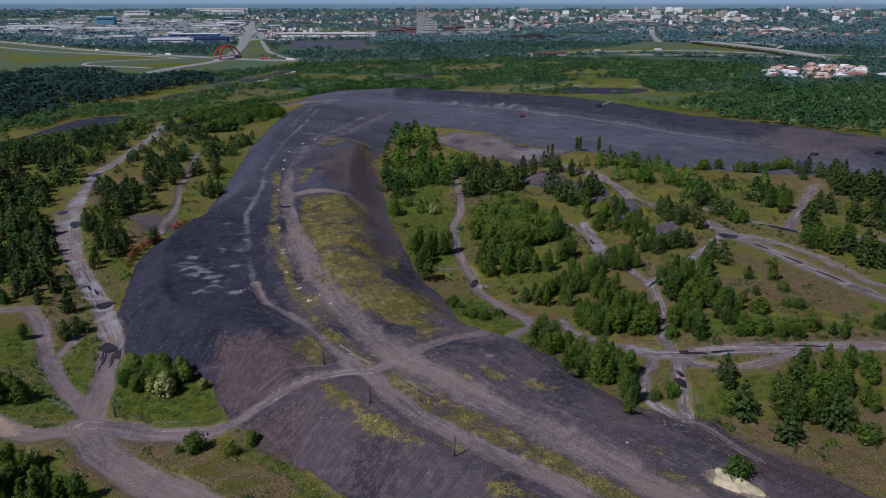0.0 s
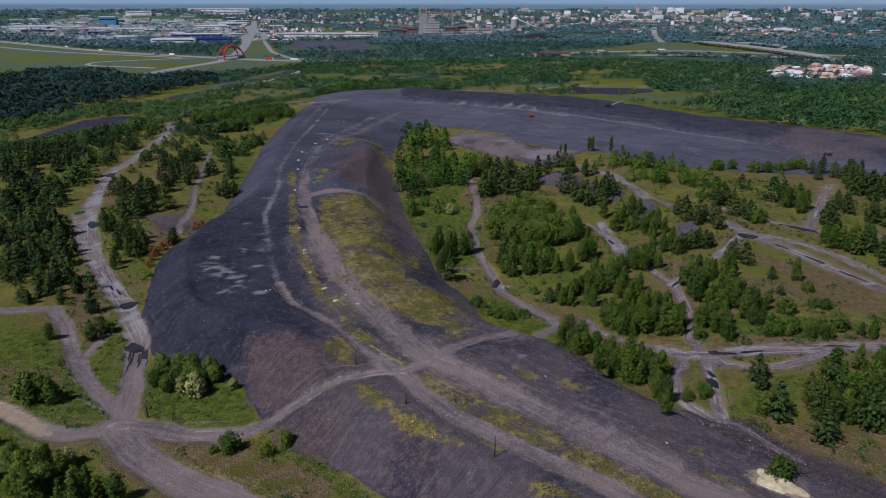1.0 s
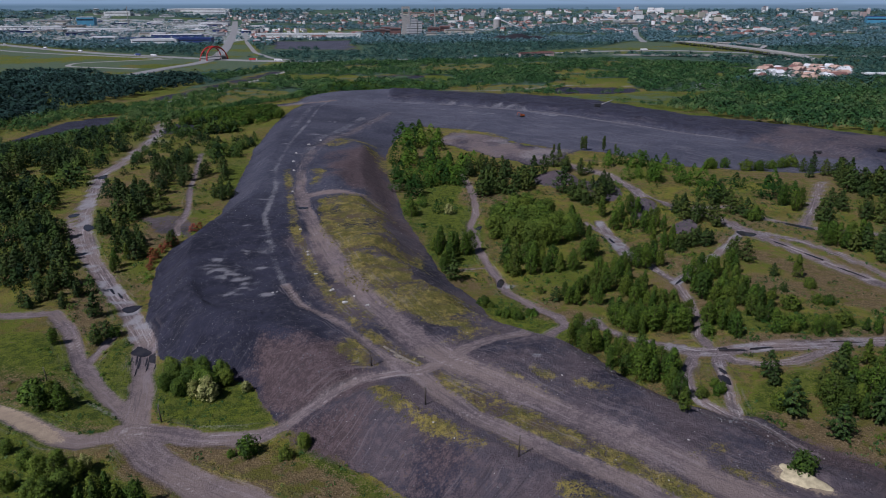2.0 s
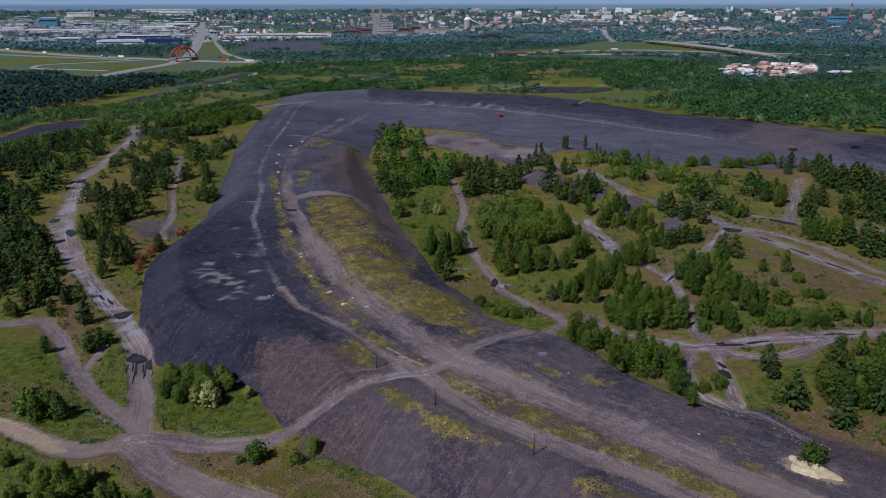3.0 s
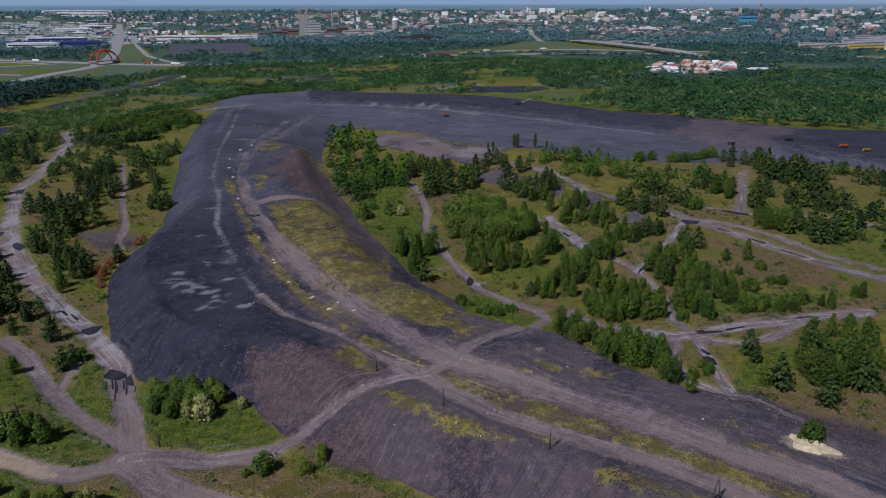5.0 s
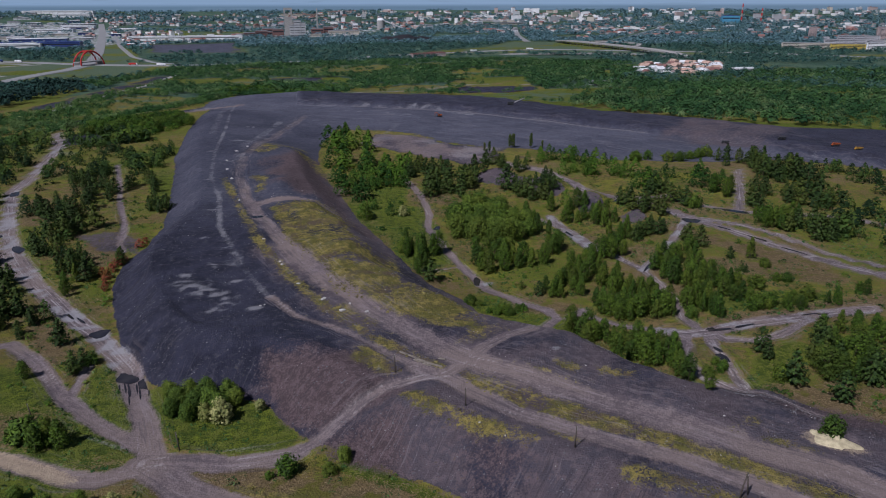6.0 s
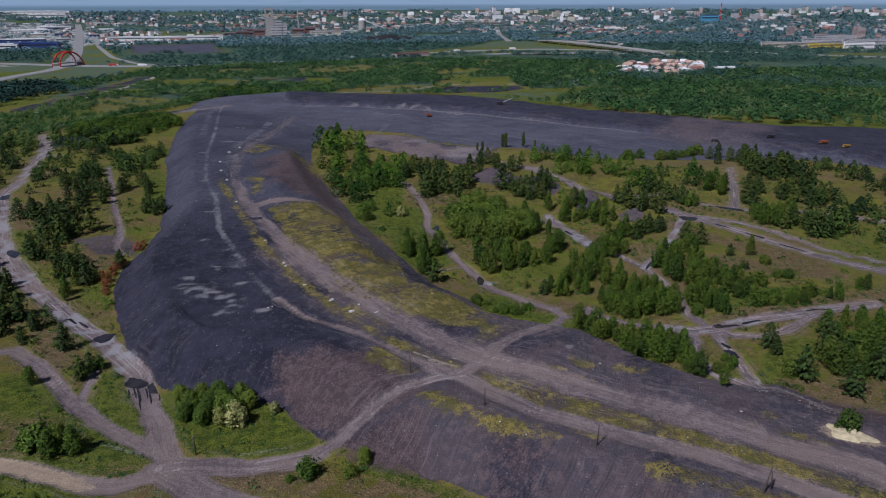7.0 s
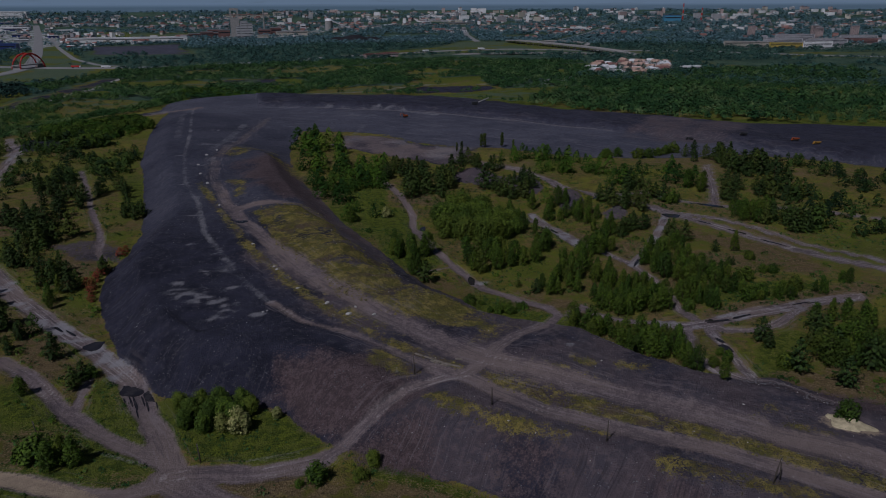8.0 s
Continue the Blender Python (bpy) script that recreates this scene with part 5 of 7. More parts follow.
birch_places = sorted(grove(BIRCHES, 2), key=lambda p: p[1])
plant(pines, pine_places[:300], 1)
plant(birches, birch_places[:300], 2, (0.75, 1.2))
plant(rounded, [(x, y, h * (0.62 if y < 200 else 0.8)) for x, y, h in grove(BROADLEAVES, 3)], 3, (0.95, 1.2))
plant(shrubs, grove(SHRUBS, 4), 4, (0.9, 1.3))
plant(blossoms, [(x, y, 0.78 * h) for x, y, h in grove(BLOSSOM_SPOTS, 5, 0)], 5, (0.9, 1.1))
plant(dead, [(-107, 228, 3.0), (-107.5, 232, 3.4), (-107.2, 238, 3.0), (-106.8, 243, 2.8), (-106.2, 248, 2.6), (-109.5, 235, 3.0), (-103.2, 262, 3.0), (-106, 223, 2.2), (-102.2, 266, 2.6)], 6, (1.0, 1.3))


# ---- woods too dense to count ----
def tuft_cloud(seed, clumps, wide, size, lift=0.0, tall=False):
    """Corners of one leafy crown, 1 high, as an array of three-cornered patches."""
    rng = np.random.default_rng(seed)
    d = rng.normal(size=(clumps, 3))
    d[:, 2] = np.abs(d[:, 2]) * 0.9 + 0.05
    d /= np.linalg.norm(d, axis=1)[:, None]
    c = d * np.array([wide, wide, 0.62]) * rng.uniform(0.7, 1.05, (clumps, 1)) + np.array([0, 0, 0.3])
    if tall:
        h = rng.uniform(0.06, 1.0, clumps) ** 1.1
        r = wide * (1.1 - h ** 2.2) * rng.uniform(0.5, 1.1, clumps)
        k = np.arctan2(d[:, 1], d[:, 0])
        c = np.stack([r * np.cos(k), r * np.sin(k), h], 1)
        d = np.stack([np.cos(k), np.sin(k), 0.25 + 0.6 * h], 1)
    n = d + rng.uniform(-0.5, 0.5, d.shape) + np.array([0, 0, lift])
    n /= np.linalg.norm(n, axis=1)[:, None]
    u = np.cross(n, rng.normal(size=n.shape))
    u /= np.linalg.norm(u, axis=1)[:, None]
    v = np.cross(n, u)
    s = size * rng.uniform(0.75, 1.35, (clumps, 1))
    return np.stack([c + s * (math.cos(k) * u + math.sin(k) * v) * rng.uniform(0.7, 1.25, (clumps, 1)) for k in (0.0, 2.1, 4.2)], 1)


def woods(name, label, places, material, clumps=26, wide=0.42, size=0.2, seed=0, lift=0.25, tall=False):
    """One object of many crowns."""
    rng = np.random.default_rng(seed)
    p = np.asarray(places, float)
    z = height(p[:, 0], p[:, 1]) - 0.2
    kinds = [tuft_cloud(seed * 10 + k, clumps, wide, size, lift, tall) for k in range(6)]
    pick = rng.integers(0, 6, len(p))
    ang = rng.uniform(0, 6.28, len(p))
    q = np.stack([kinds[k] for k in pick]).reshape(len(p), -1, 3)
    w = (p[:, 2] * rng.uniform(0.8, 1.3, len(p)))[:, None]
    ca, sa = np.cos(ang)[:, None], np.sin(ang)[:, None]
    co = np.stack([(q[:, :, 0] * ca - q[:, :, 1] * sa) * w + p[:, 0:1], (q[:, :, 0] * sa + q[:, :, 1] * ca) * w + p[:, 1:2], q[:, :, 2] * p[:, 2:3] + z[:, None]], 2).reshape(-1, 3)
    me = bpy.data.meshes.new(name)
    nt = len(co) // 3
    me.vertices.add(len(co))
    me.vertices.foreach_set("co", co.ravel())
    me.loops.add(nt * 3)
    me.polygons.add(nt)
    me.loops.foreach_set("vertex_index", np.arange(nt * 3, dtype=np.int32))
    me.polygons.foreach_set("loop_start", np.arange(0, nt * 3, 3, dtype=np.int32))
    me.update(calc_edges=True)
    tone = np.repeat(rng.uniform(0, 1, len(p)), q.shape[1])
    me.attributes.new("tone", "FLOAT_COLOR", "POINT").data.foreach_set("color", np.repeat(tone.astype(np.float32), 4))
    if clumps >= 12:
        d = q - np.array([0, 0, 0.22])
        d = d / (np.linalg.norm(d, axis=2, keepdims=True) + 1e-6)
        d = np.repeat(d.reshape(len(p), -1, 3, 3).mean(2) + 0.45 * rng.uniform(-1, 1, (len(p), clumps, 3)) + np.array([0, 0, 0.15 if tall else 0.3]), 3, 1)
        d /= np.linalg.norm(d, axis=2, keepdims=True) + 1e-6
        d = np.stack([d[:, :, 0] * ca - d[:, :, 1] * sa, d[:, :, 0] * sa + d[:, :, 1] * ca, d[:, :, 2]], 2).reshape(-1, 3)
        me.polygons.foreach_set("use_smooth", np.ones(nt, bool))
        me.normals_split_custom_set_from_vertices(d.tolist())
    me.materials.append(material)
    return tagged(new(name, me), label, "woods", kind="stuff")


def sprinkle(poly, per_tree, seed, mean, keep=None, low=0.7, high=1.25):
    """Random places inside an outline, one for each so many square metres."""
    rng = np.random.default_rng(seed)
    p = np.array(poly)
    lo, hi = p.min(0), p.max(0)
    n = int((hi - lo).prod() / per_tree)
    x, y = rng.uniform(lo[0], hi[0], n), rng.uniform(lo[1], hi[1], n)
    ok = inside_distance(x, y, poly) > 0
    if keep is not None:
        ok &= keep(x, y)
    return np.stack([x[ok], y[ok], mean * rng.uniform(low, high, ok.sum()) * (1 + 0.4 * rough(x[ok], y[ok], 55, seed))], 1)


def clear_of(*lines):
    def keep(x, y):
        ok = inside_distance(x, y, COAL_FIELD) < -2
        ok &= inside_distance(x, y, LEFT_COAL) < -3
        for half, line in lines:
            d, _ = polyline_distance(x, y, line)
            ok &= d > half
        return ok
    return keep


def gaps(size, level, seed, *lines):
    free = clear_of(*lines)
    return lambda x, y: free(x, y) & (rough(x, y, size, seed) + 0.5 * rough(x, y, size * 0.35, seed + 1) > level)


def off_grass(keep):
    def also(x, y):
        ok = keep(x, y) & (inside_distance(x, y, BACK_GRASS) < 0)
        for poly in FAR_WASTE:
            ok &= inside_distance(x, y, poly) < 3
        return ok
    return also


def off_glades(keep):
    def also(x, y):
        ok = keep(x, y)
        for poly in GLADES:
            ok &= (inside_distance(x, y, poly) + 9 * rough(x, y, 16, 43) < 1) | (rough(x, y, 9, 44) > 0.42)
        return ok
    return also


if len(pine_places) > 300:
    woods("pine_thicket", "thicket of young dark green pines", pine_places[300:], PINEWOOD, 190, 0.42, 0.06, 1, 0.25, True)
if len(birch_places) > 300:
    woods("birch_thicket", "thicket of young green birches", birch_places[300:], THICKET, 200, 0.36, 0.058, 2, 0.25, True)
LEFT_TRACK = (5, [(-560, 930), (-400, 790), (-300, 730), (-200, 690)])
BACK_TRACK = (6, [(-60, 905), (20, 890), (100, 900), (127, 922), (200, 950), (293, 944), (420, 930)])
BACK_COAL = (4, [(150, 890), (235, 880)])
SLAG = (19, SLAG_LINE)
woods("woodland", "mixed woodland of full green crowns behind the waste field",
      sprinkle([(225, 725), (275, 640), (310, 590), (450, 512), (620, 430), (720, 500), (800, 720), (860, 930), (700, 980), (420, 960), (260, 860)], 62, 31, 8.6, off_grass(clear_of(BACK_TRACK, BACK_COAL, (14, [(470, 985), (540, 1000), (600, 1030)])))), WOODS, 62, 0.46, 0.10, 3)
woods("scrub_woodland", "patchy scrub woodland with grassy gaps", sprinkle([(-330, 1010), (-130, 860), (-90, 870), (20, 880), (150, 820), (225, 740), (260, 870), (420, 970), (560, 1150), (300, 1330), (-250, 1300)], 32, 32, 7.2,
      off_glades(off_grass(gaps(60, -0.38, 41, BACK_TRACK, BACK_COAL, SLAG)))), WOODS, 40, 0.48, 0.11, 4)
woods("crest_belt", "belt of bright green young trees below the heap's far edge", sprinkle([(-150, 890), (-140, 945), (-66, 985), (16, 945), (14, 905), (-60, 860)], 20, 39, 6.0, gaps(30, -0.6, 51)), THICKET, 60, 0.5, 0.095, 13)
woods("dark_forest", "dense dark forest on lower ground", sprinkle([(-800, 560), (-394, 582), (-375, 651), (-362, 735), (-345, 840), (-318, 905), (-303, 960), (-323, 1012), (-375, 1050), (-385, 960), (-440, 1010), (-530, 1115), (-610, 1135), (-625, 1010), (-760, 1000), (-1000, 960)], 90, 33, 12,
      clear_of((8, [(-900, 760), (-650, 800), (-480, 830)]), SLAG)), DARKWOOD, 40, 0.5, 0.115, 5)
woods("shrub_belt", "belt of pale green shrubs and young trees", sprinkle([(-480, 470), (-330, 420), (-250, 480), (-215, 560), (-130, 640), (-110, 700), (-130, 840), (-290, 980), (-300, 800), (-420, 640)], 26, 34, 5.8,
      off_glades(gaps(45, -0.45, 43, LEFT_TRACK, SLAG, (6, ROADS[6][1]), (9, ROADS[-1][1])))), BELT, 70, 0.5, 0.088, 6)
woods("green_grove", "dense grove of bright green young trees", sprinkle([(-192, 520), (-206, 600), (-170, 596), (-135, 588), (-122, 540), (-129, 505), (-146, 480)], 17, 37, 4.8, clear_of()), THICKET, 76, 0.5, 0.09, 9)
woods("pine_woodland", "open pine woodland on rough grass", sprinkle([(-330, 240), (-205, 250), (-190, 330), (-215, 440), (-240, 470), (-330, 410), (-380, 330)], 44, 35, 7,
      gaps(30, -0.35, 45)), PINEWOOD, 120, 0.46, 0.08, 7, 0.25, True)
woods("road_pines", "young pines scattered along the muddy road", sprinkle([(-205, 250), (-186, 300), (-170, 330), (-150, 372), (-118, 380), (-118, 470), (-145, 480), (-205, 520), (-250, 500), (-240, 470), (-215, 440), (-192, 330)], 58, 38, 7,
      gaps(26, -0.3, 49, (5, ROADS[6][1]), (4, ROADS[7][1]), (4, ROADS[10][1]))), PINEWOOD, 120, 0.46, 0.08, 10, 0.25, True)
woods("roadside_pines", "dark young pines crowding beside the muddy road", np.concatenate([sprinkle([(-204.1, 304.4), (-199.7, 324), (-184.5, 324.4), (-157.1, 264.1), (-125.3, 218), (-113.3, 201.7), (-127, 199.8), (-141.8, 198.7)], 26, 71, 6.2,
      gaps(14, -0.05, 53, (5.5, ROADS[6][1]), (4, ROADS[7][1]), (4.5, ROADS[8][1]))), sprinkle([(-163.9, 324.1), (-154.3, 343.9), (-132.4, 297.5), (-119.3, 239.4), (-127.1, 245.6), (-151.3, 287.7)], 42, 72, 6.0, gaps(14, -0.1, 55, (4, ROADS[10][1]), (5.5, ROADS[6][1]), (4, ROADS[7][1])))]), PINEWOOD, 190, 0.40, 0.062, 14, 0.25, True)
woods("side_woodland", "open pine and birch woodland on rough grass", sprinkle([(128, 172), (142, 215), (160, 248), (168, 262), (185, 318), (205, 328), (262, 285), (300, 262), (360, 200), (360, 120), (240, 100), (170, 130)], 48, 36, 6.5,
      gaps(22, -0.1, 47, (5, ROADS[13][1]), (5, ROADS[19][1]), (4, ROADS[20][1]), (4, ROADS[21][1]), (4, ROADS[22][1]))), PINEWOOD, 110, 0.44, 0.082, 8, 0.25, True)


def speckle(seed, count, lo, hi, keep, size):
    rs = np.random.default_rng(seed)
    x, y = rs.uniform(lo[0], hi[0], count), rs.uniform(lo[1], hi[1], count)
    ok = keep(x, y)
    return np.stack([x[ok], y[ok], np.minimum(rs.gamma(2.0, 0.5, ok.sum()), 3) * size + 0.6 * size], 1)


def open_scrub(x, y):
    return free_of_roads(x, y, 0.2) & (inside_distance(x, y, COAL_FIELD) < 0) & (rough(x, y, 14, 91) + 0.6 * rough(x, y, 5, 92) > -0.1)


def on_ridge(x, y):
    d, _ = polyline_distance(x, y, RIDGE)
    return (d < np.where((y > 215) & (x < -30), 14, 10)) & (y < 285) & (rough(x, y, 7, 93) > -0.3)


def on_strips(x, y):
    ok = np.zeros(len(x), bool)
    for half, line in DRY_LINES:
        d, _ = polyline_distance(x, y, line)
        ok |= d < half
    for half, line in ROADS:
        d, _ = polyline_distance(x, y, line)
        ok &= d > half - 0.4
    return ok


woods("low_bushes", "scattered low green bushes on rough scrub", np.concatenate([speckle(64, 1500, (50, 105), (170, 330), open_scrub, 0.62), speckle(65, 900, (-160, 140), (-90, 330), open_scrub, 0.6), speckle(66, 500, (-20, 180), (50, 330), open_scrub, 0.6)]), THICKET, 40, 0.55, 0.13, 23)
woods("weeds", "low tufts of weeds and grass on rough soil", speckle(61, 34000, (-150, 100), (170, 330), open_scrub, 0.27), BELT, 8, 0.9, 0.32, 21)
woods("dry_grass", "tufts of dry yellowish grass on the ridge", np.concatenate([speckle(62, 20000, (-55, 160), (10, 285), on_ridge, 0.17), speckle(63, 60000, (-85, 78), (60, 340), on_strips, 0.15)]),
      woods_material("dry_blades", (0.085, 0.08, 0.022), (0.21, 0.175, 0.045), (0.30, 0.25, 0.09)), 7, 1.0, 0.34, 22)


# ---- the plain beyond: roads, works and town ----
def box(bm, w, d, h, x=0.0, y=0.0, z=0.0, turn=0.0, bevel=0.0):
    """A block of that size, standing with the middle of its base at x, y, z."""
    made = bmesh.ops.create_cube(bm, size=1, matrix=pose(x, y, z + h / 2, 0, 0, turn) @ Matrix.Diagonal((w, d, h, 1)))
    if bevel:
        edges = list({e for v in made["verts"] for e in v.link_edges})
        bmesh.ops.bevel(bm, geom=edges, offset=bevel, segments=1, affect="EDGES")


def tube(bm, r0, r1, h, x=0.0, y=0.0, z=0.0, sides=12, tilt=(0, 0, 0)):
    bmesh.ops.create_cone(bm, cap_ends=True, segments=sides, radius1=r0, radius2=r1, depth=h, matrix=pose(x, y, z, *tilt) @ Matrix.Translation((0, 0, h / 2)))


def level(x, y):
    return float(height(np.array([x]), np.array([y]))[0])


def ribbon(name, label, category, line, half, material, lift=0.35, step=12.0, crown=0.0):
    """A road laid over the ground along a line, with its own thickness."""
    pts = []
    for a, b in zip(line[:-1], line[1:]):
        n = max(1, int(math.hypot(b[0] - a[0], b[1] - a[1]) / step))
        pts += [(a[0] + (b[0] - a[0]) * i / n, a[1] + (b[1] - a[1]) * i / n) for i in range(n)]
    pts.append(line[-1][:2])
    p = np.array(pts)
    for _ in range(6):
        p[1:-1] = (p[:-2] + 2 * p[1:-1] + p[2:]) / 4
    t = np.gradient(p, axis=0)
    t /= np.linalg.norm(t, axis=1)[:, None]
    side = np.stack([t[:, 1], -t[:, 0]], 1)
    bm = bmesh.new()
    rows = []
    z = np.maximum.reduce([height(*(p + side * half * k).T) for k in (-1, 0, 1)]) + lift
    for q, s, zz in zip(p, side, z):
        rows.append([bm.verts.new((q[0] + s[0] * half * k, q[1] + s[1] * half * k, zz - drop)) for k, drop in ((-1.15, 1.5), (-1, 0), (1, 0), (1.15, 1.5))])
    for a, b in zip(rows[:-1], rows[1:]):
        for k in range(3):
            bm.faces.new((a[k], b[k], b[k + 1], a[k + 1]))
    me = bpy.data.meshes.new(name)
    bm.to_mesh(me)
    bm.free()
    me.materials.append(material)
    return tagged(new(name, me), label, category, kind="structure")


MOTORWAY = [(-1800, 2500), (-1227, 2036), (-1043, 1871), (-861, 1707), (-664, 1551), (-515, 1467), (-418, 1407), (-323, 1372), (-236, 1360), (0, 1400), (188, 1500), (406, 1590), (540, 1600),
            (640, 1530), (752, 1470), (906, 1400), (1053, 1200), (1500, 900)]
ARCH_ROAD = [(-860, 3350), (-728, 2809), (-579, 2168), (-484, 1751), (-430, 1480), (-416, 1400), (-420, 1308), (-443, 1228), (-452, 1096)]
LOOP_ROAD = [(-666, 2705), (-494, 2009), (-383, 1606), (-307, 1423), (-238, 1372)]
NORTH_ROAD = [(1500, 2900), (1440, 2800), (1203, 2488), (915, 2078), (745, 1836), (690, 1740)]
WEST_ROAD = [(820, 2900), (761, 2690), (660, 2323), (600, 2066), (575, 1950)]
ribbon("motorway", "grey dual carriageway crossing green fields", "motorway", MOTORWAY, 13, ASPHALT)
ribbon("main_road", "wide grey road running into the works", "road", ARCH_ROAD, 11, ASPHALT, 0.6)
ribbon("slip_road", "narrow grey slip road", "road", LOOP_ROAD, 5, ASPHALT)
ribbon("main_road", "grey main road through woods", "road", NORTH_ROAD, 10, ASPHALT, 0.6)
ribbon("main_road", "grey main road through woods", "road", WEST_ROAD, 9, ASPHALT)
ribbon("field_road", "thin pale road round a meadow", "road", [(-499, 1420), (-559, 1377), (-640, 1322), (-620, 1240), (-480, 1200)], 4, CONCRETE)
ribbon("field_road", "pale track along the foot of the hill", "road", [(-292, 779), (-284, 830), (-266, 932), (-242, 1020), (-233, 1180)], 3.5, CONCRETE)
ribbon("slip_road", "pale slip road beside the motorway", "road", [(-1400, 2060), (-1072, 1774), (-919, 1645), (-793, 1569), (-660, 1500), (-520, 1430)], 6, ASPHALT)
ribbon("dirt_road", "pale haul road across the dark waste field", "dirt road", FIELD_ROAD[1:7], 1.0, plain_material("pale_mud", (0.15, 0.14, 0.16), 0.95, 0, 0.35, 0.25), 0.3, 6.0)
FAR_ROADS = [(22, MOTORWAY), (18, ARCH_ROAD), (11, LOOP_ROAD), (18, NORTH_ROAD), (16, WEST_ROAD), (9, [(-292, 779), (-266, 932), (-233, 1180)])]


def arch_bridge(x, y, turn):
    """A road bridge hung from two red arches."""
    t = thing("arch_bridge", "red steel arch bridge carrying a road", "bridge", "", (x, y, level(x, y)), turn)
    t.scale = (0.78, 0.78, 0.9)
    bm = bmesh.new()
    box(bm, 74, 17, 1.8, 0, 0, 6.0)
    part("deck", bm, CONCRETE, t)
    for s in (-1, 1):
        bm = bmesh.new()
        path = [(34 * math.cos(k), s * (11.5 - 4.5 * math.sin(k)), 27 * math.sin(k)) for k in np.linspace(0, math.pi, 19)]
        stem(bm, path, [1.7] * 19, 6)
        part("arch", bm, RED_PAINT, t, "red painted steel arch")
        for k in (-22, -14, -6, 6, 14, 22):
            bm = bmesh.new()
            top = 27 * math.sqrt(1 - (k / 34) ** 2)
            stem(bm, [(k, s * 8, 7.5), (k, s * (11.5 - 4.5 * top / 27), top)], [0.18, 0.18], 4)
            part("hanger", bm, STEEL, t)
        bm = bmesh.new()
        box(bm, 2.5, 20, 7, s * 33, 0, -0.6)
        part("abutment", bm, CONCRETE, t)
    for k in (-9, 0, 9):
        bm = bmesh.new()
        z = 27 * math.sqrt(1 - (k / 34) ** 2)
        stem(bm, [(k, -7.4, z), (k, 7.4, z)], [0.8, 0.8], 6)
        part("brace", bm, RED_PAINT, t, "red painted cross brace")


arch_bridge(-412, 1395, 60)


def viaduct(line, half, every):
    """A long road bridge on piers: rows of x, y, height of the deck."""
    t = thing("viaduct", "long grey concrete motorway viaduct on piers", "viaduct")
    bm = bmesh.new()
    p = np.array(line, float)
    tg = np.gradient(p[:, :2], axis=0)
    tg /= np.linalg.norm(tg, axis=1)[:, None]
    rows = []
    for (x, y, z), (tx, ty) in zip(p, tg):
        rows.append([bm.verts.new((x + ty * half * k, y - tx * half * k, z + dz)) for k, dz in ((-1, 1.0), (-1, -1.6), (-0.6, -2.6), (0.6, -2.6), (1, -1.6), (1, 1.0), (0.96, 1.0), (0.96, 0), (-0.96, 0), (-0.96, 1.0))])
    for a, b in zip(rows[:-1], rows[1:]):
        for k in range(10):
            bm.faces.new((a[k], a[(k + 1) % 10], b[(k + 1) % 10], b[k]))
    for r in (rows[0][::-1], rows[-1]):
        bm.faces.new(r)
    bmesh.ops.recalc_face_normals(bm, faces=bm.faces)
    part("deck", bm, CONCRETE, t)
    run = np.concatenate([[0], np.cumsum(np.hypot(*np.diff(p[:, :2], axis=0).T))])
    for s in np.arange(every / 2, run[-1], every):
        x, y, z = (np.interp(s, run, p[:, i]) for i in range(3))
        g = level(x, y) - 1
        if z - 2.6 - g > 1.5:
            for k in (-0.5, 0.5):
                i = min(np.searchsorted(run, s), len(tg) - 1)
                bm = bmesh.new()
                tube(bm, 1.3, 1.3, z - 2.4 - g, x + tg[i, 1] * half * k, y - tg[i, 0] * half * k, g, 10)
                part("pier", bm, CONCRETE, t)


viaduct([(648, 1900, 6), (645, 1850, 9.5), (647, 1796, 10.5), (660, 1720, 10.5), (668, 1640, 10.5), (674, 1560, 10.5), (677, 1480, 10.5), (679, 1418, 10.5), (682, 1360, 9.5), (684, 1313, 7), (688, 1270, 3)], 11, 30)
viaduct([(708, 1860, 6), (745, 1810, 8.5), (770, 1740, 8.5), (765, 1660, 8.5), (735, 1600, 8.5), (707, 1560, 8)], 6, 34)
viaduct([(360, 1465, 1), (400, 1449, 4), (455, 1424, 5), (522, 1414, 5), (604, 1386, 5), (658, 1330, 4), (700, 1280, 1)], 7, 34)


def hall(x, y, w, d, h, turn, wall, roof, name="factory_hall", label="long low industrial hall with a flat roof"):
    t = thing(name, label, "building", "halls of the works", (x, y, level(x, y) - 0.5), turn)
    bm = bmesh.new()
    box(bm, w, d, h)
    part("wall", bm, wall, t)
    bm = bmesh.new()
    box(bm, w + 0.8, d + 0.8, 1.0, 0, 0, h)
    box(bm, w * 0.8, d * 0.16, 1.2, 0, 0, h + 1.0)
    part("roof", bm, roof, t)
    bm = bmesh.new()
    box(bm, w * 0.94, 0.3, max(1.2, h * 0.16), 0, -d / 2 - 0.1, h * 0.62)
    part("window_band", bm, GLASS, t)
    for k in range(2 + int(w // 60)):
        bm = bmesh.new()
        box(bm, 5, 0.4, min(5.0, h * 0.45), -w * 0.4 + (k + 0.5) * w * 0.8 / (2 + int(w // 60)), -d / 2 - 0.15, 0.5)
        part("gate", bm, GREY_WALL, t)
    return t


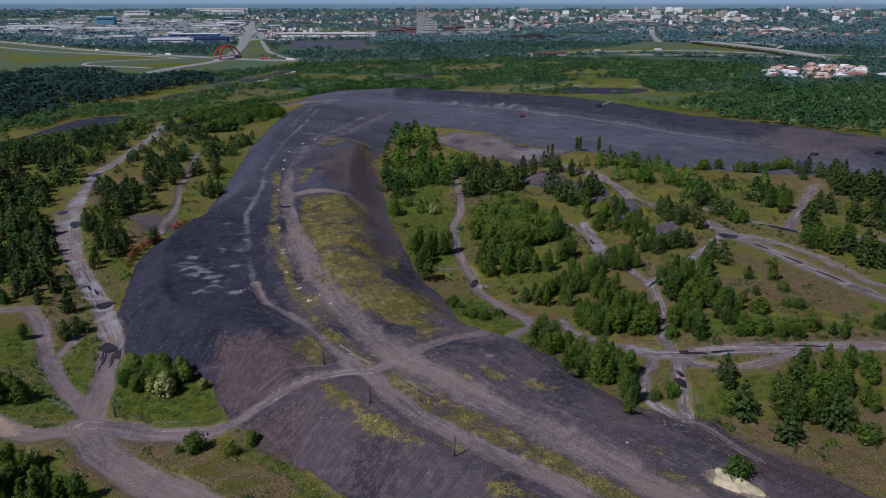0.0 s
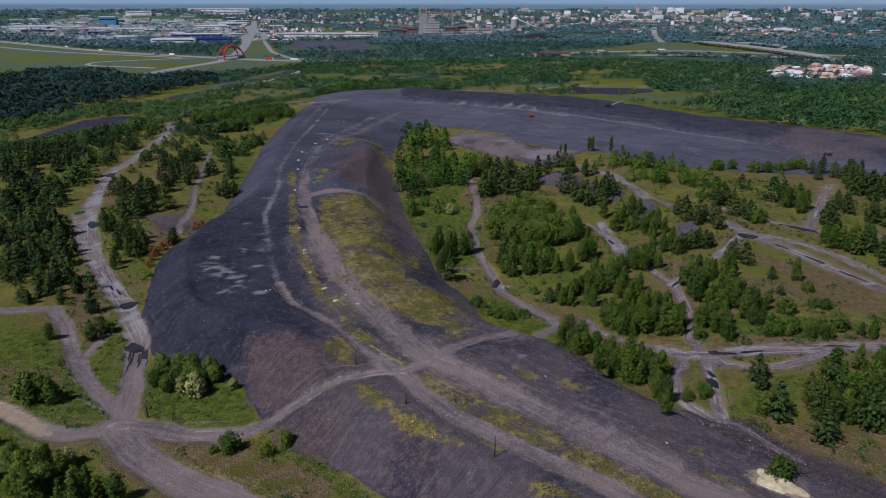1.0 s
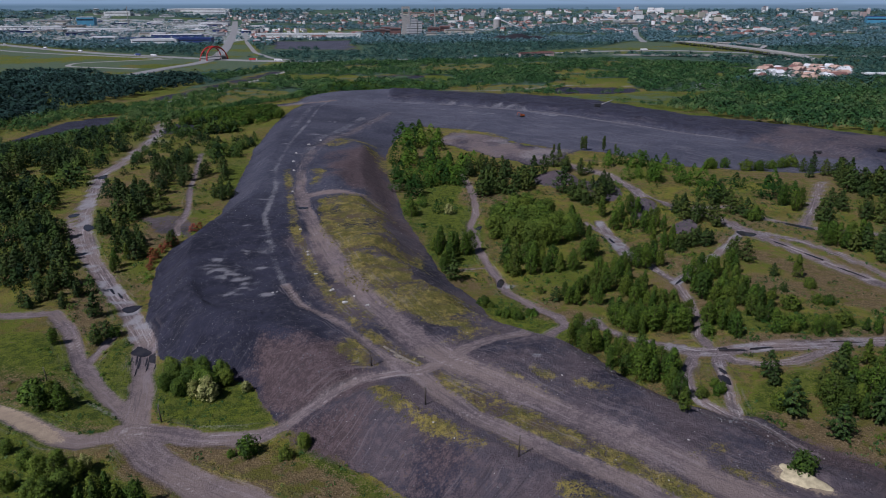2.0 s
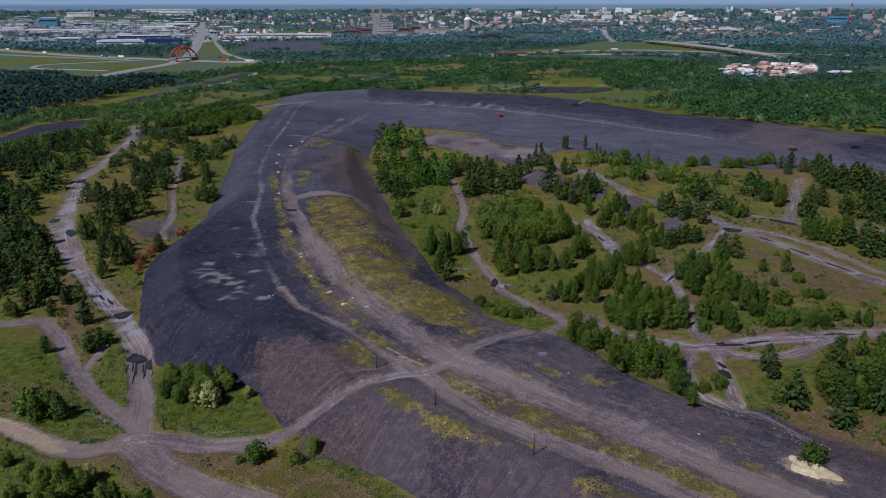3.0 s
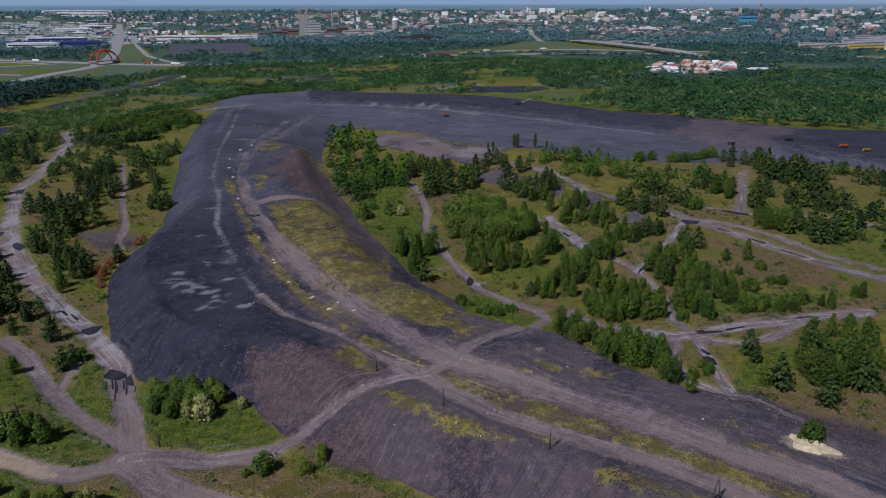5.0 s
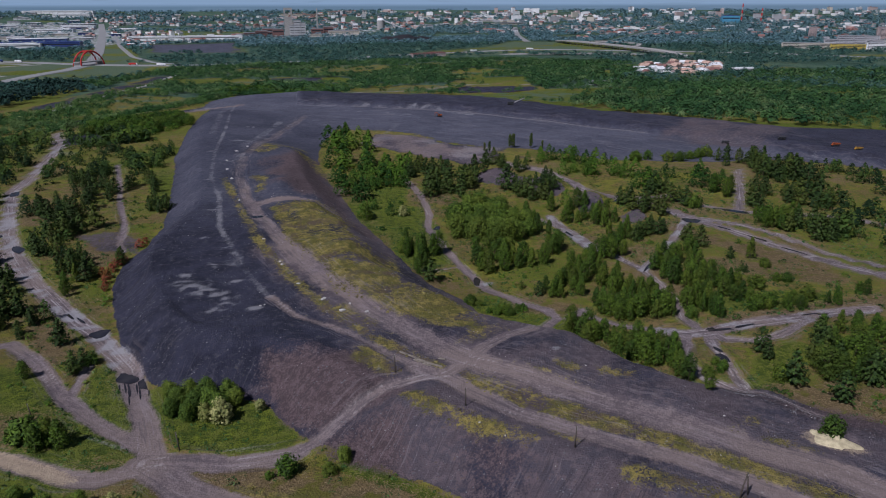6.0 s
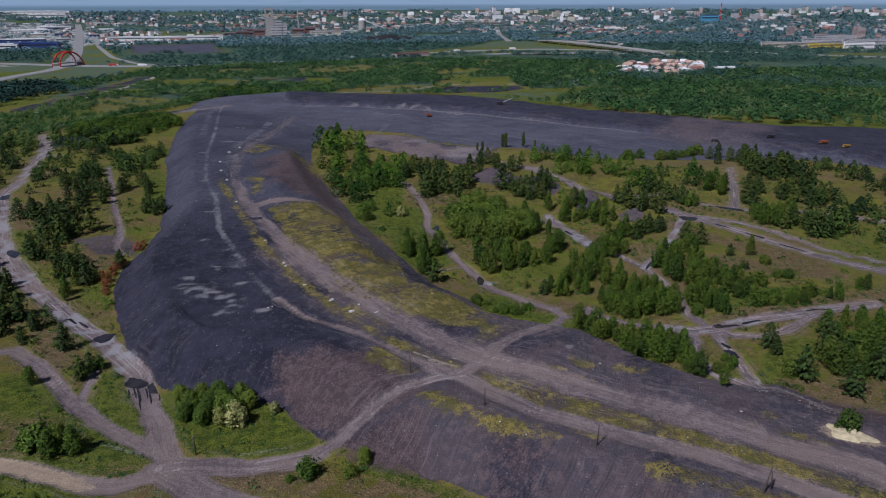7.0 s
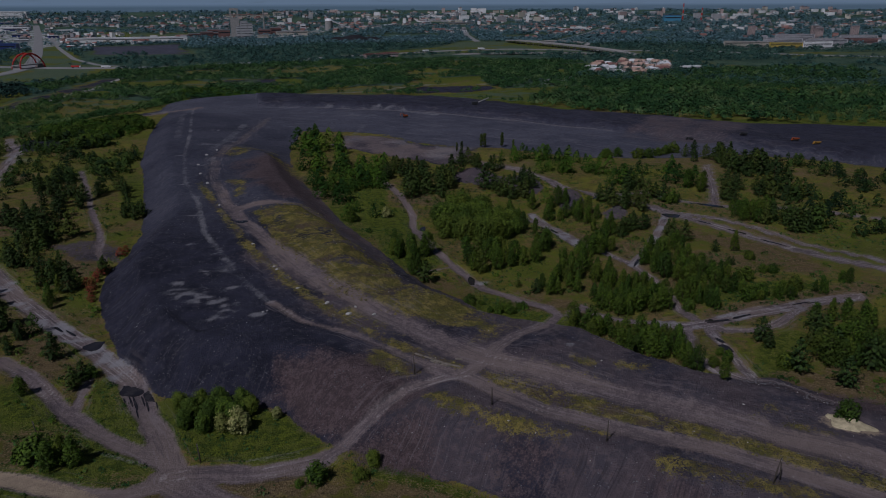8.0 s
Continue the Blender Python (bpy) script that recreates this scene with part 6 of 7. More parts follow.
def block(x, y, w, d, storeys, turn, wall, roof=GREY_ROOF, name="apartment_block", label="plain rendered apartment block with a flat roof", detail=True):
    h = 3.0 * storeys + 1
    t = thing(name, label, "building", "apartment blocks", (x, y, level(x, y) - 0.5), turn)
    bm = bmesh.new()
    box(bm, w, d, h)
    part("wall", bm, wall, t)
    bm = bmesh.new()
    box(bm, w + 0.6, d + 0.6, 0.8, 0, 0, h)
    box(bm, 4, 4, 2.5, w * 0.2, 0, h + 0.8)
    part("roof", bm, roof, t)
    for k in range(storeys if detail else 0):
        bm = bmesh.new()
        box(bm, w * 0.95, d + 0.3, 1.3, 0, 0, 1.4 + 3 * k)
        part("window_band", bm, GLASS, t)
    return t


def house_kind(wall, roof, label, wide=1.0):
    """A gabled house, built once and copied."""
    t = thing("house", label, "house", "houses of the town", (0, -3200, 0))
    w, d, h, g = 9 * wide, 11, 5.5, 4.0
    bm = bmesh.new()
    box(bm, w, d, h)
    part("wall", bm, wall, t)
    bm = bmesh.new()
    v = [bm.verts.new(c) for c in ((-w / 2 - 0.6, -d / 2 - 0.6, h), (w / 2 + 0.6, -d / 2 - 0.6, h), (w / 2 + 0.6, d / 2 + 0.6, h), (-w / 2 - 0.6, d / 2 + 0.6, h), (0, -d / 2 - 0.6, h + g), (0, d / 2 + 0.6, h + g))]
    for f in ((0, 1, 4), (2, 3, 5), (1, 2, 5, 4), (3, 0, 4, 5), (3, 2, 1, 0)):
        bm.faces.new([v[i] for i in f])
    part("roof", bm, roof, t)
    bm = bmesh.new()
    box(bm, 0.8, 0.8, 2.2, w * 0.2, d * 0.2, h + g - 2)
    part("chimney", bm, BRICK_WALL, t)
    for s in (-1, 1):
        for k in (-1, 1):
            bm = bmesh.new()
            box(bm, 1.4, 0.2, 1.5, k * w * 0.25, s * (d / 2 + 0.05), 1.6)
            part("window", bm, GLASS, t)
    return t


WHITE_HALLS = [(-717, 1950, 115, 42, 13, 4), (-941, 2160, 70, 40, 10, 8), (-1503, 2700, 150, 40, 11, 10), (-1390, 2720, 130, 40, 10, 10), (-1231, 2640, 110, 40, 10, 8), (-1129, 2660, 120, 40, 9, 8),
               (-1487, 3640, 120, 60, 18, 5), (-1219, 4050, 330, 60, 14, 0), (-1091, 3800, 160, 60, 16, 3), (-660, 2900, 60, 25, 10, 0), (-376, 2330, 325, 22, 12, 0), (-905, 2880, 130, 60, 9, 5), (-871, 3070, 110, 60, 10, 5),
               (1110, 2520, 90, 30, 8, 20)]
GREY_HALLS = [(-904, 2470, 90, 50, 8, 6), (-1338, 2820, 90, 30, 10, 8), (-1543, 3110, 120, 40, 10, 4), (109, 2560, 105, 22, 12, 0), (11, 2475, 40, 20, 9, 0), (840, 3050, 160, 25, 9, 12)]
for row in WHITE_HALLS:
    hall(*row, WHITE_WALL, PALE_ROOF)
for row in GREY_HALLS:
    hall(*row, CREAM_WALL, GREY_ROOF)
hall(-625, 1975, 95, 42, 15, 4, BLUE_WALL, BLUE_WALL, label="dark blue retail hall with a flat roof")
hall(-785, 2330, 150, 40, 9, 6, BLUE_WALL, PALE_ROOF, label="dark blue retail hall with a flat roof")
hall(-830, 2150, 120, 30, 7, 6, BLUE_WALL, BLUE_WALL, label="dark blue retail hall with a flat roof")
hall(-1355, 2990, 65, 40, 32, 8, CYAN_WALL, PALE_ROOF, label="tall light blue industrial hall")
hall(-463, 1990, 18, 12, 8, 0, RED_PAINT, PALE_ROOF, label="small red roadside hall")
hall(-438, 1940, 22, 12, 6, 0, RED_PAINT, PALE_ROOF, label="small red roadside hall")
hall(-434, 2020, 26, 14, 7, 0, YELLOW_WALL, PALE_ROOF, label="small yellow roadside hall")
hall(-417, 1950, 14, 12, 5, 0, WHITE_WALL, PALE_ROOF, label="small white roadside hall")
for x, y, w in ((32, 3830, 110), (-60, 3870, 130), (174, 4000, 120)):
    hall(x, y, w, 40, 14, 0, CREAM_WALL, RED_ROOF, label="distant hall with a long red roof")
hall(372, 912, 16, 6, 4, 10, plain_material("pale_green_sheet", (0.42, 0.6, 0.5), 0.6), PALE_ROOF, "site_shed", "pale green site shed at the wood's edge")
hall(340, 898, 22, 10, 4, 10, GREY_WALL, GREY_ROOF, "site_shed", "grey site shed at the wood's edge")
hall(625, 1010, 34, 10, 6, -8, WHITE_WALL, PALE_ROOF, label="white shed among dark woods")


def chimney(x, y, h, r, banded):
    t = thing("chimney", "tall slender works chimney" + (" with red and white bands" if banded else ""), "chimney", "works chimneys", (x, y, level(x, y)))
    n = 6
    for k in range(n):
        bm = bmesh.new()
        tube(bm, r * (1.25 - 0.08 * k), r * (1.25 - 0.08 * (k + 1)), h / n, 0, 0, h / n * k, 12)
        part("section", bm, RED_PAINT if banded and k % 2 else CONCRETE, t)


chimney(28, 2846, 82, 2.6, False)
chimney(-1180, 2960, 75, 2.0, False)
chimney(1788, 2830, 78, 3.0, True)
chimney(1854, 2790, 60, 3.0, True)
hall(1745, 2845, 70, 40, 30, -20, CYAN_WALL, BLUE_WALL, label="blue power station hall below banded chimneys")


def mine():
    t = thing("shaft_tower", "tall grey concrete mine shaft tower, open at the top", "mine tower", "", (-74, 2480, level(-74, 2480)))
    bm = bmesh.new()
    box(bm, 27, 22, 62)
    part("shaft", bm, CONCRETE, t)
    for sx in (-11, 11):
        bm = bmesh.new()
        box(bm, 5, 22, 22, sx, 0, 62)
        part("column", bm, CONCRETE, t)
    bm = bmesh.new()
    box(bm, 27, 22, 7, 0, 0, 84)
    part("head", bm, CONCRETE, t)
    t = thing("washing_plant", "massive mauve-grey coal washing plant in steps", "industrial building", "", (-46, 2470, level(-46, 2470)))
    for x, w, h in ((0, 24, 52), (18, 16, 44), (-18, 14, 36)):
        bm = bmesh.new()
        box(bm, w, 30, h, x)
        part("bay", bm, GREY_WALL, t)
        bm = bmesh.new()
        for k in range(int(h // 8)):
            box(bm, w * 0.8, 30.4, 1.6, x, 0, 5 + 8 * k)
        part("window_band", bm, GLASS, t)
        bm = bmesh.new()
        box(bm, w + 1, 31, 1, x, 0, h)
        part("roof", bm, GREY_ROOF, t)
    for x, y, w, d, h in ((-125, 2545, 60, 24, 14), (-165, 2520, 40, 20, 18), (-110, 2500, 36, 16, 24), (-190, 2560, 70, 30, 11), (-140, 2600, 50, 20, 22), (20, 2620, 40, 22, 20), (60, 2640, 34, 20, 24)):
        hall(x, y, w, d, h, 6, BRICK_WALL, GREY_ROOF, label="sooty brick mine building")
    hall(165, 2775, 18, 16, 26, 0, WHITE_WALL, PALE_ROOF, label="white block beside a pit headframe")
    t = thing("headframe", "steel pit headframe with slanted legs", "headframe", "", (186, 2850, level(186, 2850)))
    for sx, sy in ((-1, -1), (1, -1), (-1, 1), (1, 1)):
        bm = bmesh.new()
        stem(bm, [(sx * 14, sy * 10, 0), (sx * 3, sy * 3, 52)], [1.0, 0.8], 5)
        part("leg", bm, STEEL, t)
    for z in (14, 27, 40):
        bm = bmesh.new()
        k = 14 - 11 * z / 52
        for a in ((-k, k), (k, -k)):
            stem(bm, [(a[0], -k * 0.7, z), (a[1], k * 0.7, z)], [0.6, 0.6], 4)
        part("brace", bm, STEEL, t)
    bm = bmesh.new()
    box(bm, 12, 8, 5, 0, 0, 51)
    part("wheel_house", bm, BRICK_WALL, t)
    t = thing("coal_silo", "round-topped pale concrete coal silo with a conveyor", "silo", "", (269, 2850, level(269, 2850)))
    bm = bmesh.new()
    tube(bm, 15, 15, 34, 0, 0, 0, 16)
    part("drum", bm, CONCRETE, t)
    bm = bmesh.new()
    tube(bm, 15.4, 7, 9, 0, 0, 34, 16)
    part("dome", bm, WHITE_WALL, t)
    bm = bmesh.new()
    stem(bm, [(10, -4, 34), (80, -90, 4)], [2.6, 2.6], 4)
    part("conveyor", bm, GREY_WALL, t)
    for x, y, w, h in ((255, 2110, 70, 17), (210, 2120, 45, 12), (310, 2130, 50, 11)):
        t = thing("coal_stockpile", "black stockpile of coal beside woods", "coal pile", "coal stockpiles", (x, y, level(x, y) - 1))
        bm = bmesh.new()
        bmesh.ops.create_cone(bm, cap_ends=True, segments=24, radius1=w, radius2=w * 0.15, depth=h, matrix=Matrix.Translation((0, 0, h / 2)) @ Matrix.Diagonal((1, 0.7, 1, 1)))
        bmesh.ops.subdivide_edges(bm, edges=bm.edges, cuts=2, use_grid_fill=True)
        for v in bm.verts:
            v.co.z = max(0, v.co.z + (2 * noise.noise(v.co * 0.08) if v.co.z > 0.5 else 0))
        part("pile", bm, COAL, t)


mine()

# blocks of the nearer estate and the far town
for x, y, w, d, n, turn, wall in ((1104, 1500, 110, 14, 4, -35, CREAM_WALL), (1160, 1440, 70, 14, 4, -35, YELLOW_WALL), (1230, 1420, 60, 14, 5, -35, WHITE_WALL), (1300, 1470, 90, 14, 5, -35, GREY_WALL), (1250, 1560, 90, 14, 5, -35, GREY_WALL),
                                  (1350, 1640, 90, 14, 5, -35, GREY_WALL), (1439, 1740, 100, 14, 5, -35, GREY_WALL), (1381, 1560, 80, 14, 4, -35, CREAM_WALL), (1480, 1560, 90, 14, 4, -35, RED_ROOF), (1560, 1640, 90, 14, 5, -35, GREY_WALL)):
    block(x, y, w, d, n, turn, wall)
for x, y in ((1500, 1720), (1603, 1850), (1690, 1790), (1420, 1900)):
    block(x, y, 20, 18, 11, -30, PINK_WALL, GREY_ROOF, "tower_block", "pinkish apartment tower among trees")
rng = random.Random(77)
for k in range(150):
    x = rng.uniform(100, 2900)
    y = rng.uniform(3200, 4200) - 0.16 * x
    block(x, y, rng.choice((18, 24, 32, 45)), 13, rng.choice((3, 4, 4, 5, 5, 8)), rng.choice((0, 12, -20, 70)), rng.choice((WHITE_WALL, GREY_WALL, CREAM_WALL, PINK_WALL, WHITE_WALL)), rng.choice((GREY_ROOF, PALE_ROOF, RED_ROOF)), detail=False)
for k in range(90):
    x = rng.uniform(-1900, -560)
    y = rng.uniform(2350, 4100)
    hall(x, y, rng.uniform(20, 70), rng.uniform(14, 34), rng.uniform(5, 10), rng.uniform(0, 25), rng.choice((WHITE_WALL, WHITE_WALL, GREY_WALL, CREAM_WALL, BLUE_WALL)), rng.choice((PALE_ROOF, PALE_ROOF, GREY_ROOF)))
for k in range(26):
    x = rng.uniform(500, 2600)
    y = rng.uniform(2400, 3500)
    hall(x, y, rng.uniform(30, 90), rng.uniform(14, 26), rng.uniform(5, 8), rng.uniform(-10, 25), rng.choice((WHITE_WALL, CREAM_WALL, GREY_WALL)), PALE_ROOF)
homes = [house_kind(CREAM_WALL, RED_ROOF, "cream house with a red tiled roof"), house_kind(WHITE_WALL, GREY_ROOF, "white house with a dark roof", 1.3), house_kind(PINK_WALL, RED_ROOF, "pinkish house with a red tiled roof", 1.6)]
spots = []
for k in range(60):
    x = rng.uniform(-300, 2700)
    spots.append((x, rng.uniform(2350, 3900) - 0.1 * x, rng.uniform(1.0, 1.9)))
for k in range(24):
    spots.append((rng.uniform(-420, -40), rng.uniform(2700, 3300), rng.uniform(1.0, 1.8)))
for k in range(30):
    spots.append((rng.uniform(1050, 1900), rng.uniform(1750, 2300), rng.uniform(1.0, 1.6)))
for i, (x, y, s) in enumerate(spots):
    k = homes[i % 3]
    t = k if i < 3 else copy_thing(k, Matrix())
    t.matrix_basis = pose(x, y, level(x, y) - 0.4, 0, 0, rng.uniform(0, 180)) @ Matrix.Scale(s, 4)



def paints(name, stops, roughness):
    """A different paint for each loose piece of a mesh."""
    n = Nodes(name)
    ramp = n.tree.nodes.new("ShaderNodeValToRGB")
    ramp.color_ramp.interpolation = "CONSTANT"
    for k, (p, col) in enumerate(stops):
        el = ramp.color_ramp.elements[k] if k < 2 else ramp.color_ramp.elements.new(p)
        el.position, el.color = p, (*col, 1)
    n.put(ramp, 0, n.chance("island"))
    return n.done(ramp.outputs[0], roughness, 0, 0.3)


def far_town(count, seed):
    """Small gabled houses and flat blocks of the far town, too many to count."""
    rs = np.random.default_rng(seed)
    r = 2150 * (4200 / 2150) ** rs.uniform(0, 1, count)
    a = np.radians(rs.uniform(-16, 54, count))
    x, y = r * np.sin(a), r * np.cos(a)
    ok = rough(x, y, 380, seed) + 0.7 * rough(x, y, 130, seed + 1) > 0.55 - 0.6 * smooth(2500, 3700, r)
    for poly in MEADOWS + [COAL_YARD]:
        ok &= inside_distance(x, y, poly) < -10
    for half, line in FAR_ROADS:
        d, _ = polyline_distance(x, y, line)
        ok &= d > half + 8
    x, y = x[ok], y[ok]
    z = height(x, y) - 0.4
    verts, faces, slots = [], [], []
    for i in range(len(x)):
        w, d, h = rs.uniform(8, 15), rs.uniform(9, 20), rs.uniform(4, 8)
        flat = rs.uniform() < 0.3
        if flat:
            d, h = d * 1.6, h * rs.uniform(1.0, 2.2)
        g = 0.8 if flat else rs.uniform(2.5, 4.5)
        m = pose(x[i], y[i], z[i], 0, 0, rs.uniform(0, 180))
        k = len(verts)
        verts += [m @ Vector(c) for c in ((-w / 2, -d / 2, 0), (w / 2, -d / 2, 0), (w / 2, d / 2, 0), (-w / 2, d / 2, 0), (-w / 2, -d / 2, h), (w / 2, -d / 2, h), (w / 2, d / 2, h), (-w / 2, d / 2, h))]
        faces += [(k, k + 1, k + 5, k + 4), (k + 1, k + 2, k + 6, k + 5), (k + 2, k + 3, k + 7, k + 6), (k + 3, k, k + 4, k + 7)]
        slots += [0] * 4
        k += 8
        e = 0.4
        ridge = w / 2 if flat else 0.05
        verts += [m @ Vector(c) for c in ((-w / 2 - e, -d / 2 - e, h), (w / 2 + e, -d / 2 - e, h), (w / 2 + e, d / 2 + e, h), (-w / 2 - e, d / 2 + e, h), (-ridge, -d / 2 - e, h + g), (ridge, -d / 2 - e, h + g), (ridge, d / 2 + e, h + g), (-ridge, d / 2 + e, h + g))]
        faces += [(k, k + 1, k + 5, k + 4), (k + 1, k + 2, k + 6, k + 5), (k + 2, k + 3, k + 7, k + 6), (k + 3, k, k + 4, k + 7), (k + 4, k + 5, k + 6, k + 7), (k + 3, k + 2, k + 1, k)]
        slots += [2 if flat else 1] * 6
    me = bpy.data.meshes.new("far_town_houses")
    me.from_pydata(verts, [], faces)
    me.materials.append(paints("town_walls", ((0.0, (0.72, 0.71, 0.70)), (0.4, (0.55, 0.50, 0.42)), (0.6, (0.50, 0.38, 0.35)), (0.75, (0.42, 0.42, 0.45)), (0.9, (0.8, 0.8, 0.8))), 0.8))
    me.materials.append(paints("town_tiles", ((0.0, (0.26, 0.13, 0.11)), (0.45, (0.20, 0.16, 0.15)), (0.7, (0.25, 0.25, 0.27)), (0.88, (0.36, 0.2, 0.17))), 0.8))
    me.materials.append(paints("town_flat_roofs", ((0.0, (0.3, 0.3, 0.32)), (0.5, (0.62, 0.63, 0.65)), (0.8, (0.4, 0.38, 0.37))), 0.8))
    me.polygons.foreach_set("material_index", np.array(slots, np.int32))
    tagged(new("far_town_houses", me), "scattered small houses and flats of a distant town", "houses", kind="stuff")


far_town(2600, 91)

# the compound of red-roofed buildings in the woods
cabins = [house_kind(PINK_WALL, TAN_ROOF, "low building with a faded tan roof in woods", 1.5), house_kind(WHITE_WALL, PALE_ROOF, "low white building with a pale roof in woods", 1.8),
          house_kind(CREAM_WALL, RED_ROOF, "low cream building with a red roof in woods", 1.2)]
COMPOUND = [(439, 1027), (533, 1140), (612, 1178), (671, 1148), (584, 1006), (503, 957), (454, 975)]
lots = sprinkle(COMPOUND, 150, 78, 1.0)
taken = []
for x, y, s in lots:
    if all(math.hypot(x - u, y - v) > 15 for u, v in taken) and len(taken) < 44 and abs(x - 0.45 * y - 47) > 9:
        taken.append((x, y))
for i, (x, y) in enumerate(taken):
    k = cabins[(0, 1, 0, 2, 0, 1)[i % 6]]
    t = k if i in (0, 1, 3) else copy_thing(k, Matrix())
    t.matrix_basis = pose(x, y, level(x, y) - 0.4, 0, 0, rng.choice((5, 15, 95, 100, 40))) @ Matrix.Diagonal((rng.uniform(0.8, 1.2), rng.uniform(0.8, 1.6), rng.uniform(0.7, 1.0), 1))
for x, y, w, turn in ((205, 1420, 26, 10), (225, 1440, 34, 0), (180, 1410, 22, 20)):
    hall(x, y, w, 12, 7, turn, PINK_WALL, RED_ROOF, "compound_building", "red-roofed building at the wood's edge")

# rows of parked cars, too many to count
def parked_cars(fields, seed):
    rs = random.Random(seed)
    bm = bmesh.new()
    for x, y, nx, ny, turn in fields:
        z = level(x, y)
        for i in range(nx):
            for j in range(ny):
                if rs.random() < 0.75:
                    m = pose(x, y, z + 0.3, 0, 0, turn) @ pose((i - nx / 2) * 3.2, (j - ny / 2) * 7.5, 0)
                    v = [bm.verts.new(m @ Vector(q)) for q in ((-1, -2.2, 0), (1, -2.2, 0), (1, 2.2, 0), (-1, 2.2, 0), (-1, -2.2, 0.9), (1, -2.2, 0.9), (1, 2.2, 0.9), (-1, 2.2, 0.9), (-0.8, -1.2, 1.6), (0.8, -1.2, 1.6), (0.8, 1.5, 1.6), (-0.8, 1.5, 1.6))]
                    for f in ((0, 1, 5, 4), (1, 2, 6, 5), (2, 3, 7, 6), (3, 0, 4, 7), (4, 5, 9, 8), (5, 6, 10, 9), (6, 7, 11, 10), (7, 4, 8, 11), (8, 9, 10, 11)):
                        bm.faces.new([v[k] for k in f])
    n = Nodes("car_paints")
    ramp = n.tree.nodes.new("ShaderNodeValToRGB")
    ramp.color_ramp.interpolation = "CONSTANT"
    for k, (p, col) in enumerate(((0.0, (0.7, 0.7, 0.7)), (0.35, (0.35, 0.36, 0.38)), (0.55, (0.04, 0.04, 0.05)), (0.72, (0.05, 0.08, 0.25)), (0.85, (0.4, 0.04, 0.03)))):
        el = ramp.color_ramp.elements[k] if k < 2 else ramp.color_ramp.elements.new(p)
        el.position, el.color = p, (*col, 1)
    n.put(ramp, 0, n.chance("island"))
    mat = n.done(ramp.outputs[0], 0.3, 0.1, 0.5)
    me = bpy.data.meshes.new("parked_cars")
    bm.to_mesh(me)
    bm.free()
    me.materials.append(mat)
    tagged(new("parked_cars", me), "rows of cars parked outside the halls", "cars", kind="stuff")


parked_cars([(-842, 1935, 26, 5, 4), (-770, 1880, 22, 4, 4), (-880, 2060, 30, 8, 6), (-1000, 2300, 26, 8, 8), (-700, 2150, 22, 8, 4), (-1040, 2430, 30, 6, 8), (-760, 2450, 24, 6, 4), (-610, 2080, 16, 8, 4)], 5)


def lorry(x, y, turn, paint, label):
    t = thing("lorry", label, "lorry", "traffic on the motorway", (x, y, level(x, y) + 0.5), turn)
    bm = bmesh.new()
    box(bm, 13, 2.5, 2.8, -1.5, 0, 1.1, 0, 0.08)
    part("trailer", bm, paint, t)
    bm = bmesh.new()
    box(bm, 2.2, 2.4, 2.8, 6.6, 0, 0.6, 0, 0.2)
    cab = part("cab", bm, WHITE_WALL, t)
    bm = bmesh.new()
    box(bm, 0.3, 2.1, 1.0, 7.65, 0, 2.0)
    part("windscreen", bm, GLASS, cab)
    for px in (-6.5, -5, 4.2, 7):
        bm = bmesh.new()
        tube(bm, 0.5, 0.5, 2.4, px, 1.2, 0.5, 10, (90, 0, 0))
        part("axle", bm, RUBBER, t)


for x, y, turn, paint in ((-560, 1492, -28, WHITE_WALL), (-905, 1750, -42, WHITE_WALL), (-600, 1512, 150, BLUE_WALL), (-335, 1380, -12, RED_PAINT), (-770, 1632, 138, WHITE_WALL), (-285, 1365, -8, WHITE_WALL), (-1085, 1905, -42, GREY_WALL), (330, 1562, 20, WHITE_WALL), (470, 1600, 0, WHITE_WALL)):
    lorry(x, y, turn, paint, "lorry with a box trailer on the motorway")

# woods and hedges of the plain
BUILT = [(r[0], r[1], r[2] * 0.55) for r in WHITE_HALLS + GREY_HALLS] + [(-625, 1975, 60), (-785, 2330, 80), (-74, 2480, 60), (269, 2850, 40), (250, 2110, 95),  (205, 1425, 35)]


def plain_woods(seed, count, near_r, far_r, mean):
    rs = np.random.default_rng(seed)
    r = near_r * (far_r / near_r) ** rs.uniform(0, 1, count)
    a = np.radians(rs.uniform(-44, 56, count))
    x, y = r * np.sin(a), r * np.cos(a)
    ok = rough(x, y, 260, seed) + 0.6 * rough(x, y, 90, seed + 1) > -0.45 + 0.2 * smooth(2600, 4000, r)
    for poly in YARDS:
        ok &= (inside_distance(x, y, poly) < 0) | (rs.uniform(0, 1, count) < 0.3)
    for poly in MEADOWS + [COAL_YARD]:
        ok &= inside_distance(x, y, poly) < 4
    for half, line in FAR_ROADS:
        d, _ = polyline_distance(x, y, line)
        ok &= d > half
    for bx, by, br in BUILT:
        ok &= (x - bx) ** 2 + (y - by) ** 2 > br * br
    ok &= inside_distance(x, y, [(-330, 1010), (-130, 860), (260, 870), (420, 970), (560, 1150), (300, 1330), (-250, 1300)]) < 0
    return np.stack([x[ok], y[ok], mean * rs.uniform(0.6, 1.3, ok.sum()) * (0.8 + r[ok] / 4000)], 1)


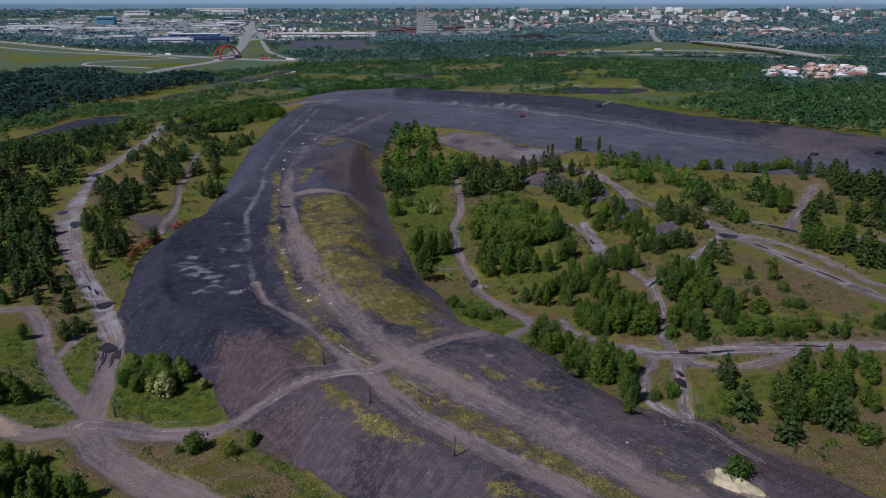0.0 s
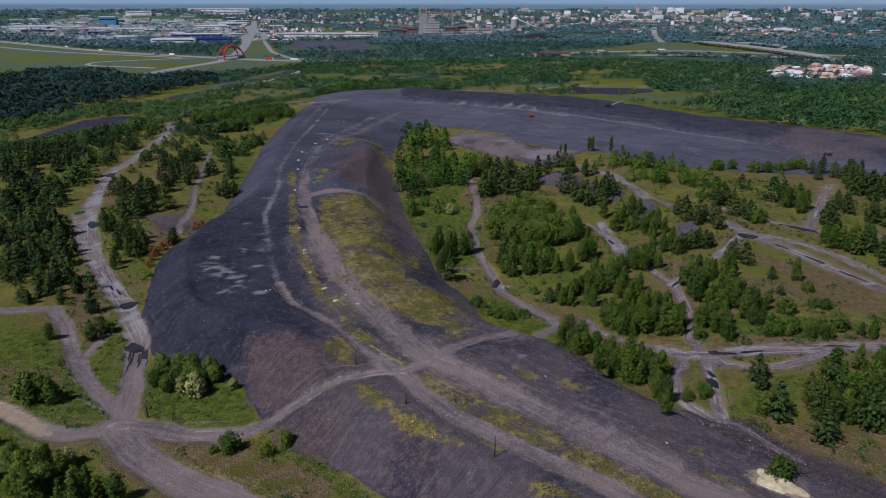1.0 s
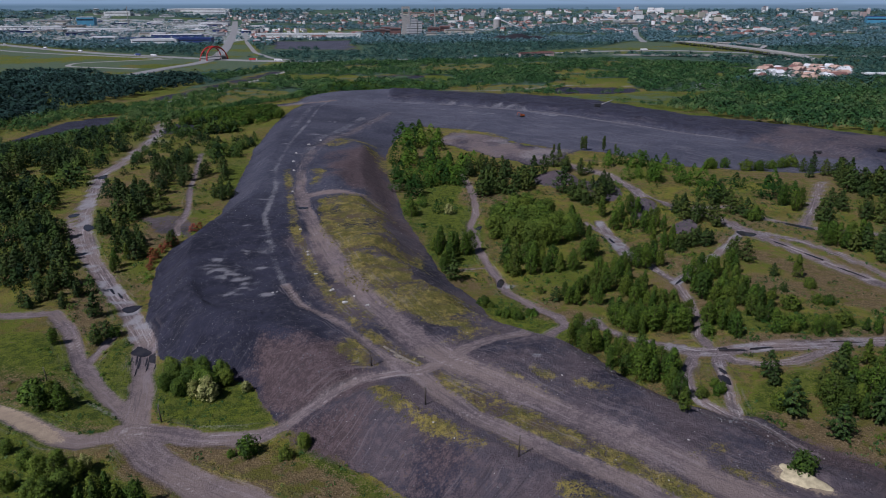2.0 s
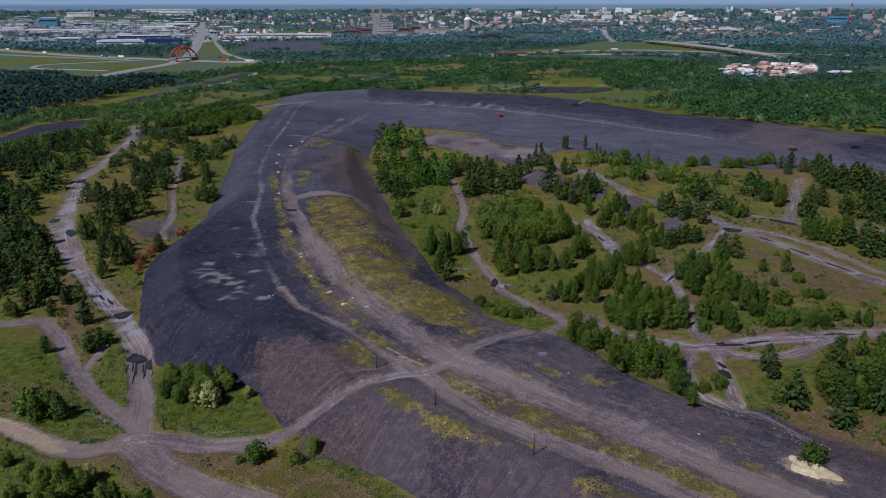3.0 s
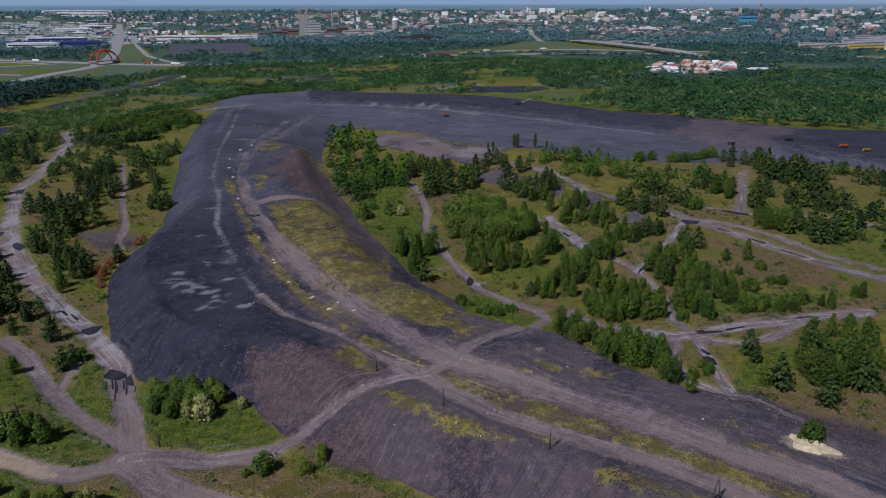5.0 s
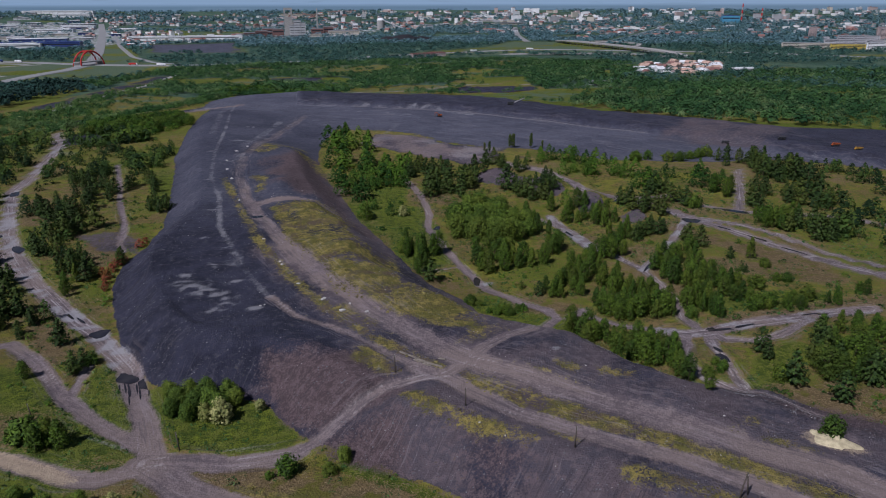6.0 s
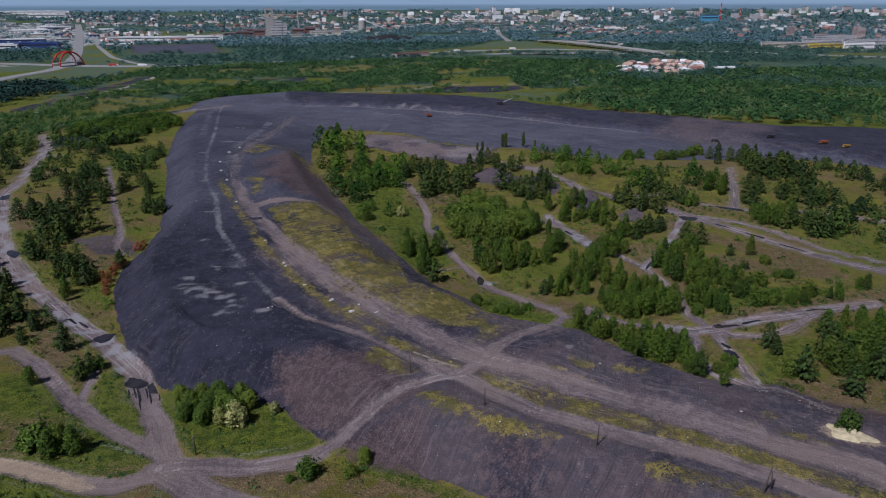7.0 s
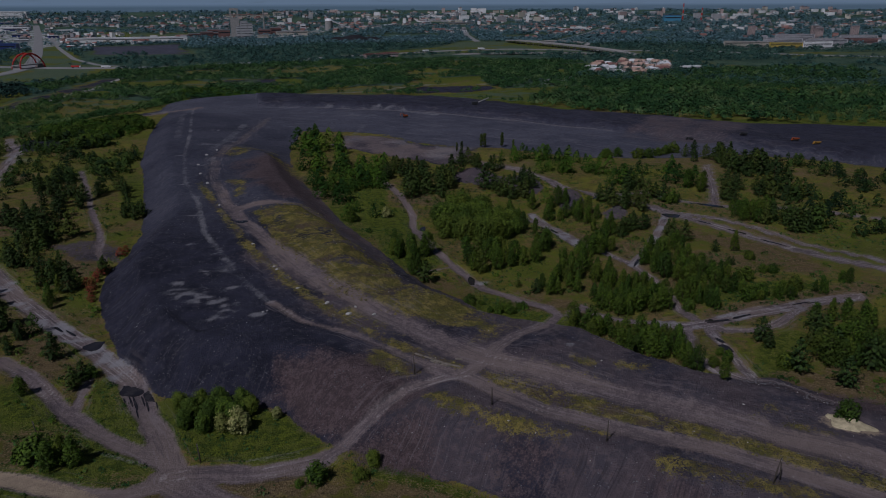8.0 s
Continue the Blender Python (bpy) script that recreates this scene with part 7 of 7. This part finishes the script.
# both woods carry the haze in their leaf colour
woods("plain_woodland", "dark green woods and hedges on the plain", plain_woods(51, 17000, 1000, 2000, 7.5), HAZED_PLAINWOOD, 32, 0.56, 0.145, 11, 0.5)
woods("far_woodland", "far dark woods between buildings", plain_woods(52, 30000, 1900, 4300, 8), HAZED_FARWOOD, 13, 0.7, 0.25, 12, 0.8)


# ---- glowing backdrop with painted haze beyond the plain ----
def backdrop():
    n = Nodes("painted_haze_glow")
    sep = n.tree.nodes.new("ShaderNodeSeparateXYZ")
    n.put(sep, 0, n.place())
    # haze below and paler sky above are painted into the ring's emission
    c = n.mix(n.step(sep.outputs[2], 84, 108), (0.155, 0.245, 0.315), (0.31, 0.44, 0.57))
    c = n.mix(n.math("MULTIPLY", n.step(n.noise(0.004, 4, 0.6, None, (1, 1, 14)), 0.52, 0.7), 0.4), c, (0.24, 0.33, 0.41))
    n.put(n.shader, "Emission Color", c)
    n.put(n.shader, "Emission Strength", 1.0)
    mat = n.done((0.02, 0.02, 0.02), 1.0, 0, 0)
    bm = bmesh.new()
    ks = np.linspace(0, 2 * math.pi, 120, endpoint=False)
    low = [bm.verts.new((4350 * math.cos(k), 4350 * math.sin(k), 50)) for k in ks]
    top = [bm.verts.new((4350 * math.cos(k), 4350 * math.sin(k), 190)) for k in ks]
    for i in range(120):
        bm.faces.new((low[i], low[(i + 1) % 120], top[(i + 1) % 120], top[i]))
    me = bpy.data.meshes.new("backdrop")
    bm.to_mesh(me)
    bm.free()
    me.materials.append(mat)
    tagged(new("backdrop", me), "blue-grey glowing backdrop painted with haze, far beyond the town", "backdrop", kind="structure")


backdrop()


# ---- water, poles, stones and machines on the hill ----
def puddle(x, y, rx, ry, turn, seed, label="still dark puddle in a rutted dirt track"):
    """A flat uneven sheet of water with its own thin rim."""
    rng = random.Random(seed)
    bm = bmesh.new()
    ph = [rng.uniform(0, 6.28) for _ in range(3)]
    ring, low = [], []
    for k in np.linspace(0, 2 * math.pi, 28, endpoint=False):
        r = 1 + 0.10 * math.sin(2 * k + ph[0]) + 0.09 * math.sin(3 * k + ph[1]) + 0.06 * math.sin(5 * k + ph[2])
        ring.append(bm.verts.new((rx * r * math.cos(k), ry * r * math.sin(k), 0)))
        low.append(bm.verts.new((rx * r * 1.04 * math.cos(k), ry * r * 1.04 * math.sin(k), -0.5)))
    bm.faces.new(ring)
    for i in range(28):
        bm.faces.new((low[i], low[(i + 1) % 28], ring[(i + 1) % 28], ring[i]))
    c, s = math.cos(radians(turn)), math.sin(radians(turn))
    u = np.array([(a * rx, b * ry) for a in (-0.7, 0, 0.7) for b in (-0.7, 0, 0.7)])
    z = float(np.percentile(height(x + c * u[:, 0] - s * u[:, 1], y + s * u[:, 0] + c * u[:, 1]), 40)) - 0.08
    me = bpy.data.meshes.new("puddle")
    bm.to_mesh(me)
    bm.free()
    me.materials.append(WATER)
    ob = tagged(new("puddle", me), label, "puddle", "puddles on the tracks")
    ob.matrix_basis = pose(x, y, z + 0.05, 0, 0, turn)


for i, (x, y, rx, ry, turn) in enumerate(((-99.5, 192, 3.6, 2.6, 120), (-61.6, 266, 1.6, 2.4, 100), (10.1, 212.3, 1.1, 5.2, -12), (7.4, 272, 1.3, 8.5, -6), (53.9, 140.8, 1.0, 2.4, 8), (-88.0, 166.6, 2.2, 3.2, 38),
                                          (-82.8, 162.6, 1.7, 3.0, 30), (-145, 266.5, 1.9, 5.0, 24), (-158, 282, 2.0, 3.2, 20), (-171.5, 345.4, 3.4, 4.5, 10), (103.9, 244.7, 3.0, 3.2, 20), (54.9, 144.6, 0.5, 1.6, 10),
                                          (68.2, 207.7, 5.5, 0.6, 46), (125.3, 254.2, 8.0, 1.6, -40), (88.1, 281.1, 2.6, 3.4, 0))):
    puddle(x, y, rx, ry, turn, i)
for i, (x, y, rx, ry, turn) in enumerate(((63, 153.4, 4.5, 0.45, -6), (69.1, 153.6, 4.0, 0.35, 6), (59.5, 155.5, 1.6, 0.4, 10), (67.1, 143.6, 2.6, 0.35, 4), (88.9, 156.2, 2.6, 0.3, 4), (92.4, 155.6, 1.6, 0.25, 0),
                                          (-87.4, 162.2, 0.22, 2.8, 17), (-86.2, 160.6, 0.28, 3.6, 15), (-84.6, 161.2, 0.2, 2.4, 14), (-88.9, 163, 0.18, 1.8, 18), (-83.4, 158.6, 0.22, 3.0, 13), (-85.2, 155.8, 0.14, 2.6, 14), (-81.2, 157.6, 0.16, 2.2, 12), (55.6, 247, 0.5, 5.0, 4), (53.4, 252, 0.4, 4.4, 4), (-112, 207, 0.4, 3.2, 36), (-108, 203.5, 0.4, 2.8, 38),
                                          (116.3, 221.1, 0.5, 4.5, 24), (121.2, 207.3, 0.5, 5.0, 22), (111.2, 233.5, 0.45, 3.2, 24))):
    puddle(x, y, rx, ry, turn, 40 + i, "narrow water-filled wheel rut in a dirt track")


def pole(x, y, h, lean, turn, prop=False):
    t = thing("wooden_pole", "weathered dark wooden pole" + (" with a slanted prop" if prop else " standing upright beside a track"), "pole", "old poles along the heap", (x, y, level(x, y) - 0.1), turn)
    bm = bmesh.new()
    stem(bm, [(0, 0, -0.4), (lean * 0.4, 0, h * 0.5), (lean, 0.02, h)], [0.15, 0.13, 0.1], 8)
    part("post", bm, WEATHERED, t)
    for k in (0, 1):
        bm = bmesh.new()
        tube(bm, 0.05, 0.035, 0.22, lean * 0.95 + 0.14, 0, h - 0.25 - 0.4 * k, 8)
        part("insulator", bm, CONCRETE, t, "pale ceramic insulator")
    if prop:
        bm = bmesh.new()
        stem(bm, [(1.9, 0, -0.3), (lean + 0.05, 0, h * 0.82)], [0.13, 0.1], 8)
        part("prop", bm, WEATHERED, t)


for row in ((2.0, 105.2, 4.3, 0.12, 10), (-14.3, 121.8, 4.0, -0.05, 40), (-26.1, 138.4, 4.6, -0.15, 0), (-70.6, 132.2, 4.4, -0.35, 0), (-103.6, 150.3, 4.2, -0.45, 0)):
    pole(*row)
pole(22.7, 86.8, 4.6, 1.2, 15, True)


def boulder_mesh(seed):
    bm = bmesh.new()
    bmesh.ops.create_icosphere(bm, subdivisions=1, radius=0.5)
    rng = random.Random(seed)
    for v in bm.verts:
        v.co *= rng.uniform(0.7, 1.15)
        v.co.z *= 0.7
    return bm


PALE_STONE = plain_material("pale_stone", (0.5, 0.48, 0.46), 0.9, 0, 0.25, 2)
for i, (x, y, s) in enumerate(((-35.5, 172.5, 1.3), (-40.2, 181.3, 1.0), (-39.6, 181.9, 0.8), (-29.3, 170, 1.0), (-33.2, 175.6, 0.8), (-46.5, 196, 0.9), (-51.5, 214, 1.1), (-52.2, 217, 0.9), (-58, 239, 0.9), (-70, 292, 1.1), (-76, 330, 1.3),
                               (-80, 352, 1.4), (-82, 372, 1.4), (-79, 396, 1.5), (-74, 408, 1.5), (-56.5, 182.8, 0.6), (-55.5, 183.2, 0.5), (14.5, 131.5, 0.5), (-12.8, 116.4, 0.4), (-9, 112, 0.35), (33, 108, 0.4))):
    bm = boulder_mesh(i)
    me = bpy.data.meshes.new("boulder")
    bm.to_mesh(me)
    bm.free()
    me.materials.append(PALE_STONE)
    ob = tagged(new("boulder", me), "pale angular lump of stone beside the track", "stone", "pale stones along the track")
    ob.matrix_basis = pose(x, y, level(x, y) + 0.1 * s, 0, 0, 70 * i) @ Matrix.Diagonal((s * 1.5, s, s, 1))

# broken concrete slabs on the strip between the two tracks
for x, y, w, turn in ((-23.2, 146.4, 2.2, -52), (-21.4, 144.3, 2.6, -50), (-19.6, 142.0, 2.8, -48), (-18.0, 140.3, 2.4, -46), (-16.4, 138.9, 2.0, -44), (-20.6, 142.2, 2.2, -50), (-18.9, 140.2, 2.0, -47), (-15.2, 141.8, 1.6, -30)):
    bm = bmesh.new()
    box(bm, w, 0.55, 0.22, 0, 0, 0, 0, 0.04)
    me = bpy.data.meshes.new("concrete_slab")
    bm.to_mesh(me)
    bm.free()
    me.materials.append(SLAB)
    ob = tagged(new("concrete_slab", me), "long weathered concrete slab lying in dry grass", "slab", "slabs between the tracks")
    ob.matrix_basis = pose(x, y, level(x, y) - 0.02, 0, 0, turn)


def sand_pile(x, y, turn):
    t = thing("sand_pile", "pale yellow heap of tipped sand with dry weeds", "sand pile", "", (x, y, level(x, y) - 0.12), turn)
    bm = bmesh.new()
    n, m = 40, 14
    grid = []
    for j in range(m + 1):
        row = []
        for i in range(n):
            k, r = 2 * math.pi * i / n, j / m
            e = 1 + 0.13 * math.sin(3 * k + 1) + 0.1 * math.sin(5 * k)
            px, py = 4.2 * r * e * math.cos(k), 2.8 * r * e * math.sin(k)
            z = 1.3 * (1 - r) ** 0.9 * (0.75 + 0.35 * math.sin(px * 1.1 + 0.6)) + 0.28 * noise.noise(Vector((px * 0.9, py * 0.9, 3)))
            row.append(bm.verts.new((px, py, max(z, 0.02) if j < m else -0.3)))
        grid.append(row)
    for a, b in zip(grid[:-1], grid[1:]):
        for i in range(n):
            f = bm.faces.new((a[i], b[i], b[(i + 1) % n], a[(i + 1) % n]))
            f.smooth = True
    bmesh.ops.remove_doubles(bm, verts=bm.verts, dist=0.001)
    bmesh.ops.recalc_face_normals(bm, faces=bm.faces)
    part("sand", bm, SAND, t)


sand_pile(48.4, 97.6, -50)


def wheels(t, spots, r, w):
    for x, y in spots:
        bm = bmesh.new()
        tube(bm, r, r, w, x, y + w / 2, r, 14, (90, 0, 0))
        tyre = part("wheel", bm, RUBBER, t)
        bm = bmesh.new()
        tube(bm, r * 0.5, r * 0.5, w + 0.06, x, y + w / 2 + 0.03, r, 10, (90, 0, 0))
        part("rim", bm, STEEL, tyre)


def dump_truck(x, y, turn, paint, label):
    t = thing("dump_truck", label, "dump truck", "machines on the waste field", (x, y, level(x, y) + 0.02), turn)
    t.scale = (0.56, 0.56, 0.56)
    bm = bmesh.new()
    box(bm, 6.8, 1.4, 0.7, 0, 0, 0.9, 0, 0.06)
    part("chassis", bm, STEEL, t)
    bm = bmesh.new()
    v = [bm.verts.new(c) for c in ((-3.9, -1.25, 2.1), (0.9, -1.25, 1.6), (0.9, 1.25, 1.6), (-3.9, 1.25, 2.1), (-4.3, -1.5, 3.0), (1.2, -1.5, 3.2), (1.2, 1.5, 3.2), (-4.3, 1.5, 3.0))]
    for f in ((3, 2, 1, 0), (0, 1, 5, 4), (2, 3, 7, 6), (1, 2, 6, 5), (3, 0, 4, 7), (4, 5, 6, 7)):
        bm.faces.new([v[i] for i in f])
    bed = part("bed", bm, paint, t)
    bm = bmesh.new()
    box(bm, 1.6, 3.1, 0.18, 1.9, 0, 3.1)
    part("canopy", bm, paint, bed)
    bm = bmesh.new()
    box(bm, 1.7, 2.0, 1.7, 2.4, 0, 1.5, 0, 0.12)
    cab = part("cab", bm, paint, t)
    bm = bmesh.new()
    box(bm, 1.2, 2.06, 0.75, 2.55, 0, 2.2)
    part("window", bm, GLASS, cab)
    bm = bmesh.new()
    box(bm, 1.2, 1.6, 1.0, 3.7, 0, 1.0, 0, 0.15)
    part("bonnet", bm, paint, t)
    wheels(t, [(px, s * 1.15 - 0.3) for px in (-2.6, -1.1, 2.9) for s in (-1, 1)], 0.8, 0.6)


def excavator(x, y, turn):
    t = thing("excavator", "orange tracked excavator standing on dark mining waste", "excavator", "machines on the waste field", (x, y, level(x, y) + 0.02), turn)
    t.scale = (0.8, 0.8, 0.8)
    for s in (-1, 1):
        bm = bmesh.new()
        box(bm, 4.2, 0.7, 0.95, 0, s * 1.25, 0, 0, 0.3)
        part("track", bm, RUBBER, t)
    bm = bmesh.new()
    box(bm, 3.6, 2.7, 1.3, -0.5, 0, 1.1, 0, 0.15)
    part("house", bm, ORANGE, t)
    bm = bmesh.new()
    box(bm, 1.4, 1.0, 1.5, 0.9, 0.8, 1.5, 0, 0.1)
    cab = part("cab", bm, ORANGE, t)
    bm = bmesh.new()
    box(bm, 1.0, 1.05, 0.8, 1.0, 0.8, 2.0)
    part("window", bm, GLASS, cab)
    bm = bmesh.new()
    stem(bm, [(1.0, -0.3, 1.6), (2.8, -0.3, 4.3), (4.8, -0.3, 4.0)], [0.35, 0.3, 0.22], 4)
    part("boom", bm, ORANGE, t)
    bm = bmesh.new()
    stem(bm, [(4.8, -0.3, 4.1), (5.2, -0.3, 1.6)], [0.24, 0.18], 4)
    arm = part("arm", bm, ORANGE, t)
    bm = bmesh.new()
    box(bm, 0.9, 1.2, 0.8, 5.1, -0.3, 0.7, 0, 0.15)
    part("bucket", bm, STEEL, arm)


excavator(60.7, 543.6, 200)
dump_truck(205, 385, 150, STEEL, "dark dump truck standing on grey mining waste")
dump_truck(229, 366.5, 165, STEEL, "dark dump truck standing on grey mining waste")
dump_truck(246, 343.5, 170, ORANGE, "orange dump truck standing on grey mining waste")
dump_truck(253.5, 335, 175, YELLOW, "yellow dump truck standing on grey mining waste")


def screen_plant(x, y, turn):
    t = thing("screening_machine", "dark mobile screening machine with a raised conveyor", "machine", "machines on the waste field", (x, y, level(x, y) + 0.02), turn)
    for s in (-1, 1):
        bm = bmesh.new()
        box(bm, 4.0, 0.6, 0.9, 0, s * 1.1, 0, 0, 0.25)
        part("track", bm, RUBBER, t)
    bm = bmesh.new()
    box(bm, 5.0, 2.0, 1.6, 0, 0, 0.9, 0, 0.1)
    part("body", bm, STEEL, t)
    bm = bmesh.new()
    stem(bm, [(2.0, 0, 1.6), (12.0, 0, 5.0)], [0.5, 0.4], 4)
    part("conveyor", bm, CONCRETE, t)
    bm = bmesh.new()
    stem(bm, [(6.0, 0, 0.1), (7.0, 0, 3.2)], [0.15, 0.15], 5)
    part("leg", bm, STEEL, t)


screen_plant(122.3, 560.5, 5)

# tall narrow poplars at the field's edge
poplars = tree_kind("poplar_tree", "tall narrow dark poplar at the waste field's edge", "poplar tree", "poplars at the field's edge", [broad_mesh(120 + s, 0.13, 0.02, 20, 44, 0.06) for s in range(2)], PINE)
plant(poplars, [(77.9, 408.8, 9), (79.8, 408.4, 9.5), (90.5, 407, 10), (62.5, 398, 7), (60, 400, 6), (96, 402, 6)], 9, (0.9, 1.05))


# loose stones, too many to count
def rubble(name, label, places, material, seed):
    rs = np.random.default_rng(seed)
    p = np.asarray(places)
    base = np.array([(1, 0, 0), (-1, 0, 0), (0, 1, 0), (0, -1, 0), (0, 0, 0.8), (0, 0, -0.6)], float)
    tris = np.array([(0, 2, 4), (2, 1, 4), (1, 3, 4), (3, 0, 4), (2, 0, 5), (1, 2, 5), (3, 1, 5), (0, 3, 5)])
    z = height(p[:, 0], p[:, 1])
    ang = rs.uniform(0, 6.28, len(p))
    q = base[None] * rs.uniform(0.6, 1.2, (len(p), 6, 1)) * p[:, 2][:, None, None] * 0.5
    co = np.stack([q[:, :, 0] * np.cos(ang)[:, None] - q[:, :, 1] * np.sin(ang)[:, None] + p[:, 0:1],
                   q[:, :, 0] * np.sin(ang)[:, None] + q[:, :, 1] * np.cos(ang)[:, None] + p[:, 1:2], q[:, :, 2] + z[:, None] + 0.02], 2).reshape(-1, 3)
    f = (tris[None] + 6 * np.arange(len(p))[:, None, None]).reshape(-1, 3)
    me = bpy.data.meshes.new(name)
    me.from_pydata(co.tolist(), [], f.tolist())
    me.materials.append(material)
    return tagged(new(name, me), label, "stones", kind="stuff")


def on_heap(x, y):
    sd = inside_distance(x, y, HEAP)
    ok = sd > 0.5
    for half, line in ROADS[:5]:
        d, _ = polyline_distance(x, y, line)
        ok &= d > half
    return ok


def on_faces(x, y):
    sd = inside_distance(x, y, HEAP)
    return (sd > 0.3) & (sd < 14) & (rough(x, y, 10, 95) > -0.2)


rubble("shale_rubble", "loose dark shale lumps on the heap", np.concatenate([speckle(71, 14000, (-110, 80), (60, 330), on_heap, 0.13), speckle(72, 12000, (-110, 84), (60, 200), on_faces, 0.16)]), STONE, 1)
rubble("pale_rubble", "scattered pale stones on the heap's slopes", speckle(73, 2600, (-105, 84), (60, 300), on_heap, 0.1), PALE_STONE, 2)
